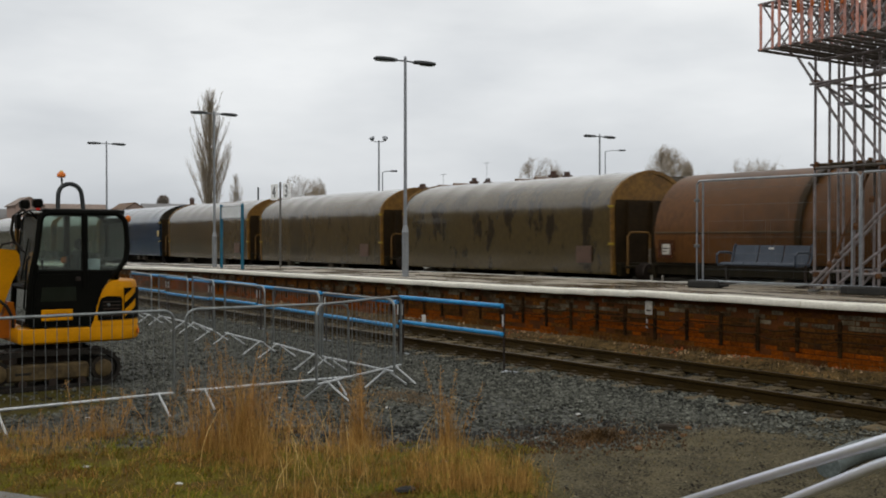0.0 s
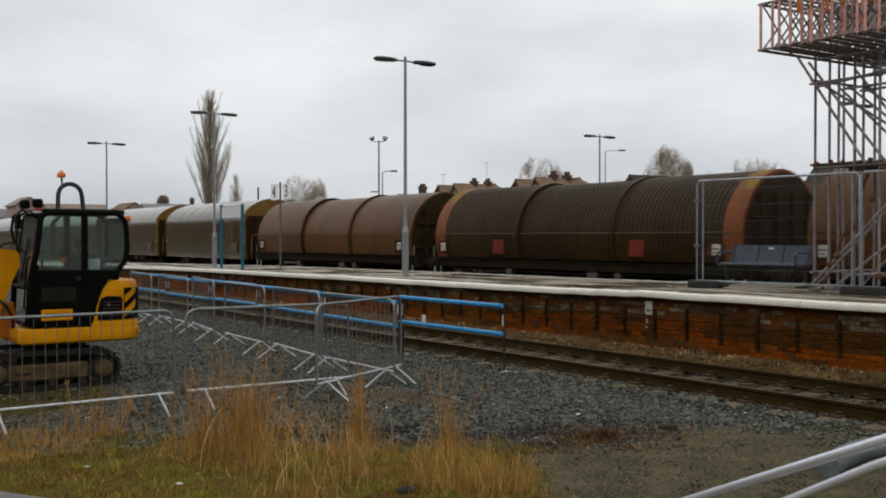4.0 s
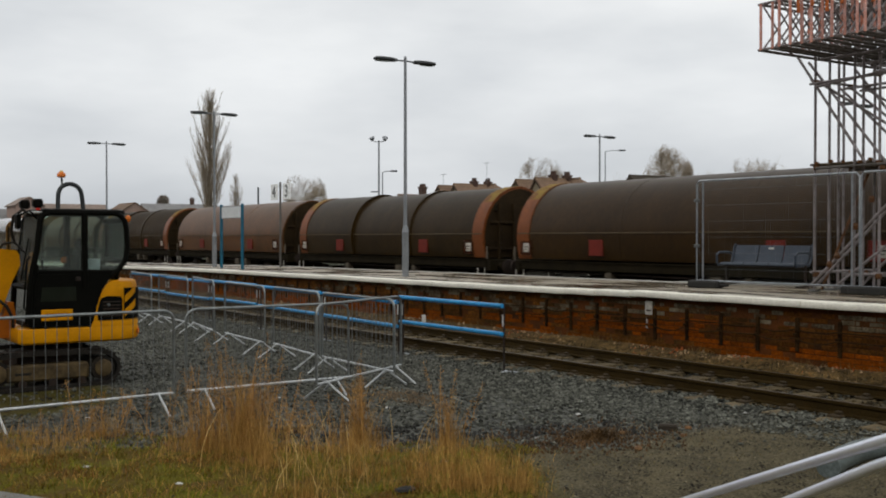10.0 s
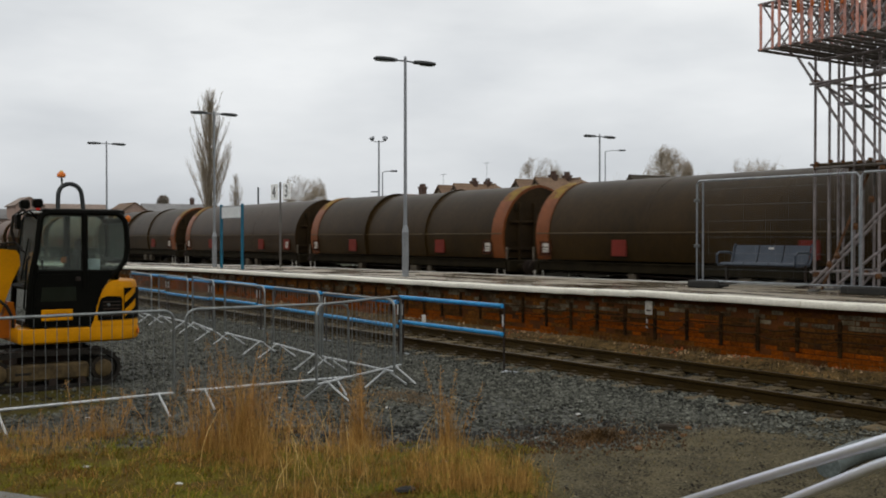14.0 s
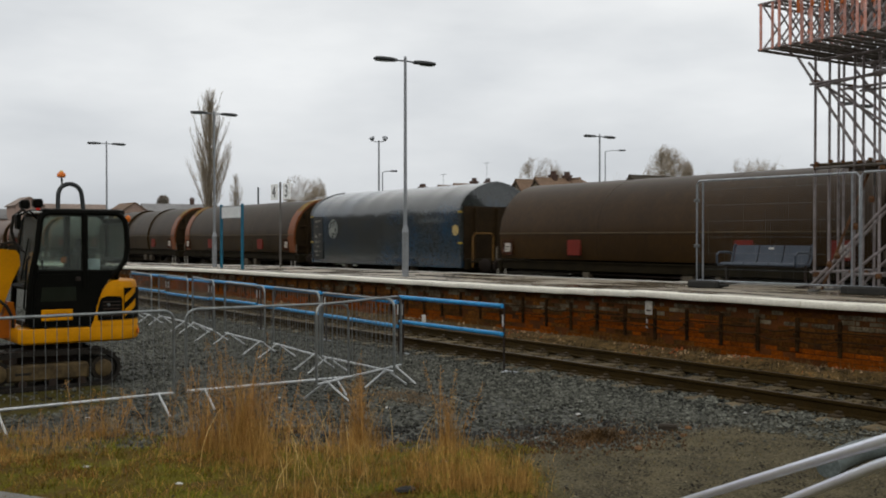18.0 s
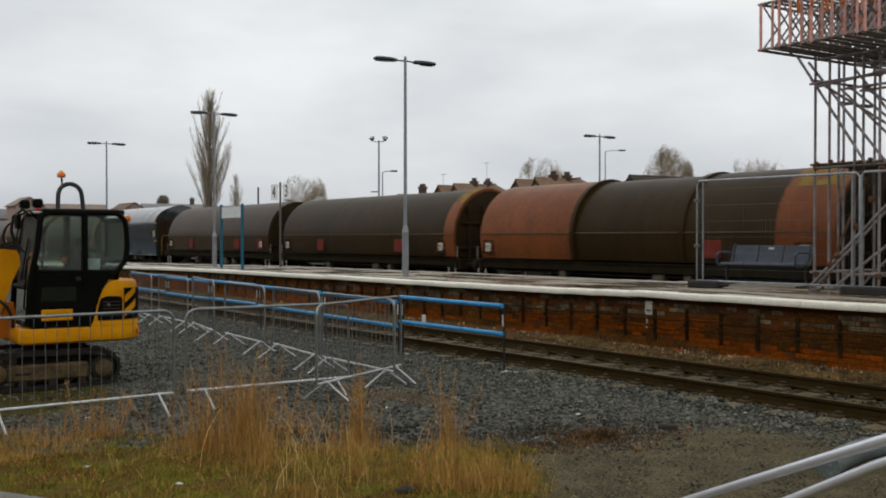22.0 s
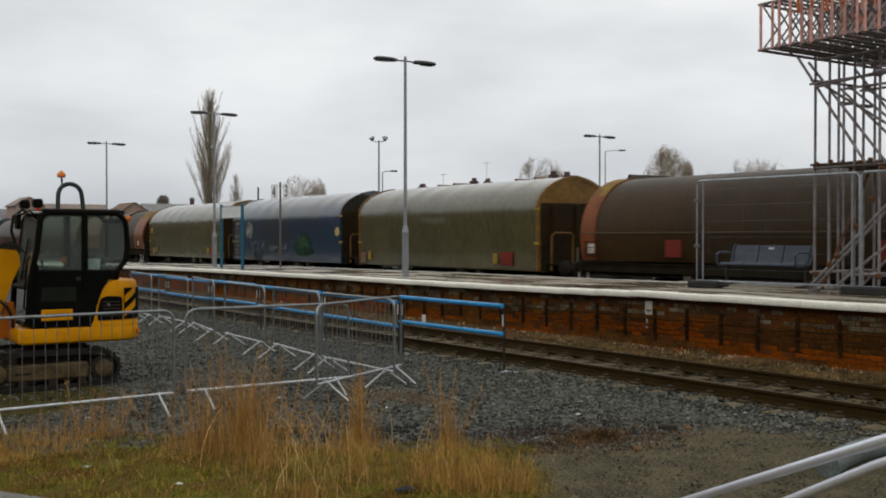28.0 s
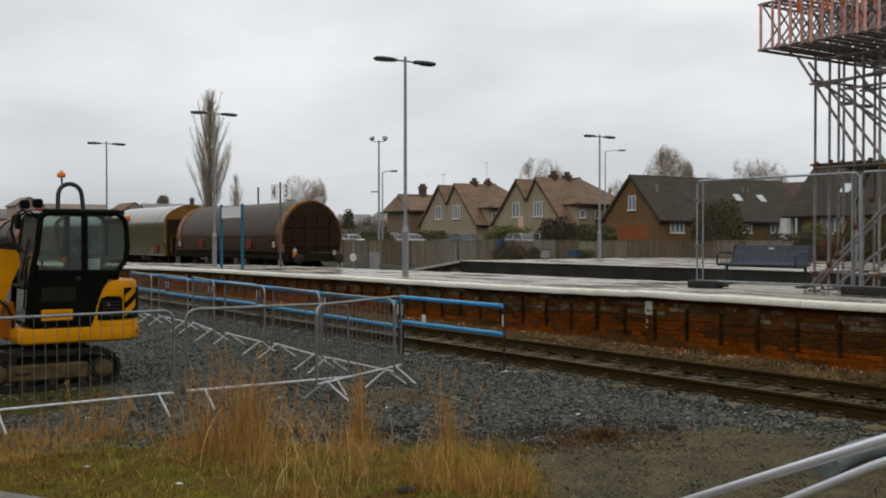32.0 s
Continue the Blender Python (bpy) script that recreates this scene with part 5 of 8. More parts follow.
def slope_roof(g, p0, p1, p2, p3, t=0.16):
    """A roof plane with thickness and stepped tile courses: four corners, eaves first."""
    a = [Vector(p) for p in (p0, p1, p2, p3)]
    nrm = (a[1] - a[0]).cross(a[3] - a[0]).normalized()
    if nrm.z < 0:
        nrm = -nrm
    n = max(3, int((a[3] - a[0]).length / 0.33))
    steps = [(0.0, 0.0)]
    for i in range(n):
        steps += [(i / n, t + 0.028), ((i + 1) / n, t + 0.006)]
    steps.append((1.0, 0.0))
    return g.rings([[a[i].lerp(a[j], f) + nrm * h for f, h in steps] for i, j in ((0, 3), (1, 2))])


def chimney(root, x, y, z0, z1, pots=2, wide=0.42):
    """A brick stack with stepped courses under its top and short pots."""
    g = Geo().box(x - wide, x + wide, y - 0.27, y + 0.27, z0, z1 - 0.42, 0.02)
    for k, out in enumerate((0.03, 0.07, 0.10)):
        g.box(x - wide - out, x + wide + out, y - 0.27 - out, y + 0.27 + out, z1 - 0.42 + 0.12 * k, z1 - 0.30 + 0.12 * k, 0.012)
    c = part("chimney", g, chimney_brick, root)
    for k in range(pots):
        px = x + (k - (pots - 1) / 2) * 0.4
        part("chimney_pot", Geo().path([(px, y, z1 - 0.1), (px, y, z1 + 0.22), (px, y, z1 + 0.30)], [0.19, 0.15, 0.18], 10), chimney_brick, c)


def gable_house(name, label, x0, x1, xp, y0, y1, eave, ridge, wall, tiles, rz=0.0, cut=(None, None)):
    """A gabled block whose gable faces the railway; local origin at its ground corner. cut: where a slope ends in a valley, left and right."""
    root = thing(name, label, "house", (x0, y0, GROUND), rz)
    w, p, L = x1 - x0, xp - x0, y1 - y0
    e, r = eave - GROUND, ridge - GROUND
    ends = []
    for a, b, c in ((0, -1, cut[0]), (w, 1, cut[1])):
        k = (r - e) / abs(p - a)
        ends.append((a, e, b, k, 0.35) if c is None else (c, r - k * abs(p - c), b, k, 0.0))
    (xa, za), (xb, zb) = ends[0][:2], ends[1][:2]
    part("wall", Geo().prism([(xa, 0), (xb, 0), (xb, zb), (p, r - 0.02), (xa, za)], "y", 0, L), wall, root)
    for a, z, b, k, out in ends:
        part("roof", slope_roof(Geo(), (a + b * out, -0.22, z - k * out), (a + b * out, L + 0.3, z - k * out), (p, L + 0.3, r), (p, -0.22, r)), tiles, root)
        if out:
            part("gutter", Geo().path([(a + b * (out + 0.06), -0.3, z - k * out), (a + b * (out + 0.06), L + 0.3, z - k * out)], 0.07, 6), dark_iron, root)
        bb = Geo()
        bb.rings([[(a + b * out, y, z - k * out - 0.12), (p, y, r - 0.12), (p, y, r + 0.04), (a + b * out, y, z - k * out + 0.04)] for y in (-0.25, -0.215)])
        part("bargeboard", bb, verge_brown, root)
    part("ridge_tiles", Geo().path([(p, -0.22, r + 0.13), (p, L + 0.3, r + 0.13)], 0.13, 8), tiles, root)
    return root


verge_brown = mat("dark brown verge board", (0.075, 0.050, 0.032), (0.05, 0.035, 0.024), rough=0.8, scale=2)


def twin_gable_house(x_left, y0, label, pots):
    """Rendered semi-detached cottages: two gables towards the railway before a hipped main block."""
    x1, p1, x2, p2, x3 = x_left, x_left + 3.85, x_left + 5.45, x_left + 6.95, x_left + 10.9
    a = gable_house("cottage", label, x1, x2 + 1.6, p1, y0 - 0.15, y0 + 4.6, 3.6, 7.7, render_mat, tile_brown, cut=(None, 5.463))
    b = gable_house("cottage", label, x2 - 1.4, x3, p2, y0 - 0.15, y0 + 4.5, 3.6, 7.75, render_mat, tile_brown, cut=(1.42, None))
    window_on(a, 3.7, 5.0, 1.15, 1.5, 0.0)
    window_on(b, p2 - x2 + 1.4 + 0.3, 5.0, 1.35, 1.5, 0.0, mullions=2)
    window_on(a, 3.4, 1.9, 1.6, 1.5, 0.0)
    window_on(b, 3.2, 1.9, 1.8, 1.5, 0.0, mullions=2)
    ox, oy = x2 - 1.4, y0 - 0.15
    # the main block, in the second cottage's space
    lx, hx, fy, ry, by = p1 - ox, x_left + 11.9 - ox, 1.15, 4.65, 8.15
    e, top = 5.2 - GROUND, 7.72 - GROUND
    part("wall", Geo().box(lx, hx - 0.3, fy + 0.25, by - 0.25, 0, e), render_mat, b)
    end = hx - 3.7
    part("roof", slope_roof(Geo(), (lx, fy, e - 0.1), (hx, fy, e - 0.1), (end, ry, top), (lx, ry, top)), tile_brown, b)
    part("roof", slope_roof(Geo(), (lx, by, e - 0.1), (hx, by, e - 0.1), (end, ry, top), (lx, ry, top)), tile_brown, b)
    part("roof", slope_roof(Geo(), (hx, fy, e - 0.1), (hx, by, e - 0.1), (end, ry + 0.01, top), (end, ry - 0.01, top)), tile_brown, b)
    part("ridge_tiles", Geo().path([(hx, fy, e + 0.1), (end, ry, top + 0.22), (lx, ry, top + 0.22)], 0.12, 8), tile_brown, b)
    part("gutter", Geo().path([(hx - 0.8, fy - 0.05, e - 0.12), (hx + 0.05, fy - 0.05, e - 0.12), (hx + 0.05, by, e - 0.12)], 0.09, 6), dark_iron, b)
    part("downpipe", Geo().path([(hx - 0.22, fy + 2.5, e - 0.2), (hx - 0.22, fy + 2.5, 0)], 0.06, 6), dark_iron, b)
    for yy, w in ((1.9, 0.9), (3.9, 0.8), (6.0, 1.3)):
        window_on(b, yy, 4.45, w * 0.8, 0.75, hx - 0.3, face="x+", mullions=0 if w < 1 else 1)
    window_on(b, 4.5, 1.8, 1.3, 1.3, hx - 0.3, face="x+")
    chimney(b, 2.9, pots[0], 7.0, 8.55, 2, 0.34)
    chimney(b, 2.9, pots[1], 7.0, 8.55, 2, 0.34)


twin_gable_house(-102.1, 66.0, "rendered cottage with a steep brown tiled gable roof", (2.6, 4.5))
twin_gable_house(-87.9, 66.0, "rendered cottage with a steep brown tiled gable and chimneys", (2.2, 4.0))

brick_wing = gable_house("brick_house", "brown brick house with a long dark tiled roof", -73.4, -66.4, -69.9, 68.0, 88.9, 3.75, 7.5, brick_house, tile_dark)
window_on(brick_wing, 3.7, 5.35, 0.95, 1.35, 0.0)
window_on(brick_wing, 2.3, 3.2, 1.75, 1.2, 7.0, face="x+", mullions=2)
window_on(brick_wing, 11.65, 3.2, 1.6, 1.2, 7.0, face="x+", mullions=2)
window_on(brick_wing, 16.15, 3.2, 1.9, 1.2, 7.0, face="x+", mullions=2)
for y in (12.0, 15.5):
    k = 3.75 / 3.5
    z = 7.7 - k * 1.5
    sl = Geo().rings([[(5.0, y, z + 0.22), (5.6, y, z + 0.22 - 0.6 * k), (5.6, y + 0.9, z + 0.22 - 0.6 * k), (5.0, y + 0.9, z + 0.22)],
                      [(5.05, y, z + 0.30), (5.65, y, z + 0.30 - 0.6 * k), (5.65, y + 0.9, z + 0.30 - 0.6 * k), (5.05, y + 0.9, z + 0.30)]])
    # pale base colour stands for the sky mirrored in the roof glass
    part("skylight", sl, mat("sky lit roof window", (0.62, 0.66, 0.70), rough=0.12, bump=0), brick_wing)
for px, py, pz in ((4.7, 13.85, 6.2), (4.7, 14.6, 6.2), (4.9, 1.9, 6.2)):
    part("vent_pipe", Geo().path([(px, py, pz), (px, py, pz + 0.85)], 0.10, 8), render_mat, brick_wing)

# a house with its ridge along the railway
root_h = thing("brick_house", "brick house with a wide dark tiled roof", "house", (-60.3, 78.0, GROUND))
part("wall", Geo().prism([(0, 0), (0, 4.2), (4, 8.25), (8, 4.2), (8, 0)], "x", 0, 26), brick_house, root_h)
part("roof", slope_roof(Geo(), (-0.3, -0.4, 3.95), (26.3, -0.4, 3.95), (26.3, 4, 8.35), (-0.3, 4, 8.35)), tile_dark, root_h)
part("roof", slope_roof(Geo(), (-0.3, 8.4, 3.95), (26.3, 8.4, 3.95), (26.3, 4, 8.35), (-0.3, 4, 8.35)), tile_dark, root_h)
part("gutter", Geo().path([(-0.3, -0.45, 3.97), (26.3, -0.45, 3.97)], 0.07, 6), dark_iron, root_h)
window_on(root_h, 4.5, 3.2, 2.1, 1.4, 0.0, mullions=2)
window_on(root_h, 12.0, 2.6, 2.2, 1.7, 0.0)
part("skylight", Geo().rings([[(4.2, 1.45, 6.02), (5.2, 1.45, 6.02), (5.2, 2.25, 6.82), (4.2, 2.25, 6.82)], [(4.2, 1.40, 6.12), (5.2, 1.40, 6.12), (5.2, 2.20, 6.92), (4.2, 2.20, 6.92)]]),
     MATS["sky lit roof window"], root_h)

porch = part("porch", Geo().box(-0.2, 0.62, -0.9, 0.02, 0, 3.88, 0.03), frame_white, root_h, "white boarded porch")
part("porch_post", Geo().box(1.42, 1.56, -0.9, -0.76, 0, 3.88, 0.02), frame_white, porch)
part("porch_post", Geo().box(0.72, 0.86, -0.9, -0.76, 0, 3.88, 0.02), frame_white, porch)
part("porch_door", Geo().box(0.86, 1.42, -0.2, 0.04, 0, 3.7, 0.01), mat("dark grey door", (0.07, 0.07, 0.075), rough=0.4, scale=3), porch, "dark grey glazed door")
part("porch_roof", Geo().box(-0.25, 1.6, -0.95, 0.03, 3.88, 4.0, 0.02), tile_dark, porch)

# the brown house beside the cottages, its ridge running away from the railway
root_b = thing("brown_house", "tan rendered house with a brown hipped roof and brick chimney", "house", (-113.4, 66.0, GROUND))
part("wall", Geo().box(2.8, 8.1, 0.4, 13, 0, 5.4), mat("tan render", (0.25, 0.175, 0.11), (0.19, 0.135, 0.09), rough=0.9, scale=0.5, fine=9), root_b)
part("roof", slope_roof(Geo(), (8.5, 0, 5.3), (8.5, 13.4, 5.3), (4.3, 13.4, 7.2), (4.3, 1.0, 7.2)), tile_brown, root_b)
part("roof", slope_roof(Geo(), (2.4, 0, 5.3), (2.4, 13.4, 5.3), (4.3, 13.4, 7.2), (4.3, 1.0, 7.2)), tile_brown, root_b)
part("roof", slope_roof(Geo(), (2.4, 0, 5.3), (8.5, 0, 5.3), (4.31, 1.0, 7.2), (4.29, 1.0, 7.2)), tile_brown, root_b)
part("ridge_tiles", Geo().path([(8.5, 0, 5.5), (4.3, 1.0, 7.42), (4.3, 13.4, 7.42)], 0.12, 8), tile_brown, root_b)
part("gutter", Geo().path([(2.4, -0.05, 5.25), (8.55, -0.05, 5.25), (8.55, 13.4, 5.25)], 0.08, 6), dark_iron, root_b)
window_on(root_b, 3.2, 4.5, 1.0, 1.15, 8.1, face="x+", mullions=0)
window_on(root_b, 3.4, 2.1, 1.4, 1.2, 8.1, face="x+")
window_on(root_b, 4.6, 2.1, 1.6, 1.3, 0.4)
chimney(root_b, 4.3, 4.6, 6.6, 8.55, 3, 0.50)

tim_or = mat("orange stained timber", (0.30, 0.085, 0.022), (0.20, 0.062, 0.018), rough=0.8, scale=1, fine=14, vary=0.1)
gf = thing("garden_fence", "orange stained timber garden fence panels", "fence", (-61.0, 56.9, GROUND))
gp = tidy(Geo().box(-0.77, 0.77, -0.03, 0.03, 0, 3.1, 0.01).mesh("fence_panel", tim_or))
for k in range(2):
    ob = new("fence_panel", gp)
    ob.parent = gf
    ob.matrix_basis = pose(1.9 + k * 1.56, 0, 0)

hedge_mat = mat("dark hedge leaves", (0.125, 0.118, 0.044), (0.068, 0.063, 0.026), rough=0.8, scale=2, fine=20, island=0.5)
hedge_lime = mat("yellow green hedge leaves", (0.21, 0.20, 0.035), (0.10, 0.11, 0.025), rough=0.8, scale=2, fine=20, island=0.5)
bush_red = mat("rusty orange shrub leaves", (0.24, 0.075, 0.02), (0.12, 0.05, 0.02), rough=0.8, scale=2, fine=20, island=0.5)


def leaf_mass(name, label, category, c, size, material, count, leaf, seed, kind=""):
    """An uneven mass of small leaf clumps."""
    r = random.Random(seed)
    g = Geo()
    for _ in range(count):
        u, v, w = r.uniform(-1, 1), r.uniform(-1, 1), r.uniform(0, 1)
        lump = 0.75 + 0.35 * noise.noise(Vector((u * 1.7 + seed, v * 1.7, w * 2)))
        if (abs(u) ** 3 + abs(v) ** 3 + w ** 4) > lump * 1.3:
            continue
        p = Vector((c[0] + u * size[0], c[1] + v * size[1], c[2] + w * size[2]))
        d = Vector((r.gauss(0, 1), r.gauss(0, 1), r.gauss(0, 1))).normalized()
        e = d.orthogonal().normalized() * leaf * r.uniform(0.5, 1.2)
        f = d.cross(e)
        k = len(g.v)
        g.v += [tuple(p - e), tuple(p - f * 0.6), tuple(p + e), tuple(p + f * 0.6), tuple(p + d * leaf * 0.35)]
        g.f += [(k, k + 1, k + 4), (k + 1, k + 2, k + 4), (k + 2, k + 3, k + 4), (k + 3, k, k + 4)]
    # a ball inside the leaves, coloured dark for the shade deep in foliage
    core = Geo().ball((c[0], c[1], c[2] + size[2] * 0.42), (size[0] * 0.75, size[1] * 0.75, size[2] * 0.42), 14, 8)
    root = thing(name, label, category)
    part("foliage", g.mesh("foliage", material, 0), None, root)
    part("inner_mass", core, mat("shaded hedge core", (0.060, 0.056, 0.026), rough=0.95, scale=4), root)


evergreen = mat("dark olive evergreen leaves", (0.125, 0.106, 0.034), (0.075, 0.064, 0.022), rough=0.85, island=0.45)
leaf_mass("conifer", "tall olive evergreen shrub in a garden", "shrub", (-56.7, 64.8, GROUND), (2.5, 1.6, 5.2), evergreen, 9000, 0.13, 1)
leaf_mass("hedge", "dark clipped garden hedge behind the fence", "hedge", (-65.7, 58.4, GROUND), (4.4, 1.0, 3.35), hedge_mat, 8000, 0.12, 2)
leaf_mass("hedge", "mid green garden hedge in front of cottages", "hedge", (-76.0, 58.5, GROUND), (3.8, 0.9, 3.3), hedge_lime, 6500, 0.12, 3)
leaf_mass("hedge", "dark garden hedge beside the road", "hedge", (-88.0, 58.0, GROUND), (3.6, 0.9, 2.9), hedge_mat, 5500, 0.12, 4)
leaf_mass("shrub", "yellow green shrub in a garden", "shrub", (-47.2, 63.8, GROUND), (1.5, 1.0, 3.15), hedge_lime, 2600, 0.13, 5)
leaf_mass("shrub", "yellow green shrub before the brick house", "shrub", (-43.0, 63.5, GROUND), (2.2, 1.2, 3.5), hedge_lime, 3000, 0.14, 48)
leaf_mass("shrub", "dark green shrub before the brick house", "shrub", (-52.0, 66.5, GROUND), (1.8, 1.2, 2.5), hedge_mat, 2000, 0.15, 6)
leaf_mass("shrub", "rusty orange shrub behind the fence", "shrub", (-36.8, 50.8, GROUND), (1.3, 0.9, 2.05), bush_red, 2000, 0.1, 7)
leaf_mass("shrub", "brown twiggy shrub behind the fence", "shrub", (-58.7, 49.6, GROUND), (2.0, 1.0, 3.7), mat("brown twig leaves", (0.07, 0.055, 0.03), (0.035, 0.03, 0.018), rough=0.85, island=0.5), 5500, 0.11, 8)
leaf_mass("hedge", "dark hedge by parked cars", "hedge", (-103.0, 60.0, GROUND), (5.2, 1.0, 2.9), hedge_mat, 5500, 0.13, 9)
twiggy = mat("dark brown brambles", (0.13, 0.085, 0.045), (0.065, 0.043, 0.023), rough=0.9, island=0.5)
leaf_mass("bramble", "brown winter brambles along the timber fence", "shrub", (-48.4, 37.3, -0.1), (1.7, 0.35, 1.75), twiggy, 3600, 0.06, 41)
leaf_mass("bramble", "low brown brambles at the fence foot", "shrub", (-45.9, 37.3, 0.2), (1.2, 0.3, 1.2), twiggy, 2200, 0.06, 42)
olive_leaf = mat("olive shrub leaves", (0.115, 0.10, 0.030), (0.055, 0.048, 0.018), rough=0.85, island=0.5)
leaf_mass("shrub", "olive winter shrub before the timber fence", "shrub", (-27.9, 37.35, 0.9), (0.7, 0.3, 1.25), olive_leaf, 2200, 0.06, 44)
leaf_mass("shrub", "orange brown winter shrub before the timber fence", "shrub", (-26.9, 37.35, 0.9), (0.7, 0.3, 0.95), bush_red, 2200, 0.05, 45)
leaf_mass("shrub", "tall olive winter shrub before the timber fence", "shrub", (-25.2, 37.35, 0.9), (1.3, 0.35, 1.75), olive_leaf, 4200, 0.06, 46)
leaf_mass("shrub", "olive winter shrub by the fence end", "shrub", (-22.6, 37.35, 0.9), (1.3, 0.35, 1.6), olive_leaf, 3600, 0.06, 47)
leaf_mass("weed", "green weeds at the foot of the timber fence", "plant", (-41.7, 37.3, 0.6), (0.9, 0.25, 0.75), hedge_lime, 1400, 0.05, 43)


def build_car(at, rz, paint, label):
    root = thing("car", label, "car", at, rz, group="passing cars")
    low = [(-2.05, 0.35), (-2.1, 0.62), (-2.0, 0.86), (-1.30, 0.96), (1.05, 0.97), (1.90, 0.86), (2.06, 0.62), (2.0, 0.33)]
    part("body", Geo().rings([[(x * k, y, 0.33 + (z - 0.33) * k) for x, z in low] for y, k in ((-0.86, 0.95), (-0.82, 1.0), (0.82, 1.0), (0.86, 0.95))]), paint, root)
    top = [(-1.38, 0.94), (-0.98, 1.30), (-0.78, 1.38), (0.55, 1.40), (0.75, 1.35), (1.30, 0.95)]
    cabin = part("cabin_glass", Geo().rings([[(x, y * (1.0 if z < 1.0 else 0.82), z) for x, z in top] for y in (-0.80, 0.80)]), dark_glass, root)
    part("roof", Geo().rings([[(x, y * 0.66, z) for x, z in ((-0.95, 1.36), (-0.70, 1.415), (0.45, 1.44), (0.72, 1.38), (0.45, 1.40), (-0.70, 1.375))] for y in (-1.0, -0.9, 0.9, 1.0)]), paint, root)
    for y in (-1, 1):
        for x0, x1 in ((-1.34, -0.93), (-0.15, -0.15), (1.25, 0.70)):
            part("pillar", Geo().path([(x0, y * 0.80, 0.95), (x1, y * 0.662, 1.385)], 0.04, 6), paint, cabin)
    for x in (-1.3, 1.3):
        for y in (-0.78, 0.78):
            tyre = part("wheel", Geo().path([(x, y - 0.1, 0.31), (x, y + 0.1, 0.31)], 0.31, 16), black_rubber, root)
            part("rim", Geo().path([(x, y - 0.11, 0.31), (x, y + 0.11, 0.31)], 0.19, 12), steel, tyre)
    return root


dark_glass = mat("dark car glass", (0.02, 0.023, 0.025), rough=0.08, spec=0.5, scale=1, bump=0)
CARS = []
for place, rz, c, lb, trip in (
        ((-121.0, 56.4, 0.9), 0, (0.42, 0.40, 0.43), "pale lilac grey car passing along the road", ((0, -121.0), (23.6, -121.0), (25, -117.64), (28, -97.84), (31, -78.04), (32, -71.44))),
        ((-128.0, 56.4, 0.9), 0, (0.55, 0.56, 0.57), "pale silver car passing behind the fence", ((0, -128.0), (25.2, -128.0), (26.8, -125.6), (29, -110.57), (31, -96.57), (32, -89.57))),
        ((-135.0, 56.4, 0.9), 0, (0.62, 0.62, 0.62), "white car following along the road", ((0, -135.0), (26.2, -135.0), (27.8, -129.3), (30, -115.0), (32, -102.0))),
        ((-46.5, 53.6, 0.9), 180, (0.10, 0.13, 0.14), "dark grey green car passing the other way", ((0, -46.5), (26.4, -46.5), (28, -49.7), (29.5, -59.75), (31, -69.8), (32, -76.5)))):
    ob = build_car(place, rz, mat("car paint " + " ".join(lb.split()[:3]), c, rough=0.25, scale=1, bump=0, grain=0.03), lb)
    CARS.append((ob, place, rz, trip))
# the raised road on which they drive
road = Geo().rings([[(x, 51.5, -0.3), (x, 51.8, 0.9), (x, far, 0.9), (x, far + 1.5, -0.3)] for x, far in ((-165, 60.5), (-90, 60.5), (-62, 59.5), (-60, 55.2), (-40, 55.2))])
solid("road", road, mat("worn asphalt", (0.06, 0.058, 0.055), rough=0.8, scale=0.6, fine=20), "worn asphalt road on a low bank", "road", kind="structure")

# ---- bare winter trees ----
bark = mat("grey brown bark", (0.20, 0.165, 0.115), (0.135, 0.11, 0.076), dry=True, rough=0.9, scale=2, fine=14, bump=0.4, stretch=(3, 3, 0.6))
# twig colour is lightened to hold the haze of the distance
twig_mat = mat("fine winter twigs", (0.38, 0.315, 0.235), (0.27, 0.22, 0.165), dry=True, rough=0.9, scale=1, island=0.3)


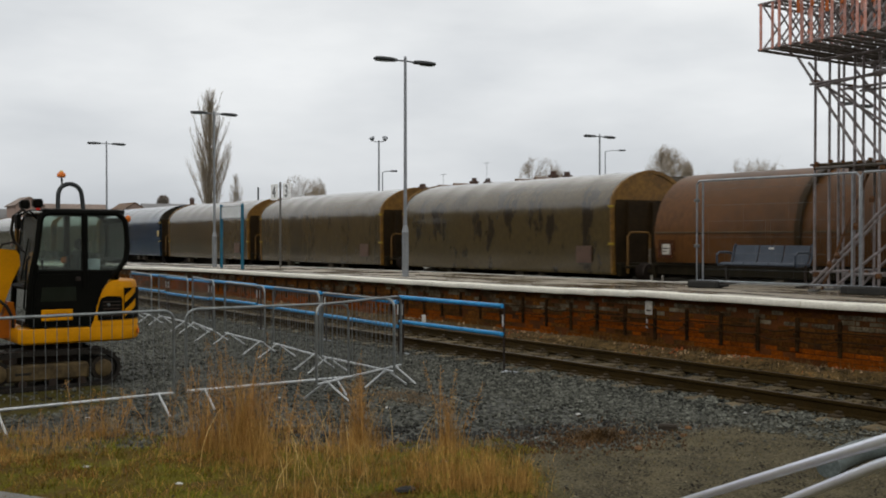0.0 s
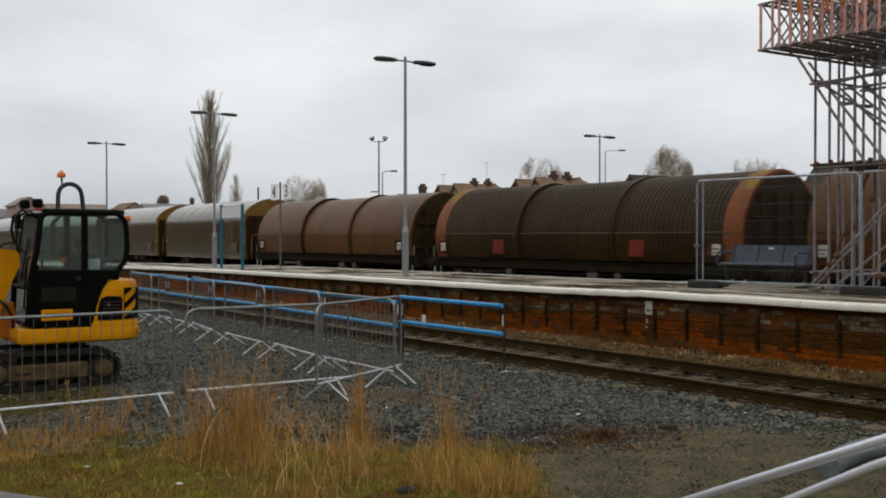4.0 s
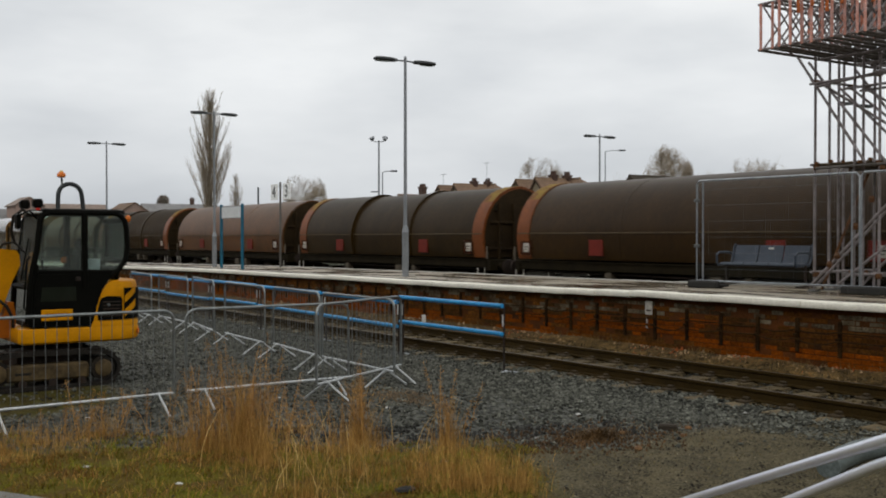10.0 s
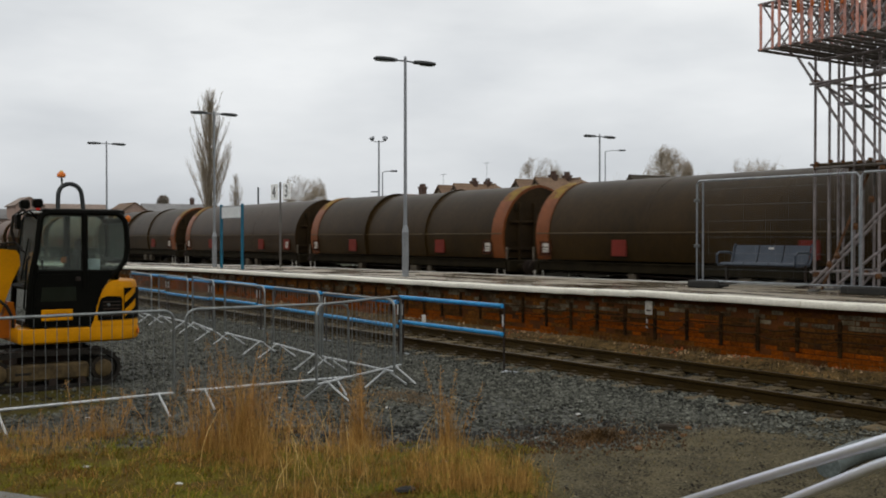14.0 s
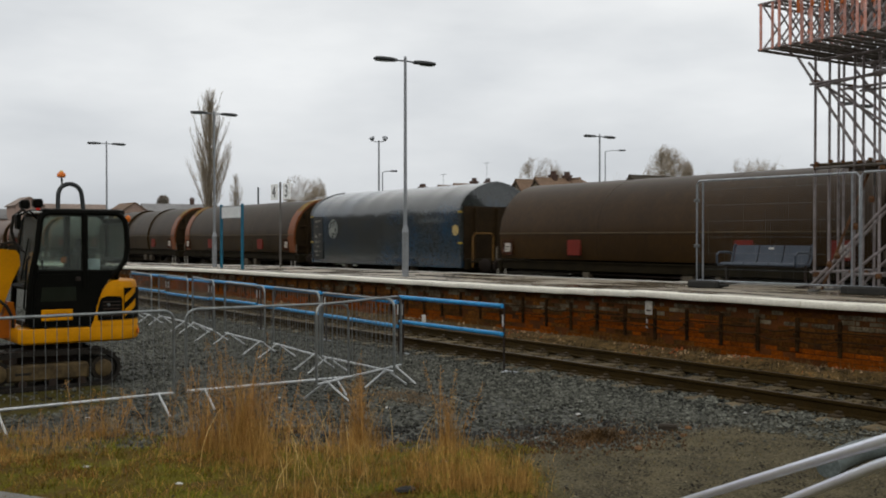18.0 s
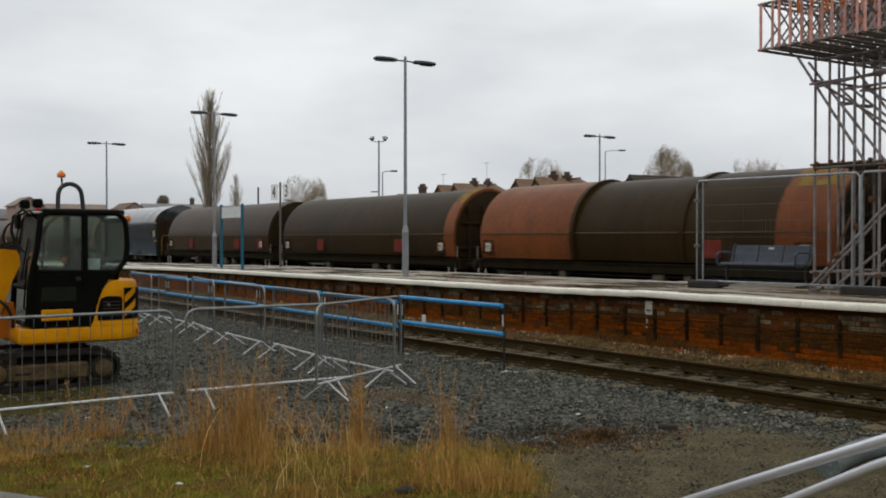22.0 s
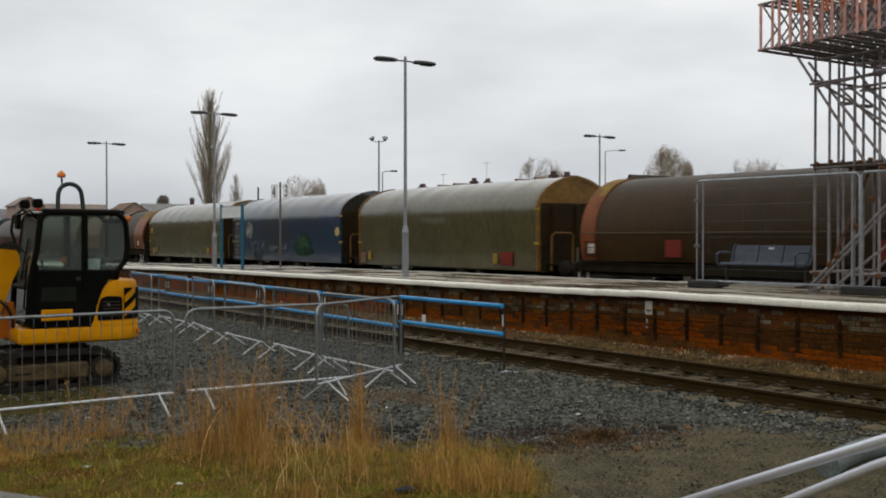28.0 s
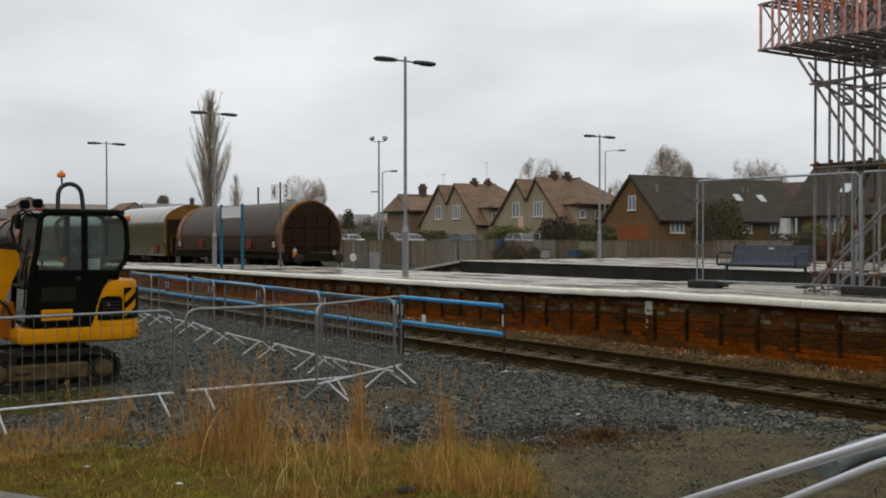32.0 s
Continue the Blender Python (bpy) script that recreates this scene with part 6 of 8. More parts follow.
def bare_tree(name, label, at, height, radius, seed, start=0.3, counts=(8, 8, 12), thin=0.008):
    """A winter tree: trunk, limbs and a rounded crown of fine twigs."""
    r = random.Random(seed)
    root = thing(name, label, "tree", at)
    trunk_h = height * 0.62
    pts = [Vector((0.12 * r.uniform(-1, 1) * i * 0.4, 0.12 * r.uniform(-1, 1) * i * 0.4, trunk_h * i / 6)) for i in range(7)]
    part("trunk", Geo().path(pts, [height * 0.020 * (1 - 0.13 * i) for i in range(7)], 8), bark, root)
    gl, gt = Geo(), Geo()
    mid, half = height * (start + 1) / 2, height * (1 - start) / 2

    def inside(p):
        return (p.x * p.x + p.y * p.y) / radius ** 2 + ((p.z - mid) / half) ** 2

    def grow(p, d, length, rr, level):
        q = [p]
        for k in range(3):
            d = (d + Vector((r.gauss(0, 0.16), r.gauss(0, 0.16), r.gauss(0.05, 0.13)))).normalized()
            e = q[-1] + d * length / 3
            if inside(e) > 1.0 + 0.25 * r.random():
                break
            q.append(e)
        n = len(q)
        if n < 2:
            return
        (gl if level < 2 else gt).path(q, [rr * (1 - 0.65 * i / (n - 1)) for i in range(n)], 5 if level < 2 else 3, caps=False)
        if level >= 3:
            return
        for _ in range(counts[level]):
            t = r.uniform(0.25, 1.0) * (n - 1)
            i = min(n - 2, int(t))
            s = q[i].lerp(q[i + 1], t - i)
            side = Vector((r.gauss(0, 1), r.gauss(0, 1), r.gauss(0.25, 0.7))).normalized()
            grow(s, (d * 0.8 + side * 0.75).normalized(), length * r.uniform(0.45, 0.7), max(rr * 0.45, thin), level + 1)

    for i in range(12):
        z = trunk_h * (0.42 + 0.58 * (i + 0.5) / 12)
        a, up = i * 2.4 + r.uniform(-0.4, 0.4), r.uniform(0.35, 1.1)
        base = pts[min(5, int(z / trunk_h * 6))].copy()
        base.z = z
        grow(base, Vector((math.cos(a), math.sin(a), up)).normalized(), height * 0.36 * r.uniform(0.8, 1.15), height * 0.0042, 0)
    part("branchwork", gl.mesh("branchwork", bark, 60), None, root, kind="stuff")
    part("crown", gt.mesh("crown", twig_mat, 0), None, root)


def poplar(name, label, at, height, radius, seed, limbs, twigs):
    """A narrow winter poplar: a full-height trunk with steep limbs, widest low down."""
    r = random.Random(seed)
    root = thing(name, label, "tree", at)
    part("trunk", Geo().path([(0.05 * math.sin(i), 0, height * i / 10) for i in range(11)], [height * 0.021 * (1 - i / 10.5) ** 1.5 + 0.012 for i in range(11)], 8), bark, root)
    gl, gt = Geo(), Geo()
    for i in range(limbs):
        f = 0.16 + 0.76 * ((i + r.random()) / limbs) ** 1.15
        reach = radius * (0.55 + 1.5 * f if f < 0.3 else 1.0) * (1.0 - max(0.0, f - 0.3) / 0.75) ** 0.9 * r.uniform(0.25, 1.05)
        a = i * 2.4 + r.uniform(-0.3, 0.3)
        length = height * min((0.16 + 0.20 * (1 - f)) * r.uniform(0.8, 1.2), (1.0 - f) * r.uniform(0.45, 0.92))
        q = []
        for k in range(6):
            t = k / 5
            out = reach * t ** 0.85
            q.append(Vector((math.cos(a) * out + r.gauss(0, 0.05), math.sin(a) * out + r.gauss(0, 0.05), min(height * (0.99 + 0.01 * r.random()), height * f + length * t ** 1.1))))
        gl.path(q, [height * 0.0026 * (1 - 0.8 * k / 5) for k in range(6)], 5, caps=False)
        for _ in range(int(twigs * (1.15 - 0.85 * f))):
            t = r.uniform(0.15, 1.0) * 5
            k = min(4, int(t))
            s = q[k].lerp(q[k + 1], t - k)
            d = Vector((r.gauss(0, 0.36) + math.cos(a) * 0.26, r.gauss(0, 0.36) + math.sin(a) * 0.26, 1.0)).normalized()
            tl = height * r.uniform(0.02, 0.085) * (1.05 - 0.8 * f)
            e = s + d * tl * 0.5
            e2 = e + (d + Vector((r.gauss(0, 0.15), r.gauss(0, 0.15), 0.2))).normalized() * tl * 0.5
            gt.path([s, e, e2], [0.010, 0.008, 0.004], 3, caps=False)
    part("branchwork", gl.mesh("branchwork", bark, 60), None, root, kind="stuff")
    part("crown", gt.mesh("crown", twig_mat, 0), None, root)


poplar("poplar_tree", "tall narrow bare poplar with upright branches", (-123.9, 48.7, GROUND), 20.8, 3.3, 4, 130, 80)
poplar("young_poplar_tree", "small bare poplar beside a tall one", (-122.4, 51.5, GROUND), 10.2, 1.2, 5, 60, 60)
bare_tree("bare_tree", "bare spreading winter tree with fine twigs", (-144.4, 72.0, GROUND), 12.9, 3.3, 6, thin=0.007)
bare_tree("bare_tree", "bare rounded winter tree behind chimneys", (-116.4, 95.6, GROUND), 13.9, 3.6, 8)
bare_tree("ivy_tree", "ivy-grown winter tree behind roofs", (-92.1, 95.9, GROUND), 13.5, 3.2, 9, counts=(8, 9, 13), thin=0.010)
bare_tree("bare_tree", "small bare winter tree behind roofs", (-96.3, 107.6, GROUND), 11.8, 2.6, 10)
bare_tree("bare_tree", "bare rounded winter tree behind dark roofs", (-92.8, 112.7, GROUND), 13.8, 3.4, 11, counts=(7, 7, 9))
bare_tree("bare_tree", "narrow bare winter tree behind dark roofs", (-90.4, 115.0, GROUND), 13.4, 1.3, 12)
bare_tree("bare_tree", "slender bare tree beside a street lamp", (-103.0, 97.7, GROUND), 12.6, 1.3, 13)


def street_lamp(at, rz, h, label, arm=1.3):
    root = thing("street_lamp", label, "street lamp", at, rz)
    part("column", Geo().path([(0, 0, 0), (0, 0, h * 0.5), (0, 0, h)], [0.09, 0.07, 0.05], 10), lamp_grey, root)
    part("arm", Geo().path([(0, 0, h - 0.02), (arm * 0.5, 0, h + 0.08), (arm, 0, h + 0.1)], 0.035, 8), lamp_grey, root)
    part("lantern", Geo().box(arm, arm + 0.65, -0.13, 0.13, h + 0.03, h + 0.17, 0.05), lamp_dark, root)


street_lamp((-81.8, 48.6, GROUND), 56, 8.1, "grey street lamp with one arm", 0.7)
street_lamp((-74.2, 68.8, GROUND), 56, 10.4, "tall grey street lamp with one arm")
fl = thing("floodlight_mast", "slim mast with two round floodlights", "floodlight", (-77.7, 45.8, GROUND))
part("mast", Geo().path([(0, 0, 0), (0, 0, 10.5)], [0.11, 0.07], 10), lamp_grey, fl)
part("crossbar", Geo().path([(-0.3, -0.35, 10.4), (0.3, 0.35, 10.4)], 0.035, 8), lamp_grey, fl)
for s in (-1, 1):
    part("floodlight", Geo().path([(s * 0.32, s * 0.4, 10.5), (s * 0.38 + 0.1, s * 0.45 - 0.1, 10.75)], [0.12, 0.26], 12), lamp_grey, fl)
part("side_arm", Geo().path([(0, 0, 6.1), (-0.5, -0.5, 6.1)], 0.05, 8), lamp_dark, fl)
mast = thing("slim_pole", "slim dark pole among distant roofs", "pole", (-143.0, 63.69, GROUND))
part("pole", Geo().path([(0, 0, 0), (0, 0, 9.6)], 0.14, 8), lamp_dark, mast)


def far_house(x, y, w, d, eave, ridge, rz, wall, tiles, label, chim=True):
    root = thing("distant_house", label, "house", (x, y, GROUND), rz, group="distant houses")
    part("wall", Geo().prism([(-d / 2, 0), (d / 2, 0), (d / 2, eave), (0, ridge), (-d / 2, eave)], "x", -w / 2, w / 2), wall, root)
    for s in (-1, 1):
        part("roof", slope_roof(Geo(), (-w / 2 - 0.3, s * (d / 2 + 0.4), eave - 0.35), (w / 2 + 0.3, s * (d / 2 + 0.4), eave - 0.35), (w / 2 + 0.3, 0, ridge), (-w / 2 - 0.3, 0, ridge)), tiles, root)
    for k in range(3):
        for z in (1.6, 4.2):
            if z + 0.8 < eave:
                window_on(root, -w / 2 + w * (k + 0.5) / 3, z, 1.2, 1.2, -d / 2)
    if chim:
        chimney(root, w * 0.3, 0, ridge - 0.8, ridge + 1.3)


# far walls and roofs are paled in base colour to carry distance haze
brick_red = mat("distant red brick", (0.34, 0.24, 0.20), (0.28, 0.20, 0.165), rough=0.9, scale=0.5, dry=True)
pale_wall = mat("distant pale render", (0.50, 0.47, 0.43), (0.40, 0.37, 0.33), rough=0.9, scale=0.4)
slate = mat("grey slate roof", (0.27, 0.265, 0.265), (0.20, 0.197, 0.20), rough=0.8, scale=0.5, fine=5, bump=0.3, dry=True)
tile_hazed = mat("haze paled brown roof tiles", (0.29, 0.225, 0.19), (0.23, 0.18, 0.15), rough=0.85, scale=0.5, fine=5, bump=0.3, dry=True)
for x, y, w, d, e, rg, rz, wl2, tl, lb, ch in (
        (-240, 52.0, 9, 5.6, 9.3, 10.9, 0, brick_red, tile_hazed, "distant red brick house with a gable", False),
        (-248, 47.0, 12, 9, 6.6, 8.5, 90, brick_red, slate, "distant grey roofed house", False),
        (-240, 62.5, 13, 9, 7.6, 9.6, 90, brick_red, tile_hazed, "distant brick house with a long faded roof", False),
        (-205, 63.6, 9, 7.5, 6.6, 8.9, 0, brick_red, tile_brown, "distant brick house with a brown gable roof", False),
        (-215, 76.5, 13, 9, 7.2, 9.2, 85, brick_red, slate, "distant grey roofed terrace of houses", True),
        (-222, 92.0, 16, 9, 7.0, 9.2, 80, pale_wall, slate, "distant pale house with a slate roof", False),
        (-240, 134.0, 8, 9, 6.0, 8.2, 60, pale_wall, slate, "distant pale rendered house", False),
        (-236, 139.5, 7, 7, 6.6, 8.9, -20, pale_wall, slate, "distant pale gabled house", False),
        (-225, 138.0, 9, 7, 5.4, 7.6, 60, pale_wall, tile_hazed, "distant pale house among hedges", True),
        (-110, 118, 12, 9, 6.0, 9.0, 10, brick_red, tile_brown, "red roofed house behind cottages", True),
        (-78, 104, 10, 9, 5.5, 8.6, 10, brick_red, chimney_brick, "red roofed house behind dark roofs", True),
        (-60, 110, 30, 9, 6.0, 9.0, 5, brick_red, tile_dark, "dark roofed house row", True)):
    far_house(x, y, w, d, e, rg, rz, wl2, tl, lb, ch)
# haze is put into the thicket's grey brown too
far_twigs = mat("distant bare thicket", (0.235, 0.20, 0.17), (0.16, 0.135, 0.115), rough=0.95, island=0.4, scale=0.4, dry=True)
for px, py, sx, sz, sd in ((-228, 124.0, 4, 7.4, 61), (-229, 127.5, 5, 6.6, 62), (-228, 131.0, 4, 7.6, 63), (-227, 134.5, 5, 7.0, 64), (-151, 82.5, 3, 3.6, 65), (-149, 86.0, 3, 4.2, 66), (-148, 89.2, 3, 5.2, 67)):
    leaf_mass("thicket", "distant bare brown thicket among houses", "thicket", (px, py, GROUND), (sx, 2.5, sz), far_twigs, 2600, 0.22, sd)
leaf_mass("thicket", "round bare treetop above distant roofs", "thicket", (-230, 79.4, 8.6), (2.2, 1.2, 3.0), far_twigs, 1500, 0.22, 68)
leaf_mass("conifer", "distant dark evergreen among pale houses", "tree", (-205, 113.0, GROUND), (1.3, 1.3, 8.6), hedge_mat, 1500, 0.3, 51)
leaf_mass("hedge", "long dark hedge along a distant road", "hedge", (-150, 86.0, GROUND), (7.0, 1.2, 3.0), hedge_mat, 4200, 0.2, 52)

# distant wooded skyline, with haze mixed into its grey base colour
hill = mat("hazy distant trees", (0.11, 0.115, 0.115), (0.075, 0.078, 0.075), rough=1.0, scale=0.02, fine=0.3, bump=0)
g = Geo()
r2 = random.Random(11)
rings = []
for i in range(121):
    a = radians(75 + i * 1.6)
    d = 620
    h = 9 + 6 * noise.noise(Vector((i * 0.21, 0, 0))) + 3 * r2.random()
    rings.append([(d * math.cos(a), d * math.sin(a), -2), (d * math.cos(a), d * math.sin(a), h), ((d + 60) * math.cos(a), (d + 60) * math.sin(a), h * 0.7), ((d + 60) * math.cos(a), (d + 60) * math.sin(a), -2)])
g.rings(rings)
solid("backdrop", g, hill, "hazy distant treeline on the horizon", "treeline", kind="structure", smooth=0)


# ---- small things at the far platform's end and in the gardens ----
def cabinet(name, label, at, w, d, h, material):
    root = thing(name, label, "cabinet", at)
    part("housing", Geo().box(-w / 2, w / 2, -d / 2, d / 2, 0, h, 0.02), material, root)
    part("lid", Geo().box(-w / 2 - 0.03, w / 2 + 0.03, -d / 2 - 0.03, d / 2 + 0.03, h, h + 0.05, 0.015), material, root)
    part("door", Geo().box(-w / 2 + 0.05, w / 2 - 0.05, -d / 2 - 0.015, -d / 2, 0.08, h - 0.08, 0.006), material, root)


cab_grey = mat("pale grey cabinet paint", (0.40, 0.40, 0.40), rough=0.5, scale=3)
cabinet("relay_cabinet", "pale grey trackside relay cabinet", (-49.0, 28.6, GROUND), 0.45, 0.4, 1.3, cab_grey)
cabinet("storage_box", "small blue box on the far platform", (-49.75, 37.7, 0.2), 0.40, 0.3, 1.62, mat("dull blue box", (0.05, 0.09, 0.18), rough=0.5))
cabinet("grit_bin", "pale grey box on the far platform", (-44.1, 36.5, 0.82), 0.46, 0.3, 0.36, cab_grey)
cabinet("storage_box", "blue plastic tub by the timber fence", (-41.8, 36.6, 0.93), 0.62, 0.4, 0.32, MATS["dull blue box"])
ds = thing("disc_sign", "white round sign on a slim post", "sign", (-50.6, 28.2, GROUND))
part("post", Geo().path([(0, 0, 0), (0, 0, 1.9)], 0.03, 8), lamp_grey, ds)
part("disc", Geo().path([(0.02, -0.03, 1.05), (0.03, -0.05, 1.05)], 0.22, 20), white_paint, ds)
ag = thing("garden_board", "orange and white board on a post", "sign", (-76.6, 60.5, GROUND))
part("post", Geo().box(-0.06, 0.06, -0.05, 0.05, 0, 4.2, 0.01), frame_white, ag)
part("board", Geo().box(-0.4, 0.4, -0.08, -0.04, 2.9, 4.1, 0.02), mat("faded orange board", (0.55, 0.24, 0.14), (0.60, 0.50, 0.42), rough=0.6, scale=1.2), ag)


def aerial(at, h):
    root = thing("tv_aerial", "thin television aerial above a roof", "aerial", at)
    part("mast", Geo().path([(0, 0, 0), (0, 0, h)], 0.025, 6), lamp_grey, root)
    part("boom", Geo().path([(-0.5, 0, h - 0.1), (0.5, 0, h - 0.1)], 0.015, 5), lamp_grey, root)
    for k in range(5):
        part("element", Geo().path([(-0.4 + k * 0.2, -0.25, h - 0.1), (-0.4 + k * 0.2, 0.25, h - 0.1)], 0.010, 4), lamp_grey, root)


aerial((-95.15, 70.2, 7.5), 3.0)
aerial((-106.0, 71.6, 7.2), 2.6)
# ---- the freight train ----
hood_brown = mat("dirty brown hood paint", (0.054, 0.0265, 0.0058), (0.030, 0.0150, 0.0034), spec=0.15, rough=0.44, scale=0.8, fine=14, bump=0.08, stretch=(1.2, 1, 0.35), lo=0.3, hi=0.7, vary=0.12)
hood_dark = mat("sooty dark brown hood paint", (0.047, 0.0255, 0.0060), (0.026, 0.0148, 0.0036), spec=0.11, rough=0.46, scale=0.8, fine=14, bump=0.08, stretch=(1.2, 1, 0.35), vary=0.10)
hood_red = mat("faded maroon hood paint", (0.155, 0.059, 0.012), (0.090, 0.038, 0.008), spec=0.20, rough=0.44, scale=0.8, fine=14, bump=0.08, stretch=(1.2, 1, 0.35))
band_rust = mat("faded red oxide band", (0.270, 0.080, 0.021), (0.170, 0.053, 0.015), spec=0.16, rough=0.44, scale=1.2, fine=16, bump=0.08, stretch=(1.2, 1, 0.4))
panel_red = mat("faded red plate", (0.26, 0.035, 0.022), (0.17, 0.026, 0.018), spec=0.15, rough=0.6, scale=3)
faint_red = worn_paint("rubbed red paint", (0.13, 0.034, 0.014), (0.06, 0.024, 0.009), 0.45, 3.0, 0.3)
plate_white = mat("grubby white data plate", (0.55, 0.52, 0.47), (0.40, 0.37, 0.32), rough=0.5, scale=5)
frame_dirt = mat("brake dust underframe", (0.030, 0.022, 0.010), (0.016, 0.012, 0.006), spec=0.08, rough=0.85, scale=2, fine=20, bump=0.2)
end_brown = mat("dark wagon end", (0.044, 0.026, 0.009), (0.022, 0.013, 0.005), spec=0.12, rough=0.75, scale=1.5, fine=16, bump=0.15)
tarp_dirt = mat("grimy grey brown tarpaulin", (0.096, 0.064, 0.020), (0.056, 0.038, 0.012), rough=0.62, scale=0.5, fine=8, bump=0.08, depth=0.03, stretch=(1.6, 1, 0.3), lo=0.32, hi=0.6, spec=0.08, coat=1.0)
tarp_stain = mat("stained grey brown tarpaulin", (0.092, 0.063, 0.020), (0.026, 0.016, 0.005), rough=0.62, scale=0.70, fine=8, bump=0.08, depth=0.03, stretch=(1.9, 1, 0.8), lo=0.40, hi=0.47, spec=0.08, coat=1.0)
tarp_olive = mat("olive grey tarpaulin", (0.104, 0.089, 0.031), (0.070, 0.060, 0.022), rough=0.62, scale=0.5, fine=8, bump=0.08, depth=0.03, stretch=(1.2, 1, 0.4), spec=0.08, coat=1.0)
tarp_blue = mat("blue tarpaulin", (0.006, 0.035, 0.078), (0.028, 0.030, 0.024), rough=0.62, scale=0.42, fine=8, bump=0.08, depth=0.03, stretch=(1.0, 1, 1.0), lo=0.36, hi=0.52, spec=0.08, coat=1.0)
tarp_slate = mat("grimy slate blue tarpaulin", (0.006, 0.042, 0.088), (0.034, 0.040, 0.038), rough=0.62, scale=0.40, fine=8, bump=0.08, depth=0.03, lo=0.44, hi=0.66, spec=0.08, coat=1.0)
arch_ochre = mat("ochre end arch", (0.27, 0.135, 0.020), (0.15, 0.072, 0.013), rough=0.6, scale=1.5, fine=12)
clamp_yellow = mat("yellow clamp", (0.44, 0.30, 0.02), rough=0.5, scale=6)
emblem_pale = worn_paint("pale round emblem", (0.32, 0.33, 0.30), (0.15, 0.17, 0.17), 0.60, 4.5)
emblem_gold = mat("yellow round emblem", (0.50, 0.36, 0.12), (0.35, 0.26, 0.12), rough=0.4, scale=4)
spray_green = worn_paint("green spray paint", (0.030, 0.085, 0.026), (0.014, 0.05, 0.04), 0.55, 1.6, 0.3)
spray_grey = worn_paint("grey white spray paint", (0.150, 0.165, 0.170), (0.040, 0.060, 0.085), 0.50, 2.2, 0.2)
lamp_red = mat("tail lamp red", (0.70, 0.06, 0.02), rough=0.4, bump=0, glow=0.35)

waist_mat = mat("pale dusty waist rail", (0.15, 0.108, 0.055), (0.09, 0.062, 0.032), rough=0.7, scale=3)
HOOD = [(1.22, 1.32), (1.28, 1.62), (1.31, 1.92), (1.29, 2.18), (1.22, 2.48), (1.10, 2.76), (0.93, 3.00), (0.70, 3.22), (0.44, 3.37), (0.20, 3.45)]
TARP = [(1.28, 0.97), (1.30, 1.6), (1.31, 2.3), (1.315, 2.80), (1.29, 2.93), (1.18, 3.12), (0.98, 3.32), (0.70, 3.48), (0.44, 3.59), (0.20, 3.65)]
MESHES = {}
WIDE, LINE_Y = 1.07, 19.99  # the wagons' breadth and the line they run on


def ring_at(prof, x, off, top, low=1.0):
    """The arched outline at one place along the wagon, pushed out by off."""
    out = []
    half = [(y + off * min(1, 0.3 + y) * (low if z < 2.6 else 1.0 if low == 1.0 else min(1.0, max(low, (z - 2.75) / 0.4))), z + off * max(0, (z - 1.9) / 1.5)) for y, z in prof]
    for y, z in half:
        out.append((x, -y, z))
    out.append((x, 0, top + off))
    for y, z in half[::-1]:
        out.append((x, y, z))
    return out


def shell(prof, top, x0, x1, off, step, wave, low=1.0):
    n = max(2, int((x1 - x0) / step))
    return Geo().rings([ring_at(prof, x0 + (x1 - x0) * i / n, off + wave(i, n), top, low) for i in range(n + 1)])


def once(key, make):
    if key not in MESHES:
        MESHES[key] = make()
        MESHES[key].transform(Matrix.Diagonal((1, WIDE, 1, 1)))
    return MESHES[key]


def put(name, me, parent, at=(0, 0, 0), label="", rz=0):
    ob = new(name, me)
    ob.parent = parent
    ob.matrix_basis = pose(at[0], at[1] * WIDE, at[2], rz=rz)
    return tagged(ob, label)


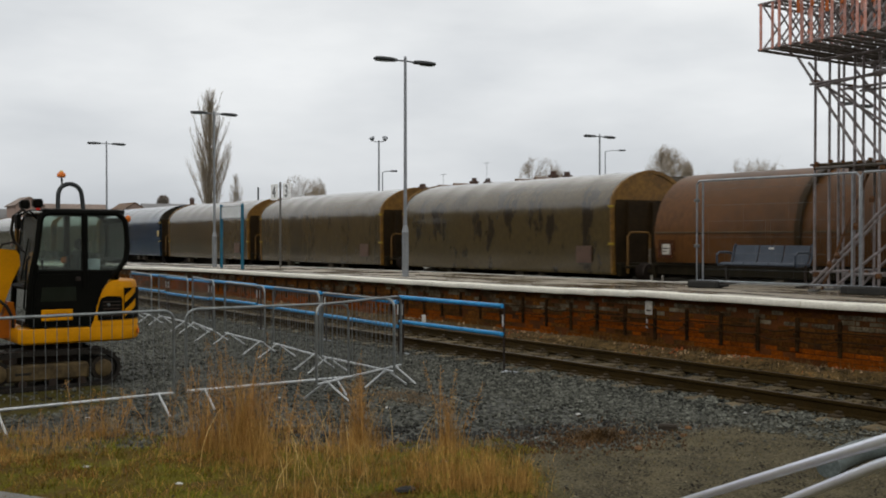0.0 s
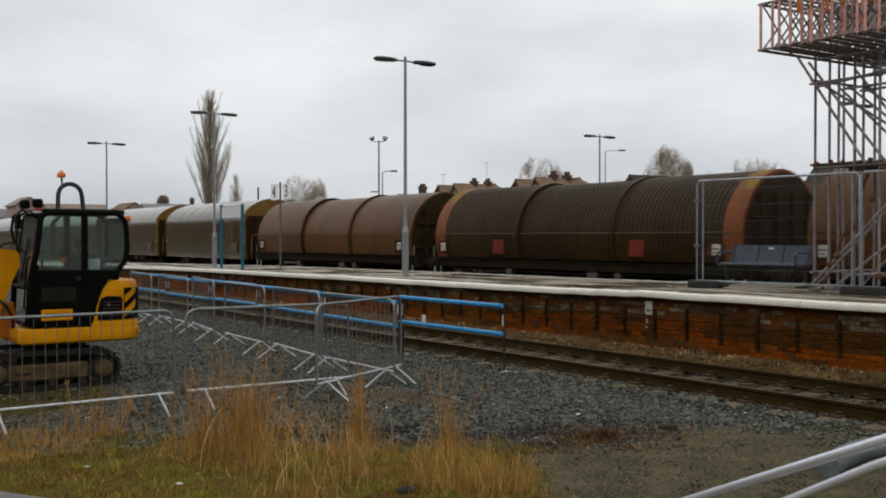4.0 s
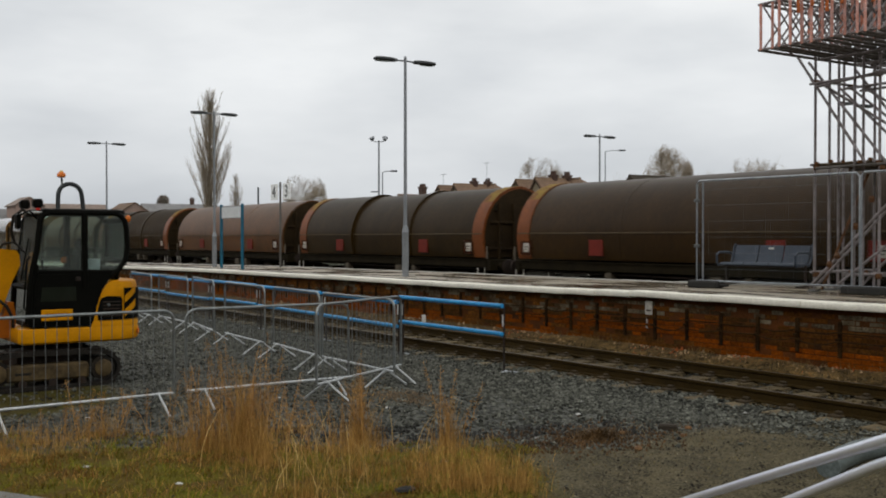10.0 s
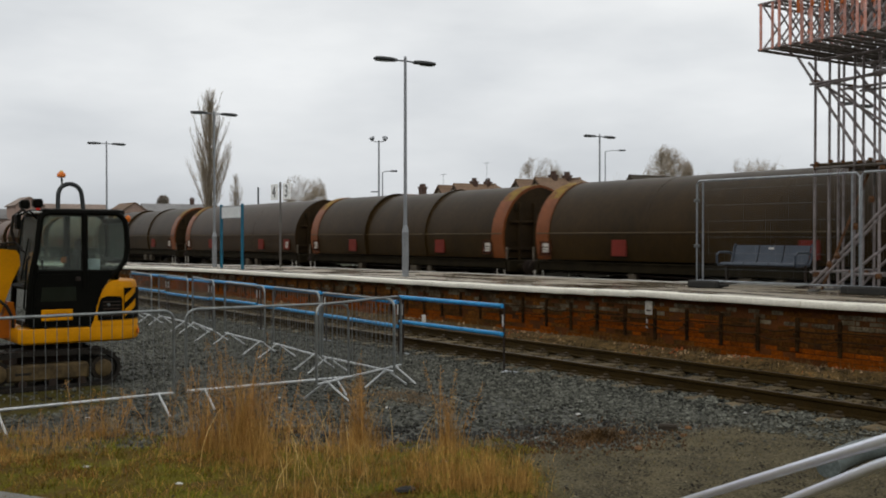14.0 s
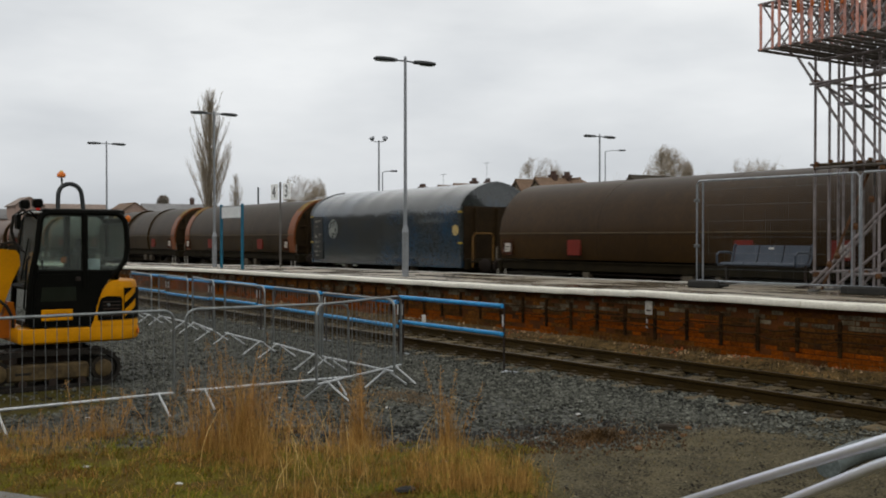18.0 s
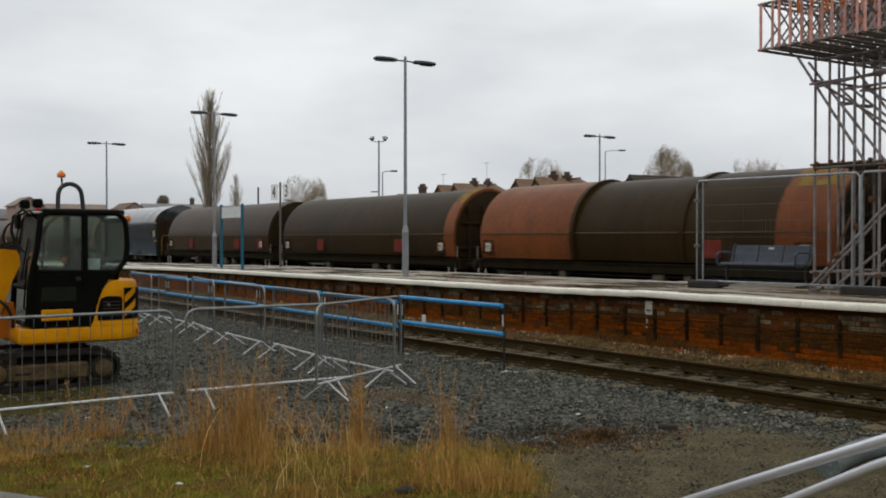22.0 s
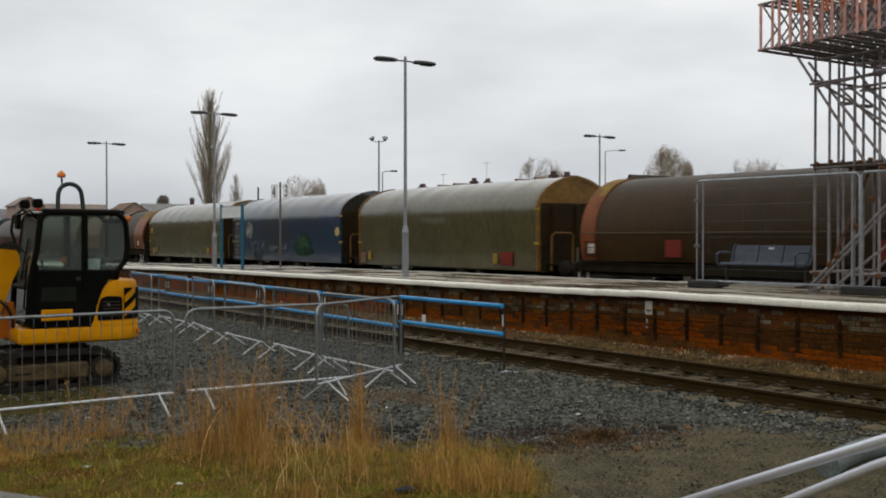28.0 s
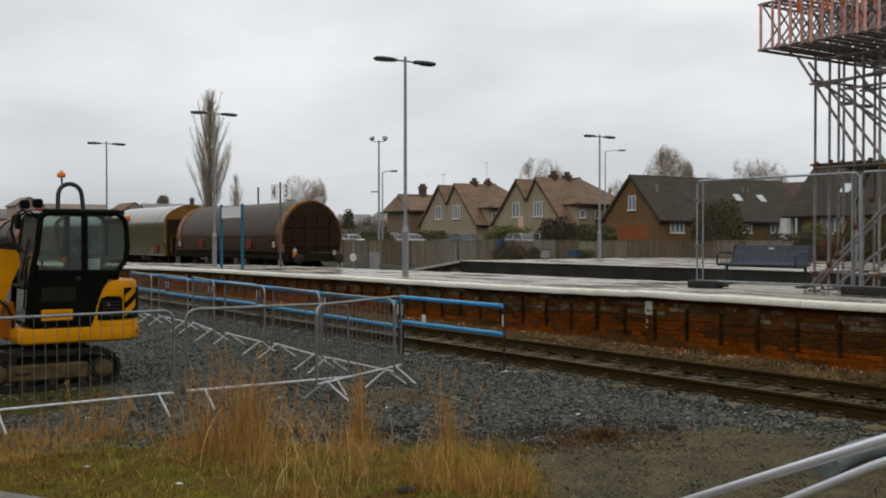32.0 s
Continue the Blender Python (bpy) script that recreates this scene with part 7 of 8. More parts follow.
def running_gear(root, L, over):
    """Frame, bogies with wheels, buffers and couplings; L is the hood's length, over the length over buffers."""
    h = L / 2
    for s in (-1, 1):
        put("solebar", once(("sole", L), lambda: tidy(Geo().box(-h, h, -0.06, 0.06, 1.02, 1.26, 0.015).box(-h, h, -0.10, 0.10, 1.24, 1.27).mesh("solebar", frame_dirt))), root, (0, s * 1.16, 0))
    put("underframe", once(("under", L), lambda: tidy(Geo().box(-h, h, -0.45, 0.45, 0.9, 1.2, 0.02).box(-h * 0.45, h * 0.45, -0.9, 0.9, 0.62, 0.95, 0.04).mesh("underframe", frame_dirt))), root)
    put("floor_deck", once(("floor", L), lambda: tidy(Geo().box(-h - 0.15, h + 0.15, -1.2, 1.2, 1.2, 1.27, 0.01).mesh("floor_deck", frame_dirt))), root)
    for bx, w in ((-2.55, 0.13), (1.05, 0.20), (2.0, 0.11)):
        for s in (-1, 1):
            put("valve_box", once(("vbox", w), lambda: tidy(Geo().box(-w, w, -0.10, 0.10, 0.72, 1.02, 0.02).mesh("valve_box", mat("dusty equipment box", (0.17, 0.14, 0.10), (0.09, 0.07, 0.048), rough=0.8, scale=5)))), root, (bx, s * 1.08, 0))
    put("air_pipe", once(("pipe", L), lambda: tidy(Geo().path([(-h + 0.3, -1.1, 0.98), (0, -1.12, 0.94), (h - 0.3, -1.1, 0.98)], 0.022, 6).mesh("air_pipe", dark_iron))), root)
    for s in (-1, 1):
        put("headstock", once("head", lambda: tidy(Geo().box(-0.09, 0.09, -1.22, 1.22, 0.92, 1.26, 0.02).mesh("headstock", frame_dirt))), root, (s * (h + 0.15), 0, 0))
        for y in (-0.87, 0.87):
            b = put("buffer", once("buffer", lambda: tidy(Geo().path([(0, 0, 1.06), (0.22, 0, 1.06), (0.22, 0, 1.06), (0.42, 0, 1.06)], [0.11, 0.10, 0.07, 0.07], 12).mesh("buffer", frame_dirt))), root, (s * (h + 0.2), y, 0), rz=0 if s > 0 else 180)
            put("buffer_head", once("bhead", lambda: tidy(Geo().path([(0.42, 0, 1.06), (0.45, 0, 1.06), (0.47, 0, 1.06)], [0.20, 0.22, 0.18], 16).mesh("buffer_head", dark_iron))), b)
        put("coupling", once("coup", lambda: tidy(Geo().path([(0, 0, 1.0), (0.3, 0, 0.98), (0.62, 0, 0.97)], 0.045, 8).mesh("coupling", dark_iron))), root, (s * (h + 0.2), 0, 0), rz=0 if s > 0 else 180)
        bx = s * (h - 1.9)
        bogie = put("bogie", once("bogie", lambda: tidy(Geo().box(-1.25, 1.25, -1.06, -0.94, 0.42, 0.70, 0.05).box(-1.25, 1.25, 0.94, 1.06, 0.42, 0.70, 0.05)
                                                         .box(-0.2, 0.2, -1.0, 1.0, 0.4, 0.85, 0.05).mesh("bogie", frame_dirt))), root, (bx, 0, 0))
        for wx in (-0.9, 0.9):
            for y in (-0.75, 0.75):
                put("wheel", once("wheel", lambda: tidy(Geo().path([(0, -0.06, 0), (0, 0.06, 0), (0, 0.061, 0), (0, 0.075, 0)], [0.45, 0.45, 0.3, 0.1], 24).mesh("wheel", dark_iron))), bogie, (wx, y, 0.45))
            put("axle", once("axle", lambda: tidy(Geo().path([(0, -1.02, 0), (0, 1.02, 0)], 0.08, 10).mesh("axle", frame_dirt))), bogie, (wx, 0, 0.45))


HOOD_L, TARP_L = 12.3, 10.05
TRAIN = []


def hood_wagon(u, paint, label, bands=(False, False), hoops=True, ribbed=False, red=(-2.85, 2.85), sections=None, last=False, band_w=0.55):
    """A coil wagon with a telescopic steel hood in three sections."""
    root = thing("covered_coil_wagon", label, "railway wagon", (u, LINE_Y, 0), group="train wagons")
    TRAIN.append((root, u))
    h = HOOD_L / 2
    running_gear(root, HOOD_L, 14.0)
    cuts = (-h, -h + 0.34 * HOOD_L, -h + 0.66 * HOOD_L, h)
    for k in range(3):
        m = (sections or (paint,) * 3)[k]
        off = (0.0, -0.035, 0.0)[k] if hoops else 0.0
        if ribbed:
            me = once(("hood", k, m.name, 1, off), lambda: tidy(shell(HOOD, 3.48, cuts[k], cuts[k + 1], off, 0.075, lambda i, n: 0.016 * (i % 2)).mesh("hood_section", m, 20)))
        else:
            me = once(("hood", k, m.name, 0, off), lambda: tidy(shell(HOOD, 3.48, cuts[k], cuts[k + 1], off, 0.10, lambda i, n: 0.006 * (i % 2)).mesh("hood_section", m, 50)))
        sec = put("hood_section", me, root)
        put("waist_rail", once(("waist", k, m.name, off), lambda: tidy(Geo().box(cuts[k] + 0.02, cuts[k + 1] - 0.02, -1.332 - off, -1.29 - off, 2.02, 2.054, 0.004).mesh("waist_rail", waist_mat))), sec)
    for s, c in ((0, cuts[1]), (1, cuts[2])):
        if hoops:
            put("hoop", once("hoop", lambda: tidy(shell(HOOD, 3.48, -0.07, 0.07, 0.05, 0.14, lambda i, n: 0.0).mesh("hoop", hood_dark))), root, (c, 0, 0))
    for i, on in enumerate(bands):
        if on:
            band = put("end_band", once(("band", i, band_w), lambda: tidy(shell(HOOD, 3.48, 0, band_w, 0.02, 0.3, lambda i, n: 0.0).mesh("end_band", band_rust))), root, (-h - 0.02 if i == 0 else h - band_w + 0.02, 0, 0), "faded red end band")
            put("lichen_streak", once(("lichen", band_w), lambda: tidy(lichen(band_w).mesh("lichen_streak", lichen_mat))), band, label="yellow lichen along the top")
    for s in (-1, 1):
        end = put("end_wall", once("endw", lambda: tidy(Geo().rings([[(x, y * 0.965, 1.27 + (z - 1.27) * 0.975) for x, y, z in ring_at(HOOD, 0.0, 0, 3.48)], [(x + 0.05, y * 0.965, 1.27 + (z - 1.27) * 0.975) for x, y, z in ring_at(HOOD, 0.0, 0, 3.48)]]).mesh("end_wall", end_brown))), root, (s * (h + 0.005), 0, 0), rz=0 if s > 0 else 180)
        for y in (-0.78, -0.26, 0.26, 0.78):
            put("end_stanchion", once("stan", lambda: tidy(Geo().box(0.05, 0.13, -0.045, 0.045, 1.2, 2.95, 0.012).mesh("end_stanchion", end_brown))), end, (0, y, 0))
        put("end_beam", once("ebeam", lambda: tidy(Geo().box(0.05, 0.12, -1.15, 1.15, 1.55, 1.63, 0.01).box(0.05, 0.12, -1.1, 1.1, 2.35, 2.42, 0.01).mesh("end_beam", end_brown))), end)
        for y in (-1.02, 1.02):
            put("locking_lug", once("lug", lambda: tidy(Geo().box(0.04, 0.10, -0.05, 0.05, 2.72, 2.92, 0.02).mesh("locking_lug", frame_dirt))), end, (0, y * 0.88, 0))
    for side in (-1, 1):
        y = side * 1.302
        for x in red:
            put("red_plate", once("redp", lambda: tidy(Geo().box(-0.26, 0.26, -0.02, 0.02, 1.44, 1.86, 0.006).mesh("red_plate", panel_red))), root, (x, y, 0), "faded red plate")
        for x in (-5.75, 5.42):
            put("plate_surround", once("whs", lambda: tidy(Geo().box(-0.27, 0.27, -0.018, 0.018, 1.42, 1.86, 0.004).mesh("plate_surround", faint_red))), root, (x, y, 0), "rubbed red patch")
            w = put("data_plate", once("whp", lambda: tidy(Geo().box(-0.115, 0.115, -0.024, 0.024, 1.51, 1.76, 0.004).mesh("data_plate", plate_white))), root, (x, y, 0), "small white data plate")
            put("writing_bar", once("wbar", lambda: tidy(Geo().box(-0.08, 0.08, -0.028, 0.028, 1.64, 1.67).box(-0.08, 0.03, -0.028, 0.028, 1.57, 1.59).mesh("writing_bar", frame_dirt))), w)
        for x in (-h - 0.1, h + 0.1):
            put("corner_step", once("step", lambda: tidy(Geo().path([(-0.18, 0, 1.0), (-0.18, 0, 0.62), (0.18, 0, 0.62), (0.18, 0, 1.0)], 0.018, 6).box(-0.2, 0.2, -0.1, 0.1, 0.6, 0.63).mesh("corner_step", plate_white))), root, (x * 0.97, y, 0))
            put("handrail", once("hand", lambda: tidy(Geo().path([(0, 0, 1.28), (0, -0.02, 1.3), (0, -0.02, 1.62), (0, 0, 1.64)], 0.022, 6).mesh("handrail", mat("dusty grab rail", (0.24, 0.20, 0.15), rough=0.7, scale=6)))), root, (x * 1.012, y * 0.97, 0))
    if last:
        tl = put("tail_lamp", once("tail", lambda: tidy(Geo().box(-0.06, 0.08, -0.09, 0.09, 1.16, 1.36, 0.03).mesh("tail_lamp", mat("faded orange lamp case", (0.55, 0.13, 0.03), (0.40, 0.10, 0.03), rough=0.5, scale=8)))), root, (h + 0.36, -0.90, -0.06), "orange red tail lamp")
        put("lamp_top", once("ltop", lambda: tidy(Geo().box(-0.05, 0.07, -0.075, 0.075, 1.36, 1.50, 0.03).path([(0.01, -0.05, 1.50), (0.01, -0.04, 1.55), (0.01, 0.04, 1.55), (0.01, 0.05, 1.50)], 0.012, 6).mesh("lamp_top", mat("pale lamp top", (0.50, 0.42, 0.33), rough=0.5, scale=6)))), tl, label="pale lamp top with handle")
        put("tail_lens", once("tlens", lambda: tidy(Geo().path([(0.08, 0, 1.25), (0.10, 0, 1.25)], 0.065, 12).mesh("tail_lens", lamp_red))), tl)
        put("lamp_bracket", once("lbr", lambda: tidy(Geo().box(0.0, 0.06, -0.05, 0.05, 1.2, 1.4, 0.01).mesh("lamp_bracket", plate_white))), root, (h + 0.25, 0.85, 0))


lichen_mat = mat("yellow brown lichen", (0.30, 0.19, 0.030), (0.20, 0.085, 0.030), rough=0.85, scale=3.5, fine=20, bump=0.2, lo=0.40, hi=0.58)


def lichen(width):
    """A ragged film of lichen over the top of a hood's end."""
    n, rings = 6, []
    for i in range(n + 1):
        x = width * (0.08 + 0.86 * i / n)
        low = 3.02 + 0.10 * noise.noise(Vector((i * 0.8, 3, 0)))
        prof = [(y + 0.022 * min(1, 0.3 + y), z + 0.022 * max(0, (z - 1.9) / 1.5)) for y, z in HOOD if z > 2.9]
        top = [(x, -y, max(z, low) if z > 3.1 else z) for y, z in prof] + [(x, 0, 3.505)] + [(x, y, z) for y, z in prof[::-1]]
        rings.append([(a, b, c + 0.004) for a, b, c in top] + [(a, b * 0.98, c - 0.02) for a, b, c in top[::-1]])
    return Geo().rings(rings)


def widened(geo):
    out = Geo()
    out.v, out.f = [(x, y * WIDE, z) for x, y, z in geo.v], geo.f
    return out


def tarp_wagon(u, tarp, label, arch=None, marks=()):
    """A coil wagon under a sliding tarpaulin hood on hoops."""
    root = thing("tarpaulin_wagon", label, "railway wagon", (u, LINE_Y, 0), group="train wagons")
    TRAIN.append((root, u))
    h = TARP_L / 2
    arch = arch or arch_ochre
    running_gear(root, TARP_L, 11.6)
    put("tarpaulin", once(("tarp", tarp.name), lambda: tidy(shell(TARP, 3.68, -h, h, 0.0, 0.08, lambda i, n: 0.004 - 0.006 * abs(math.sin(math.pi * (i + 3) / 14.0)) ** 0.75 + 0.0012 * math.sin(i * 2.7) + 0.003 * math.sin(i * 0.37), 0.10).mesh("tarpaulin", tarp, 60))), root)
    for s in (-1, 1):
        fr = put("end_frame", once(("efr", arch.name), lambda: tidy(arch_frame(arch))), root, (s * (h - 0.02), 0, 0), rz=0 if s > 0 else 180)
        put("arch_panel", once(("apan", arch.name), lambda: tidy(arch_panel(arch))), fr)
        put("end_wall", once("tend", lambda: tidy(Geo().box(0.02, 0.07, -1.2, 1.2, 1.2, 2.9, 0.01).mesh("end_wall", end_brown))), fr)
        for y in (-0.8, 0.0, 0.8):
            put("end_stanchion", once("tst", lambda: tidy(Geo().box(0.07, 0.16, -0.05, 0.05, 1.2, 2.85, 0.012).mesh("end_stanchion", end_brown))), fr, (0, y, 0))
        for y in (-1.3, 1.3):
            for z in (1.75, 2.72):
                put("clamp", once("clamp", lambda: tidy(Geo().box(-0.10, 0.08, -0.04, 0.04, -0.035, 0.035, 0.015).mesh("clamp", clamp_yellow))), fr, (0.02, y, z))
        put("platform_rail", once("prail", lambda: tidy(Geo().path([(0.42, -1.12, 1.0), (0.42, -1.12, 1.95), (0.46, -1.06, 2.05), (0.46, -0.5, 2.05), (0.46, -0.42, 1.98), (0.44, -0.42, 1.1)], 0.026, 8).mesh("platform_rail", arch_ochre))), fr)
        put("end_platform", once("eplat", lambda: tidy(Geo().box(0.05, 0.62, -1.15, 1.15, 1.14, 1.2, 0.01).mesh("end_platform", frame_dirt))), fr)
    for nm, geo, m, lb in marks:
        part(nm, widened(geo), m, root, lb)
    return root


def arch_frame(m):
    out = ring_at(TARP, 0.0, 0.02, 3.69)
    inn = [(x, y * 0.93, z - 0.09 if z > 2 else z) for x, y, z in out]
    g = Geo()
    n = len(out)
    pts = out + [(0.07, y, z) for x, y, z in out] + inn + [(0.07, y, z) for x, y, z in inn]
    q = []
    for i in range(n - 1):
        j = i + 1
        q += [(i, j, n + j, n + i), (2 * n + i, 3 * n + i, 3 * n + j, 2 * n + j), (i, 2 * n + i, 2 * n + j, j), (n + i, n + j, 3 * n + j, 3 * n + i)]
    return g.add(pts, q).mesh("end_frame", m)


def arch_panel(m):
    top = [p for p in ring_at(TARP, 0.0, -0.05, 3.66) if p[2] > 2.7]
    return Geo().rings([[(0.01, y, z) for x, y, z in top], [(0.05, y, z) for x, y, z in top]]).mesh("arch_panel", m)


def disc(x, z, r):
    return Geo().path([(x, -1.317, z), (x, -1.323, z)], r, 24)


def blot(x, z, w, hgt, seed):
    """A patch of spray paint with a wandering outline."""
    n = 28
    pts = []
    for i in range(n):
        a = 2 * math.pi * i / n
        k = 0.78 + 0.42 * noise.noise(Vector((math.cos(a) * 1.6 + seed, math.sin(a) * 1.6, seed)))
        pts.append((x + w * k * math.cos(a), z + hgt * k * math.sin(a)))
    return Geo().prism(pts, "y", -1.321, -1.317)


def label_set(x1, x2, extra=()):
    out = [("yellow_label", Geo().box(x - 0.11, x + 0.11, -1.336, -1.322, 1.15, 1.45, 0.004), clamp_yellow, "small yellow label") for x in (x1, x2)]
    out += [("red_label", Geo().box(x2 + 0.25, x2 + 0.85, -1.336, -1.322, 1.1, 1.5, 0.004), panel_red, "faded red label"),
            ("pale_label", Geo().box(x1 - 0.6, x1 - 0.25, -1.336, -1.322, 1.05, 1.4, 0.004), mat("faded pinkish label", (0.30, 0.17, 0.12), rough=0.6), "faded label")]
    return out + list(extra)


PALE_PLATE = lambda x: ("pale_plate", Geo().box(x - 0.3, x + 0.3, -1.336, -1.322, 1.25, 1.7, 0.004), mat("faded brown plate", (0.17, 0.10, 0.07), rough=0.6), "faded brown plate")
tarp_wagon(-71.0, tarp_dirt, "grimy grey brown tarpaulin wagon", marks=[PALE_PLATE(3.6)])
tarp_wagon(-82.6, tarp_dirt, "grimy grey brown tarpaulin wagon", marks=[PALE_PLATE(3.6)])
tarp_wagon(-94.2, tarp_olive, "olive grey tarpaulin railway wagon", marks=[PALE_PLATE(3.6)])
blue_marks = [("round_emblem", disc(-3.3, 2.25, 0.36), emblem_pale, "pale round emblem"), ("round_emblem", disc(4.78, 2.15, 0.17), emblem_gold, "yellow round emblem"),
              ("worn_panel", Geo().box(-4.92, -4.12, -1.324, -1.317, 1.12, 2.72, 0.002), mat("grimy data panel", (0.032, 0.030, 0.024), (0.020, 0.022, 0.022), rough=0.6, scale=3), "grimy dark data panel")] + [
              ("writing_bar", Geo().box(-4.78 + a, -4.78 + b, -1.328, -1.324, z, z + h2, 0.001), worn_paint("worn white lettering", (0.34, 0.33, 0.28), (0.16, 0.155, 0.13), 0.55, 7.0), "worn white writing")
              for a, b, z, h2 in ((0, 0.22, 2.50, 0.10), (0.28, 0.52, 2.50, 0.10), (0.02, 0.20, 2.32, 0.07), (0, 0.5, 1.92, 0.16), (0, 0.46, 1.72, 0.09), (0.04, 0.36, 1.55, 0.07), (0, 0.5, 1.36, 0.07), (0.05, 0.34, 1.22, 0.06))] + [
              ("seam_patch", blot(1.8, 1.12, 0.8, 0.12, 4.4), MATS["blue tarpaulin"], "blue patch")]
tarp_wagon(-59.45, tarp_blue, "dark blue tarpaulin wagon", arch=tarp_blue, marks=blue_marks[:2])
tarp_wagon(-47.92, tarp_dirt, "grimy grey brown tarpaulin wagon with ochre ends", marks=[PALE_PLATE(3.9)])
tarp_wagon(-36.45, tarp_dirt, "grimy grey brown tarpaulin wagon with ochre ends", marks=[PALE_PLATE(3.9)])
tarp_wagon(-24.85, tarp_stain, "grey brown tarpaulin wagon with dark streaks", marks=[PALE_PLATE(4.0)])
hood_wagon(-12.15, hood_red, "maroon brown hooded coil wagon", red=())
hood_wagon(1.7, hood_dark, "dark ribbed hooded coil wagon with faded red bands", bands=(True, True), ribbed=True)
hood_wagon(15.72, hood_red, "maroon brown hooded coil wagon with plain hood", hoops=False)
hood_wagon(29.65, hood_dark, "dark hooded coil wagon with faded red bands", bands=(True, True))
hood_wagon(43.65, hood_brown, "dark brown hooded coil wagon with a faded red end", bands=(True, False), hoops=False, red=(-2.85, 2.85, 5.35))
hood_wagon(57.4, hood_dark, "dark hooded coil wagon with faded red bands", bands=(True, True))
hood_wagon(71.28, hood_dark, "dark hooded coil wagon with faded red bands", bands=(True, True), hoops=False)
tarp_wagon(84.1, tarp_slate, "grimy slate blue tarpaulin wagon with round emblems", arch=tarp_slate, marks=blue_marks)
hood_wagon(97.3, hood_brown, "dark brown plain hooded coil wagon", hoops=False, red=(-2.85, 2.85, 5.35))
hood_wagon(111.1, hood_dark, "dark hooded coil wagon with a faded red end", bands=(False, True), hoops=False)
hood_wagon(124.83, hood_dark, "hooded coil wagon in dark grey and faded red sections", bands=(False, True), sections=(band_rust, hood_dark, hood_dark), red=(2.9,), band_w=1.5)
tarp_wagon(137.35, tarp_olive, "olive grey tarpaulin wagon with yellow labels", marks=label_set(-3.9, 3.4, [("yellow_label", Geo().box(-4.78, -4.55, -1.336, -1.322, 2.18, 2.45, 0.004), clamp_yellow, "small yellow label"), ("lashing_pocket", blot(-4.55, 1.66, 0.3, 0.2, 6.6), tarp_stain, "dark lashing pocket")]))
tarp_wagon(148.9, tarp_blue, "blue tarpaulin wagon with spray paint and emblems", arch=tarp_blue, marks=blue_marks[:-1] + [
    ("spray_patch", blot(1.95, 1.62, 1.0, 0.52, 1.2), spray_green, "green spray paint"),
    ("spray_patch", blot(-2.55, 1.45, 1.05, 0.5, 3.1), spray_grey, "grey spray paint"), ("spray_patch", blot(-0.85, 1.5, 0.5, 0.2, 5.1), spray_grey, "grey spray paint"), ("spray_patch", blot(0.25, 1.6, 0.32, 0.22, 7.3), spray_grey, "grey spray paint"), ("spray_patch", blot(1.25, 1.42, 0.16, 0.14, 2.3), spray_grey, "small grey spray mark")])
tarp_wagon(160.42, tarp_olive, "olive grey tarpaulin wagon with yellow labels", marks=label_set(-4.3, 3.1))
hood_wagon(173.45, hood_brown, "last dark brown hooded coil wagon with tail lamp", bands=(True, True), hoops=False, last=True)

# how far the train has gone, second by second
GONE = (0.0, 5.75, 11.57, 17.47, 23.46, 29.53, 35.69, 41.94, 48.28, 54.7, 61.2, 67.79, 74.44, 81.17, 87.97, 94.82, 101.73, 108.7, 115.71, 122.77, 129.87,
        137.02, 144.2, 151.43, 158.7, 166.01, 173.37, 180.79, 188.27, 195.82, 203.46, 211.2, 219.05)


def motions():
    for wagon, u in TRAIN:
        walk(wagon, [(float(t), pose(u - d, LINE_Y, 0)) for t, d in enumerate(GONE)])
    for car, (x0, y, z), rz, trip in CARS:
        walk(car, [(float(t), pose(x, y, z, rz=rz)) for t, x in trip])
# ---- grass and weeds ----
straw = mat("dry straw grass", (0.52, 0.315, 0.095), (0.33, 0.175, 0.046), spec=0.1, rough=0.85, scale=2, island=0.45, bump=0, dry=True)
green_grass = mat("winter grass", (0.188, 0.200, 0.014), (0.162, 0.116, 0.020), spec=0.1, rough=0.85, scale=1.5, island=0.5, bump=0, dry=True)


def blade(g, r, x, y, h, w, lean, sway=None):
    """One thin bent blade of grass."""
    a = r.uniform(0, 6.283)
    dx, dy = math.cos(a), math.sin(a)
    b = r.gauss(0.0, 0.6) + (1.571 if sway is None else sway)
    lx, ly = math.cos(a + b) * lean * h, math.sin(a + b) * lean * h
    z = GROUND + hump(x, y) - 0.01
    k = len(g.v)
    for t, ww in ((0, 1.0), (0.45, 0.8), (0.8, 0.5)):
        px, py, pz = x + lx * t * t, y + ly * t * t, z + h * t * (1 - 0.25 * lean * t)
        g.v += [(px - dx * w * ww, py - dy * w * ww, pz), (px + dx * w * ww, py + dy * w * ww, pz)]
    g.v.append((x + lx, y + ly, z + h * (1 - 0.25 * lean)))
    g.f += [(k, k + 1, k + 3, k + 2), (k + 2, k + 3, k + 5, k + 4), (k + 4, k + 5, k + 6)]


def on_soil(x, y):
    return 0.80 * x - 0.5 * y > -10.4 + 0.9 * noise.noise(Vector((x, y, 0))) and y + 0.695 * x < 0.84 + 0.55 * noise.noise(Vector((x * 1.5, y * 1.5, 4))) + 0.25 * noise.noise(Vector((x * 5, y * 5, 4)))


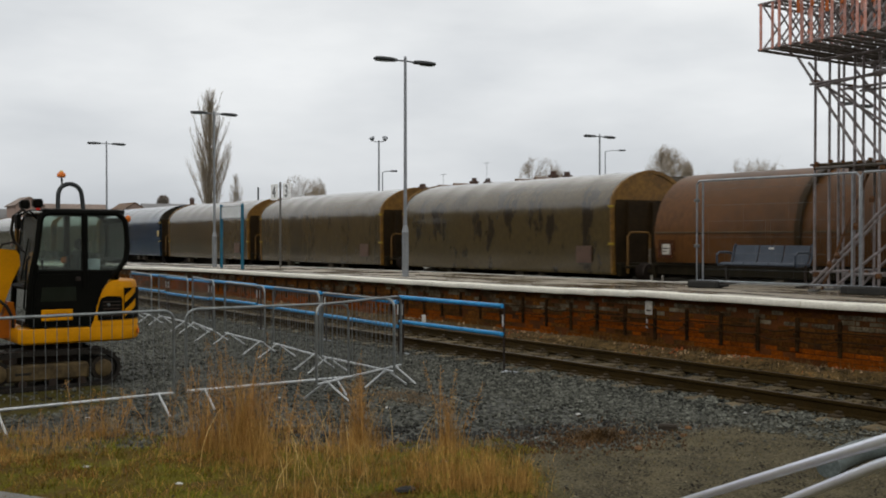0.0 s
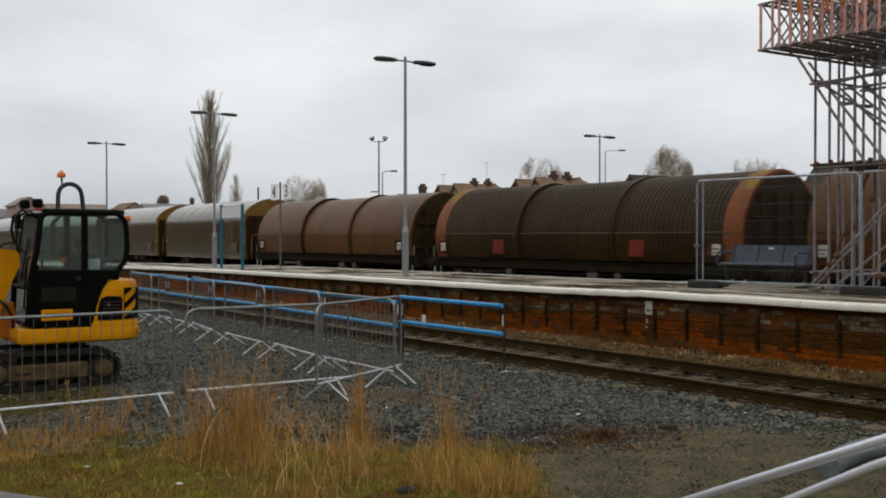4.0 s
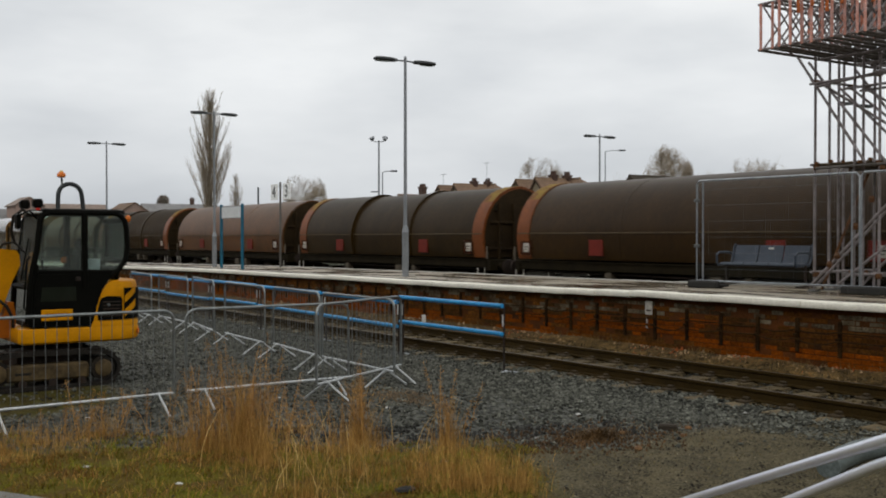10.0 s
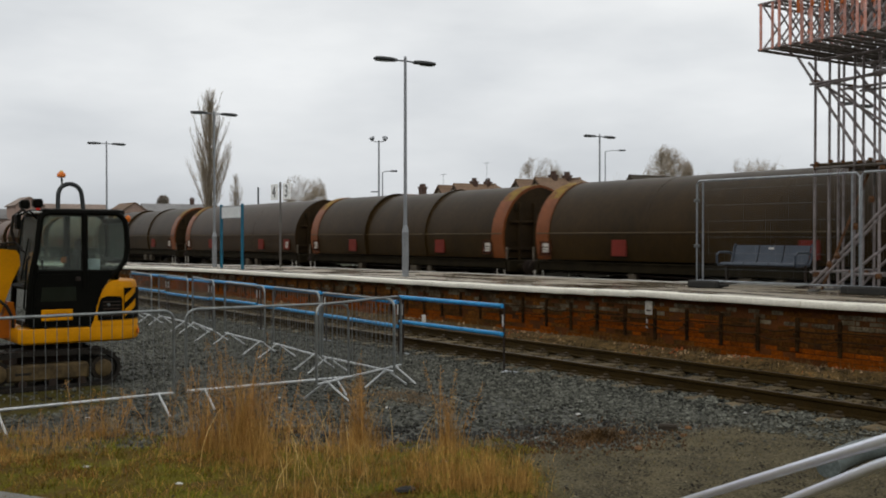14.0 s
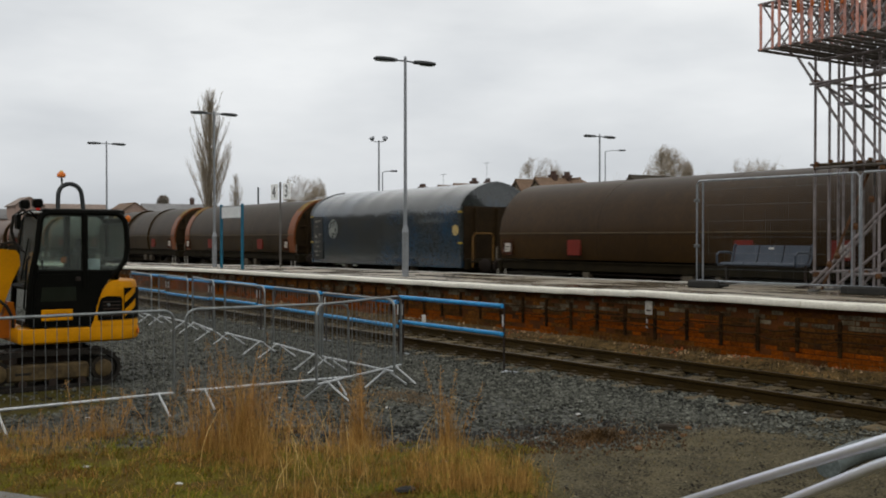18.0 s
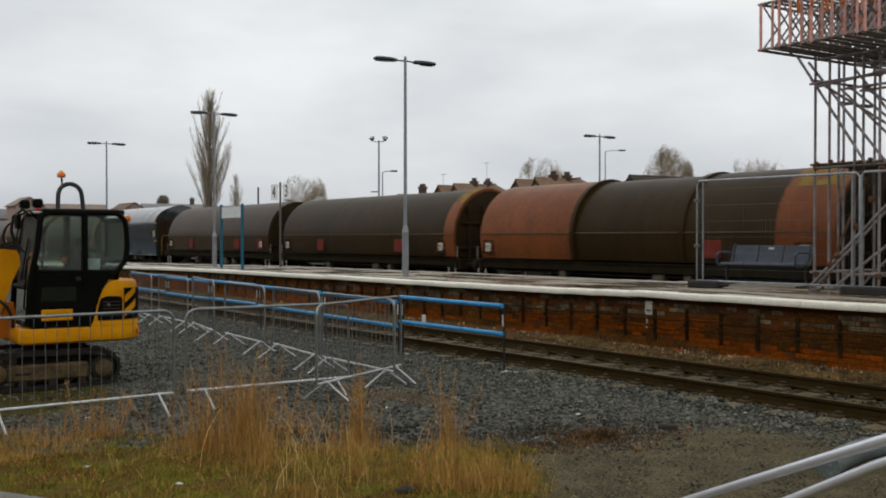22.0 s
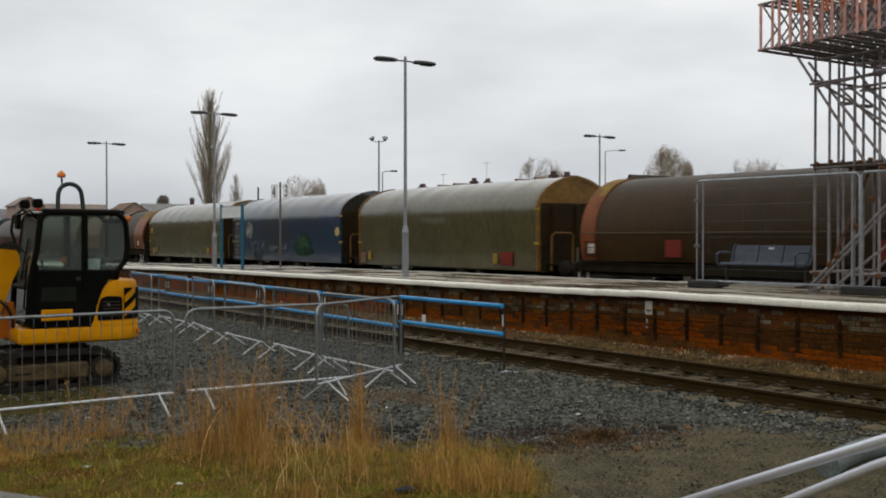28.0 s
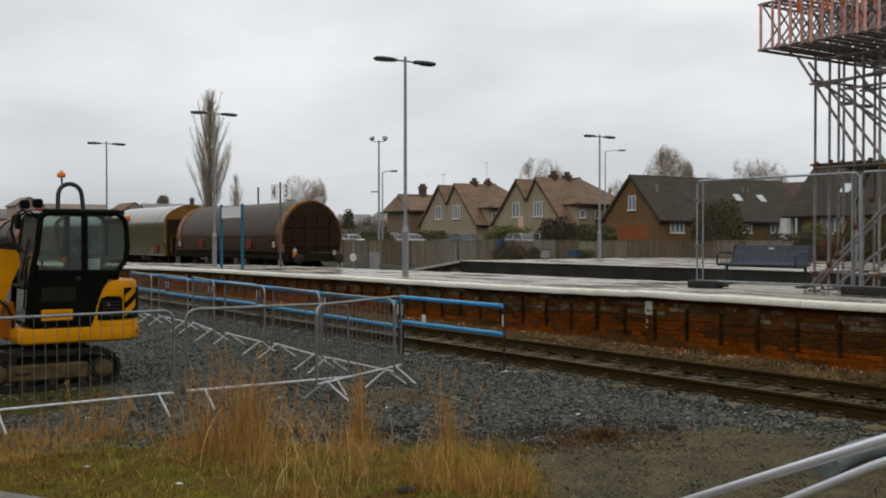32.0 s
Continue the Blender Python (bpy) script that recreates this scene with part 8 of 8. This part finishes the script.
def build_turf():
    r = random.Random(21)
    g, s, t = Geo(), Geo(), Geo()
    n = 0
    while n < 46000:
        x, y = r.uniform(-13.5, -5.5), r.uniform(0.8, 7.0)
        if not on_soil(x, y):
            continue
        patch = noise.noise(Vector((x * 0.9, y * 0.9, 9)))
        worn = noise.noise(Vector((x * 2.3, y * 2.3, 31))) + 0.5 * noise.noise(Vector((x * 6.0, y * 6.0, 3)))
        n += 1
        if worn < -0.22 and r.random() < 0.85:
            continue
        if worn > 0.30 and r.random() < 0.55:
            blade(t, r, x, y, r.uniform(0.02, 0.11), 0.0030, r.uniform(0.5, 1.6))
        elif r.random() < 0.10 + patch * 1.0:
            blade(s, r, x, y, r.uniform(0.03, 0.15), 0.0022, r.uniform(0.3, 1.4))
        else:
            blade(g, r, x, y, r.uniform(0.015, 0.075), 0.0036, r.uniform(0.3, 1.3))
    solid("short_grass", g.mesh("short_grass", green_grass, 0), None, "short mossy winter grass", "grass", kind="stuff")
    solid("dead_thatch", t.mesh("dead_thatch", mat("rusty dead thatch", (0.26, 0.115, 0.026), (0.12, 0.052, 0.013), spec=0.05, rough=0.9, island=0.5, bump=0, dry=True), 0), None, "rusty brown dead thatch among the grass", "grass", kind="stuff")
    solid("dry_stalks", s.mesh("dry_stalks", straw, 0), None, "dry straw coloured stalks among grass", "grass", kind="stuff")


def tuft(x, y, radius, h, count, seed):
    r = random.Random(seed)
    g = Geo()
    for _ in range(count):
        d, a = abs(r.gauss(0, radius)), r.uniform(0, 6.283)
        blade(g, r, x + d * math.cos(a), y + d * math.sin(a), h * (0.16 + 0.95 * r.random() ** 2.4) * max(0.3, 1 - d / (radius * 3.2)), 0.0019, r.uniform(0.05, 0.6))
    solid("dry_grass_clump", g.mesh("dry_grass_clump", straw, 0), None, "tall clump of dry straw coloured grass", "grass", group="grass clumps", kind="stuff")


build_turf()
for i, (x, y, rad, h, c) in enumerate(((-9.7, 4.15, 0.20, 1.05, 900), (-9.9, 3.85, 0.28, 0.75, 700), (-8.9, 4.0, 0.25, 0.7, 420), (-9.3, 5.25, 0.16, 0.85, 420), (-9.0, 5.0, 0.25, 0.45, 350),
                                       (-8.75, 5.95, 0.11, 0.75, 260), (-8.4, 5.75, 0.25, 0.35, 260), (-11.3, 3.2, 0.35, 0.42, 420), (-11.2, 2.5, 0.3, 0.4, 300), (-10.7, 2.1, 0.35, 0.38, 350),
                                       (-8.0, 4.5, 0.3, 0.55, 300), (-7.6, 4.9, 0.3, 0.5, 280), (-7.6, 5.6, 0.3, 0.35, 240), (-10.6, 4.6, 0.25, 0.5, 260), (-11.6, 2.0, 0.4, 0.35, 240),
                                       (-7.4, 3.7, 0.25, 0.6, 220), (-10.2, 5.0, 0.25, 0.35, 160), (-6.95, 5.15, 0.18, 0.52, 420), (-6.72, 5.32, 0.13, 0.42, 260), (-7.1, 4.9, 0.22, 0.5, 340), (-7.7, 5.25, 0.18, 0.34, 200))):
    tuft(x, y, rad * 1.2, h * 0.95, int(c * 1.25), 100 + i)


plume_mat = mat("rusty seed heads", (0.50, 0.285, 0.100), (0.32, 0.165, 0.052), spec=0.08, rough=0.9, island=0.5, bump=0, dry=True)
pale_straw = mat("pale bleached stalks", (0.66, 0.47, 0.19), (0.48, 0.31, 0.11), spec=0.1, rough=0.85, island=0.35, bump=0, dry=True)


def seed_heads(x, y, spread, h, stems, seed):
    """Upright stems with ragged rusty seed heads."""
    r = random.Random(seed)
    g = Geo()
    for _ in range(stems):
        bx, by = x + r.gauss(0, spread), y + r.gauss(0, spread)
        hh, lx, ly = h * r.uniform(0.55, 1.05), r.gauss(0, 0.10), r.gauss(0, 0.10)
        z0 = GROUND + hump(bx, by)
        g.path([(bx, by, z0), (bx + lx * 0.5, by + ly * 0.5, z0 + hh * 0.6), (bx + lx, by + ly, z0 + hh)], [0.003, 0.0025, 0.0015], 3, caps=False)
        for _ in range(110):
            t = 0.40 + 0.60 * r.random() ** 0.8
            s = r.uniform(0.004, 0.010) * (1.25 - 0.6 * t)
            p = Vector((bx + lx * t + r.gauss(0, 0.018), by + ly * t + r.gauss(0, 0.018), z0 + hh * t))
            d = Vector((r.gauss(0, 1), r.gauss(0, 1), r.gauss(0.6, 1))).normalized()
            e = d.orthogonal().normalized() * s * 0.6
            k = len(g.v)
            g.v += [tuple(p - e), tuple(p + e), tuple(p + d * s * 2.2)]
            g.f.append((k, k + 1, k + 2))
    solid("seed_head_weed", g.mesh("seed_head_weed", plume_mat, 0), None, "dead weed with rusty brown seed heads", "weed", group="grass clumps", kind="stuff")


for i, (x, y, sp, h, n) in enumerate(((-9.75, 4.2, 0.16, 1.12, 26), (-9.95, 3.9, 0.22, 0.8, 16), (-9.3, 5.25, 0.09, 0.95, 12), (-8.75, 5.95, 0.07, 0.85, 8), (-9.15, 4.6, 0.2, 0.6, 10),
                                      (-10.9, 2.75, 0.25, 0.62, 10), (-10.3, 4.7, 0.12, 0.6, 6), (-11.3, 3.4, 0.2, 0.5, 8))):
    seed_heads(x, y, sp, h, n, 300 + i)


def bleached_stalks():
    r = random.Random(58)
    g = Geo()
    for _ in range(70):
        x, y = r.uniform(-9.4, -7.2), r.uniform(3.4, 5.7)
        if noise.noise(Vector((x * 1.1, y * 1.1, 2))) < 0.0:
            continue
        z0, h, a, b = GROUND + hump(x, y), r.uniform(0.18, 0.62), r.uniform(0, 6.28), r.uniform(0.05, 0.7)
        pts = [(x + math.cos(a) * b * h * t * t, y + math.sin(a) * b * h * t * t, z0 + h * (t - 0.25 * b * t * t)) for t in (0, 0.3, 0.6, 0.85, 1.0)]
        g.path(pts, [0.0032, 0.003, 0.0025, 0.002, 0.001], 3, caps=False)
    solid("bleached_stalks", g.mesh("bleached_stalks", pale_straw, 0), None, "pale bleached grass stalks bent over the turf", "grass", kind="stuff")


bleached_stalks()


# ---- litter and oddments on the yard ----
def rubble(name, label, category, at, size, material, seed, group=""):
    """An angular lump of stone or brick."""
    r = random.Random(seed)
    g = Geo().ball((0, 0, 0), size, 7, 4)
    g.v = [tuple(c * r.uniform(0.8, 1.2) for c in p) for p in g.v]
    solid(name, g, material, label, category, group=group, smooth=25, at=pose(at[0], at[1], GROUND + hump(at[0], at[1]) + size[2] * 0.5, rz=r.uniform(0, 180)))


pale_bit = mat("pale litter", (0.62, 0.62, 0.60), rough=0.6, scale=8)
ochre_bit = mat("ochre brick rubble", (0.21, 0.105, 0.040), (0.12, 0.065, 0.030), rough=0.85, scale=9, dry=True)
for k, (x, y) in enumerate(((-8.34, 10.02), (-12.0, 9.6), (-12.6, 5.9), (-9.3, 8.2), (-10.0, 8.9), (-8.6, 7.0), (-13.8, 9.1), (-11.0, 6.6), (-9.6, 2.6), (-8.6, 3.1), (-12.5, 3.4), (-14.5, 8.9))):
    rubble("litter", "small pale scrap of litter on the stones", "litter", (x, y), (0.035, 0.025, 0.012), pale_bit, k, "litter")
for k, (x, y, s) in enumerate(((-7.50, 7.40, 0.06), (-7.95, 8.6, 0.05), (-8.25, 7.9, 0.045), (-9.1, 3.9, 0.06), (-7.7, 8.25, 0.04))):
    rubble("brick_rubble", "broken ochre brick lump on the dirt", "rubble", (x, y), (s, s * 0.7, s * 0.5), ochre_bit, 30 + k, "rubble")
crumbs = {"soil_crumbs": Geo(), "dark_crumbs": Geo(), "dead_blades": Geo()}
r_crumb = random.Random(77)
for _ in range(5200):
    x, y = r_crumb.uniform(-8.3, -2.6), r_crumb.uniform(3.6, 9.5)
    if on_soil(x, y):
        continue
    pick = noise.noise(Vector((x * 1.6, y * 1.6, 4))) + r_crumb.uniform(-0.5, 0.5)
    g = crumbs["dark_crumbs" if pick > 0.12 else "soil_crumbs" if pick > -0.28 else "dead_blades"]
    z, a, k = GROUND + hump(x, y), r_crumb.uniform(0, 6.283), len(g.v)
    if pick <= -0.28:
        w = r_crumb.uniform(0.03, 0.09)
        g.v += [(x, y, z + 0.004), (x + 0.006, y + 0.004, z + 0.004), (x + w * math.cos(a), y + w * math.sin(a), z + r_crumb.uniform(0.008, 0.05))]
        g.f.append((k, k + 1, k + 2))
        continue
    c = r_crumb.uniform(0.005, 0.017)
    u, v = c * math.cos(a), c * math.sin(a)
    g.v += [(x - u, y - v, z), (x + v * 0.8, y - u * 0.8, z), (x + u, y + v, z), (x - v * 0.8, y + u * 0.8, z), (x + u * 0.2, y, z + c)]
    g.f += [(k, k + 1, k + 4), (k + 1, k + 2, k + 4), (k + 2, k + 3, k + 4), (k + 3, k, k + 4)]
for key, m, lb, ct in (("soil_crumbs", mat("pale soil crumbs", (0.20, 0.165, 0.105), (0.10, 0.080, 0.046), rough=0.95, island=0.6), "pale crumbs of soil and gravel on the dirt", "soil"),
                       ("dark_crumbs", mat("dark wet crumbs", (0.040, 0.032, 0.020), (0.018, 0.014, 0.009), rough=0.9, island=0.6), "dark wet crumbs on the dirt", "soil"),
                       ("dead_blades", mat("trodden dead blades", (0.24, 0.19, 0.07), (0.13, 0.105, 0.035), rough=0.9, island=0.5), "trodden dead grass blades on the dirt", "grass")):
    solid(key, crumbs[key].mesh(key, m, 0), None, lb, ct, kind="stuff")
timber = Geo().box(-0.105, 0.105, -0.05, 0.055, 0, 0.085, 0.02)
solid("timber_offcut", timber, mat("dark wet timber", (0.055, 0.042, 0.028), rough=0.85, scale=6, stretch=(1, 6, 6)), "dark wet timber offcut on the dirt", "timber", at=pose(-8.02, 8.36, GROUND, rz=40))
solid("paving_slab", Geo().box(-0.28, 0.28, -0.3, 0.3, -0.03, 0.035, 0.008), concrete, "grey paving slab in the grass", "slab", at=pose(-8.72, 1.66, GROUND - 0.005, rz=30))
solid("loose_bar", Geo().path([(0, 0, 0), (0.55, 0.35, 0.0)], 0.012, 8), steel, "thin steel bar on the ballast", "bar", at=pose(-12.95, 9.85, GROUND + 0.02, rz=15))


def mound():
    """A dead brown plant mat."""
    r = random.Random(77)
    g = Geo()
    for _ in range(1700):
        a, d = r.uniform(0, 6.283), abs(r.gauss(0, 0.24))
        blade(g, r, -8.2 + d * math.cos(a), 7.52 + d * 1.5 * math.sin(a), r.uniform(0.03, 0.17) * max(0.3, 1 - d * 1.6), 0.004, r.uniform(0.3, 1.2))
    solid("dead_plant", g.mesh("dead_plant", mat("dead brown stems", (0.19, 0.105, 0.035), (0.08, 0.046, 0.017), rough=0.9, island=0.5), 0), None, "low dead brown plant on the dirt", "plant", kind="stuff")


mound()
twig_bits = Geo()
r3 = random.Random(91)
for _ in range(9000):
    x, y = r3.uniform(-8.6, -4.2), r3.uniform(4.2, 10.2)
    if on_soil(x, y):
        continue
    s = r3.uniform(0.004, 0.017) * (1.6 if r3.random() < 0.06 else 1)
    k = len(twig_bits.v)
    z = GROUND + hump(x, y)
    a = r3.uniform(0, 6.28)
    dx, dy = math.cos(a) * s, math.sin(a) * s
    twig_bits.v += [(x - dx, y - dy, z), (x + dy * 0.7, y - dx * 0.7, z), (x + dx, y + dy, z), (x - dy * 0.7, y + dx * 0.7, z), (x, y, z + s * 0.8)]
    twig_bits.f += [(k, k + 1, k + 4), (k + 1, k + 2, k + 4), (k + 2, k + 3, k + 4), (k + 3, k, k + 4)]
solid("dirt_grit", twig_bits.mesh("dirt_grit", mat("brown grit", (0.195, 0.168, 0.112), (0.070, 0.058, 0.036), rough=0.9, island=0.8), 0), None, "grit and small stones on bare dirt", "grit", kind="stuff")


def debris(name, label, category, x, y, rx, ry, count, material, seed):
    """A thin scatter of small broken bits, thickest in the middle."""
    r = random.Random(seed)
    g = Geo()
    for _ in range(count):
        px, py, c, a = x + r.gauss(0, rx), y + r.gauss(0, ry), r.uniform(0.006, 0.022), r.uniform(0, 6.283)
        z, u, v, k = GROUND + hump(px, py) + 0.012, c * math.cos(a), c * math.sin(a), len(g.v)
        g.v += [(px - u, py - v, z - 0.012), (px + v * 0.8, py - u * 0.8, z - 0.012), (px + u, py + v, z - 0.012), (px - v * 0.8, py + u * 0.8, z - 0.012), (px + u * 0.2, py, z + c * 0.9)]
        g.f += [(k, k + 1, k + 4), (k + 1, k + 2, k + 4), (k + 2, k + 3, k + 4), (k + 3, k, k + 4)]
    solid(name, g.mesh(name, material, 0), None, label, category, kind="stuff")


sandy_bits = mat("sandy brown grit", (0.24, 0.175, 0.11), (0.12, 0.085, 0.05), rough=0.95, island=0.5)
rusty_bits = mat("rusty brown litter", (0.15, 0.082, 0.034), (0.07, 0.040, 0.018), rough=0.95, island=0.5)
debris("sand_spill", "sandy grit spilt on the ballast", "sand", -11.55, 7.20, 0.34, 0.22, 900, sandy_bits, 5)
debris("leaf_litter", "rusty brown leaf litter along the edge of the stones", "leaf litter", -8.45, 6.80, 0.35, 0.40, 600, rusty_bits, 6)
debris("leaf_litter", "rusty brown leaf litter round the dead plant", "leaf litter", -8.15, 7.55, 0.40, 0.50, 700, rusty_bits, 7)
rubble("soil_clod", "dark wet clod of soil in the grass", "soil", (-7.22, 4.50), (0.11, 0.08, 0.026), mat("dark wet soil clod", (0.022, 0.019, 0.016), (0.010, 0.009, 0.008), rough=0.8, scale=14, bump=0.5), 61)
# ---- brick face of the platform, with brackets and cables ----
BRICKS = {"orange": mat("orange red platform brick", (0.33, 0.078, 0.005), (0.150, 0.044, 0.006), spec=0.03, rough=0.85, scale=1.0, fine=22, bump=0.4, vary=0.12, island=0.12, lo=0.34, hi=0.62, placed=True, stretch=(1, 1, 1.6), grain=0.35),
          "brown": mat("sooty brown brick", (0.195, 0.072, 0.012), (0.060, 0.032, 0.011), spec=0.03, rough=0.85, scale=1.1, fine=20, bump=0.4, vary=0.22, island=0.22, lo=0.36, hi=0.64, placed=True, grain=0.4),
          "limed": mat("limed grey brick", (0.245, 0.205, 0.135), (0.080, 0.050, 0.024), spec=0.05, rough=0.85, scale=2.2, fine=26, bump=0.35, vary=0.3, island=0.3, lo=0.42, hi=0.62, placed=True, grain=0.4)}


def brick_kind(x, row, r):
    """Clean orange low down, sooty above, lime runs under the coping."""
    n = noise.noise(Vector((x * 0.45, row * 0.30, 0))) + r.uniform(-0.16, 0.16)
    n += 0.12 if x > -11.5 else 0.0
    if x < -15.5 and row >= 6:
        return "limed" if n > -0.22 + 0.05 * (11 - row) else "brown"
    if row >= 10:
        return "brown" if n < -0.25 else "limed"
    if row >= 8:
        return "limed" if n > -0.06 - 0.1 * (row - 8) else "brown"
    if row >= 4:
        return "orange" if n < -0.10 - 0.07 * (row - 5) else "brown"
    return "orange" if n < 0.24 - 0.05 * row else "brown"


def build_bricks():
    bl, bh, gap = 0.215, 0.068, 0.010
    me = {k: tidy(Geo().box(-bl / 2, bl / 2, -0.02, 0.04, 0, bh, 0.006).mesh("brick", m)) for k, m in BRICKS.items()}
    r = random.Random(5)
    face = thing("brick_wall", "orange red brick platform wall with limed top courses", "brick wall", (0, WALL_Y, 0), kind="structure")
    rest = {k: Geo() for k in BRICKS}
    made = 0
    for row in range(12):
        z = -0.06 + row * (bh + gap)
        x = 8.0 - (row % 2) * (bl + gap) / 2
        while x > -60:
            kind = brick_kind(x, row, r)
            dy, top = r.uniform(-0.008, 0.010), z + bh
            if top < plat_z(x) - 0.115:
                if -14.6 < x < -8.6 and 3 <= row and made < 300:
                    ob = new("brick", me[kind])
                    ob.parent = face
                    ob.matrix_basis = pose(x, dy, z, rz=r.uniform(-0.9, 0.9))
                    made += 1
                else:
                    rest[kind].box(x - bl / 2, x + bl / 2, dy - 0.02, dy + 0.04, z, z + bh)
            x -= bl + gap
    for k in BRICKS:
        part("far_bricks", rest[k].mesh("far_bricks", BRICKS[k], 0), None, face, kind="stuff")


build_bricks()


rust_iron = mat("rusty dark bracket", (0.060, 0.031, 0.010), (0.028, 0.016, 0.007), spec=0.05, rough=0.9, scale=8, vary=0.3)


def build_wall_cables():
    root = thing("cable_run", "dark cables on iron brackets along the brick wall", "cables", (0, WALL_Y, 0))
    xs = [-9.33 - 0.738 * i for i in range(34)]
    for i, x in enumerate(xs):
        dz = 0.03 * math.sin(i * 2.1)
        br = part("bracket", Geo().box(x - 0.032, x + 0.032, -0.06, -0.012, 0.16 + dz, 0.69 + dz * 0.5, 0.012), rust_iron, root)
        part("hook", Geo().box(x - 0.035, x + 0.035, -0.11, -0.05, 0.40 + dz, 0.44 + dz, 0.01), rust_iron, br)
    for k, (z0, sag, rr) in enumerate(((0.53, 0.05, 0.012), (0.40, 0.07, 0.010))):
        pts = []
        for i in range(len(xs) - 1):
            s = sag * (0.6 + 0.5 * math.sin(i * 1.7 + k))
            for t in (0, 0.25, 0.5, 0.75):
                pts.append((xs[i] + (xs[i + 1] - xs[i]) * t, -0.105, z0 - s * 4 * t * (1 - t)))
        part("cable", Geo().path([(4, -0.1, z0)] + pts, rr, 6), rust_iron, root)
    for x, z, w, h2 in ((-13.17, 0.68, 0.17, 0.24),):
        plate = part("wall_plate", Geo().box(x - w / 2, x + w / 2, -0.04, -0.024, z - h2 / 2, z + h2 / 2, 0.004), plate_white, root, "pale wall plate")
        part("lime_drip", Geo().box(x - 0.075, x - 0.035, -0.026, -0.022, z - h2 / 2 - 0.24, z - h2 / 2 - 0.02), worn_paint("flaked white drip", (0.50, 0.48, 0.44), (0.30, 0.28, 0.24), 0.5, 9.0), root)
        part("plate_bar", Geo().box(x - w * 0.3, x + w * 0.3, -0.045, -0.04, z - 0.06, z - 0.03), dark_iron, plate)


build_wall_cables()
mp = thing("marker_post", "short white marker post beside the far rail", "post", (-19.42, 12.6, -0.12))
part("post", Geo().box(-0.05, 0.05, -0.03, 0.03, 0.0, 0.32, 0.01), white_paint, mp)
motions()
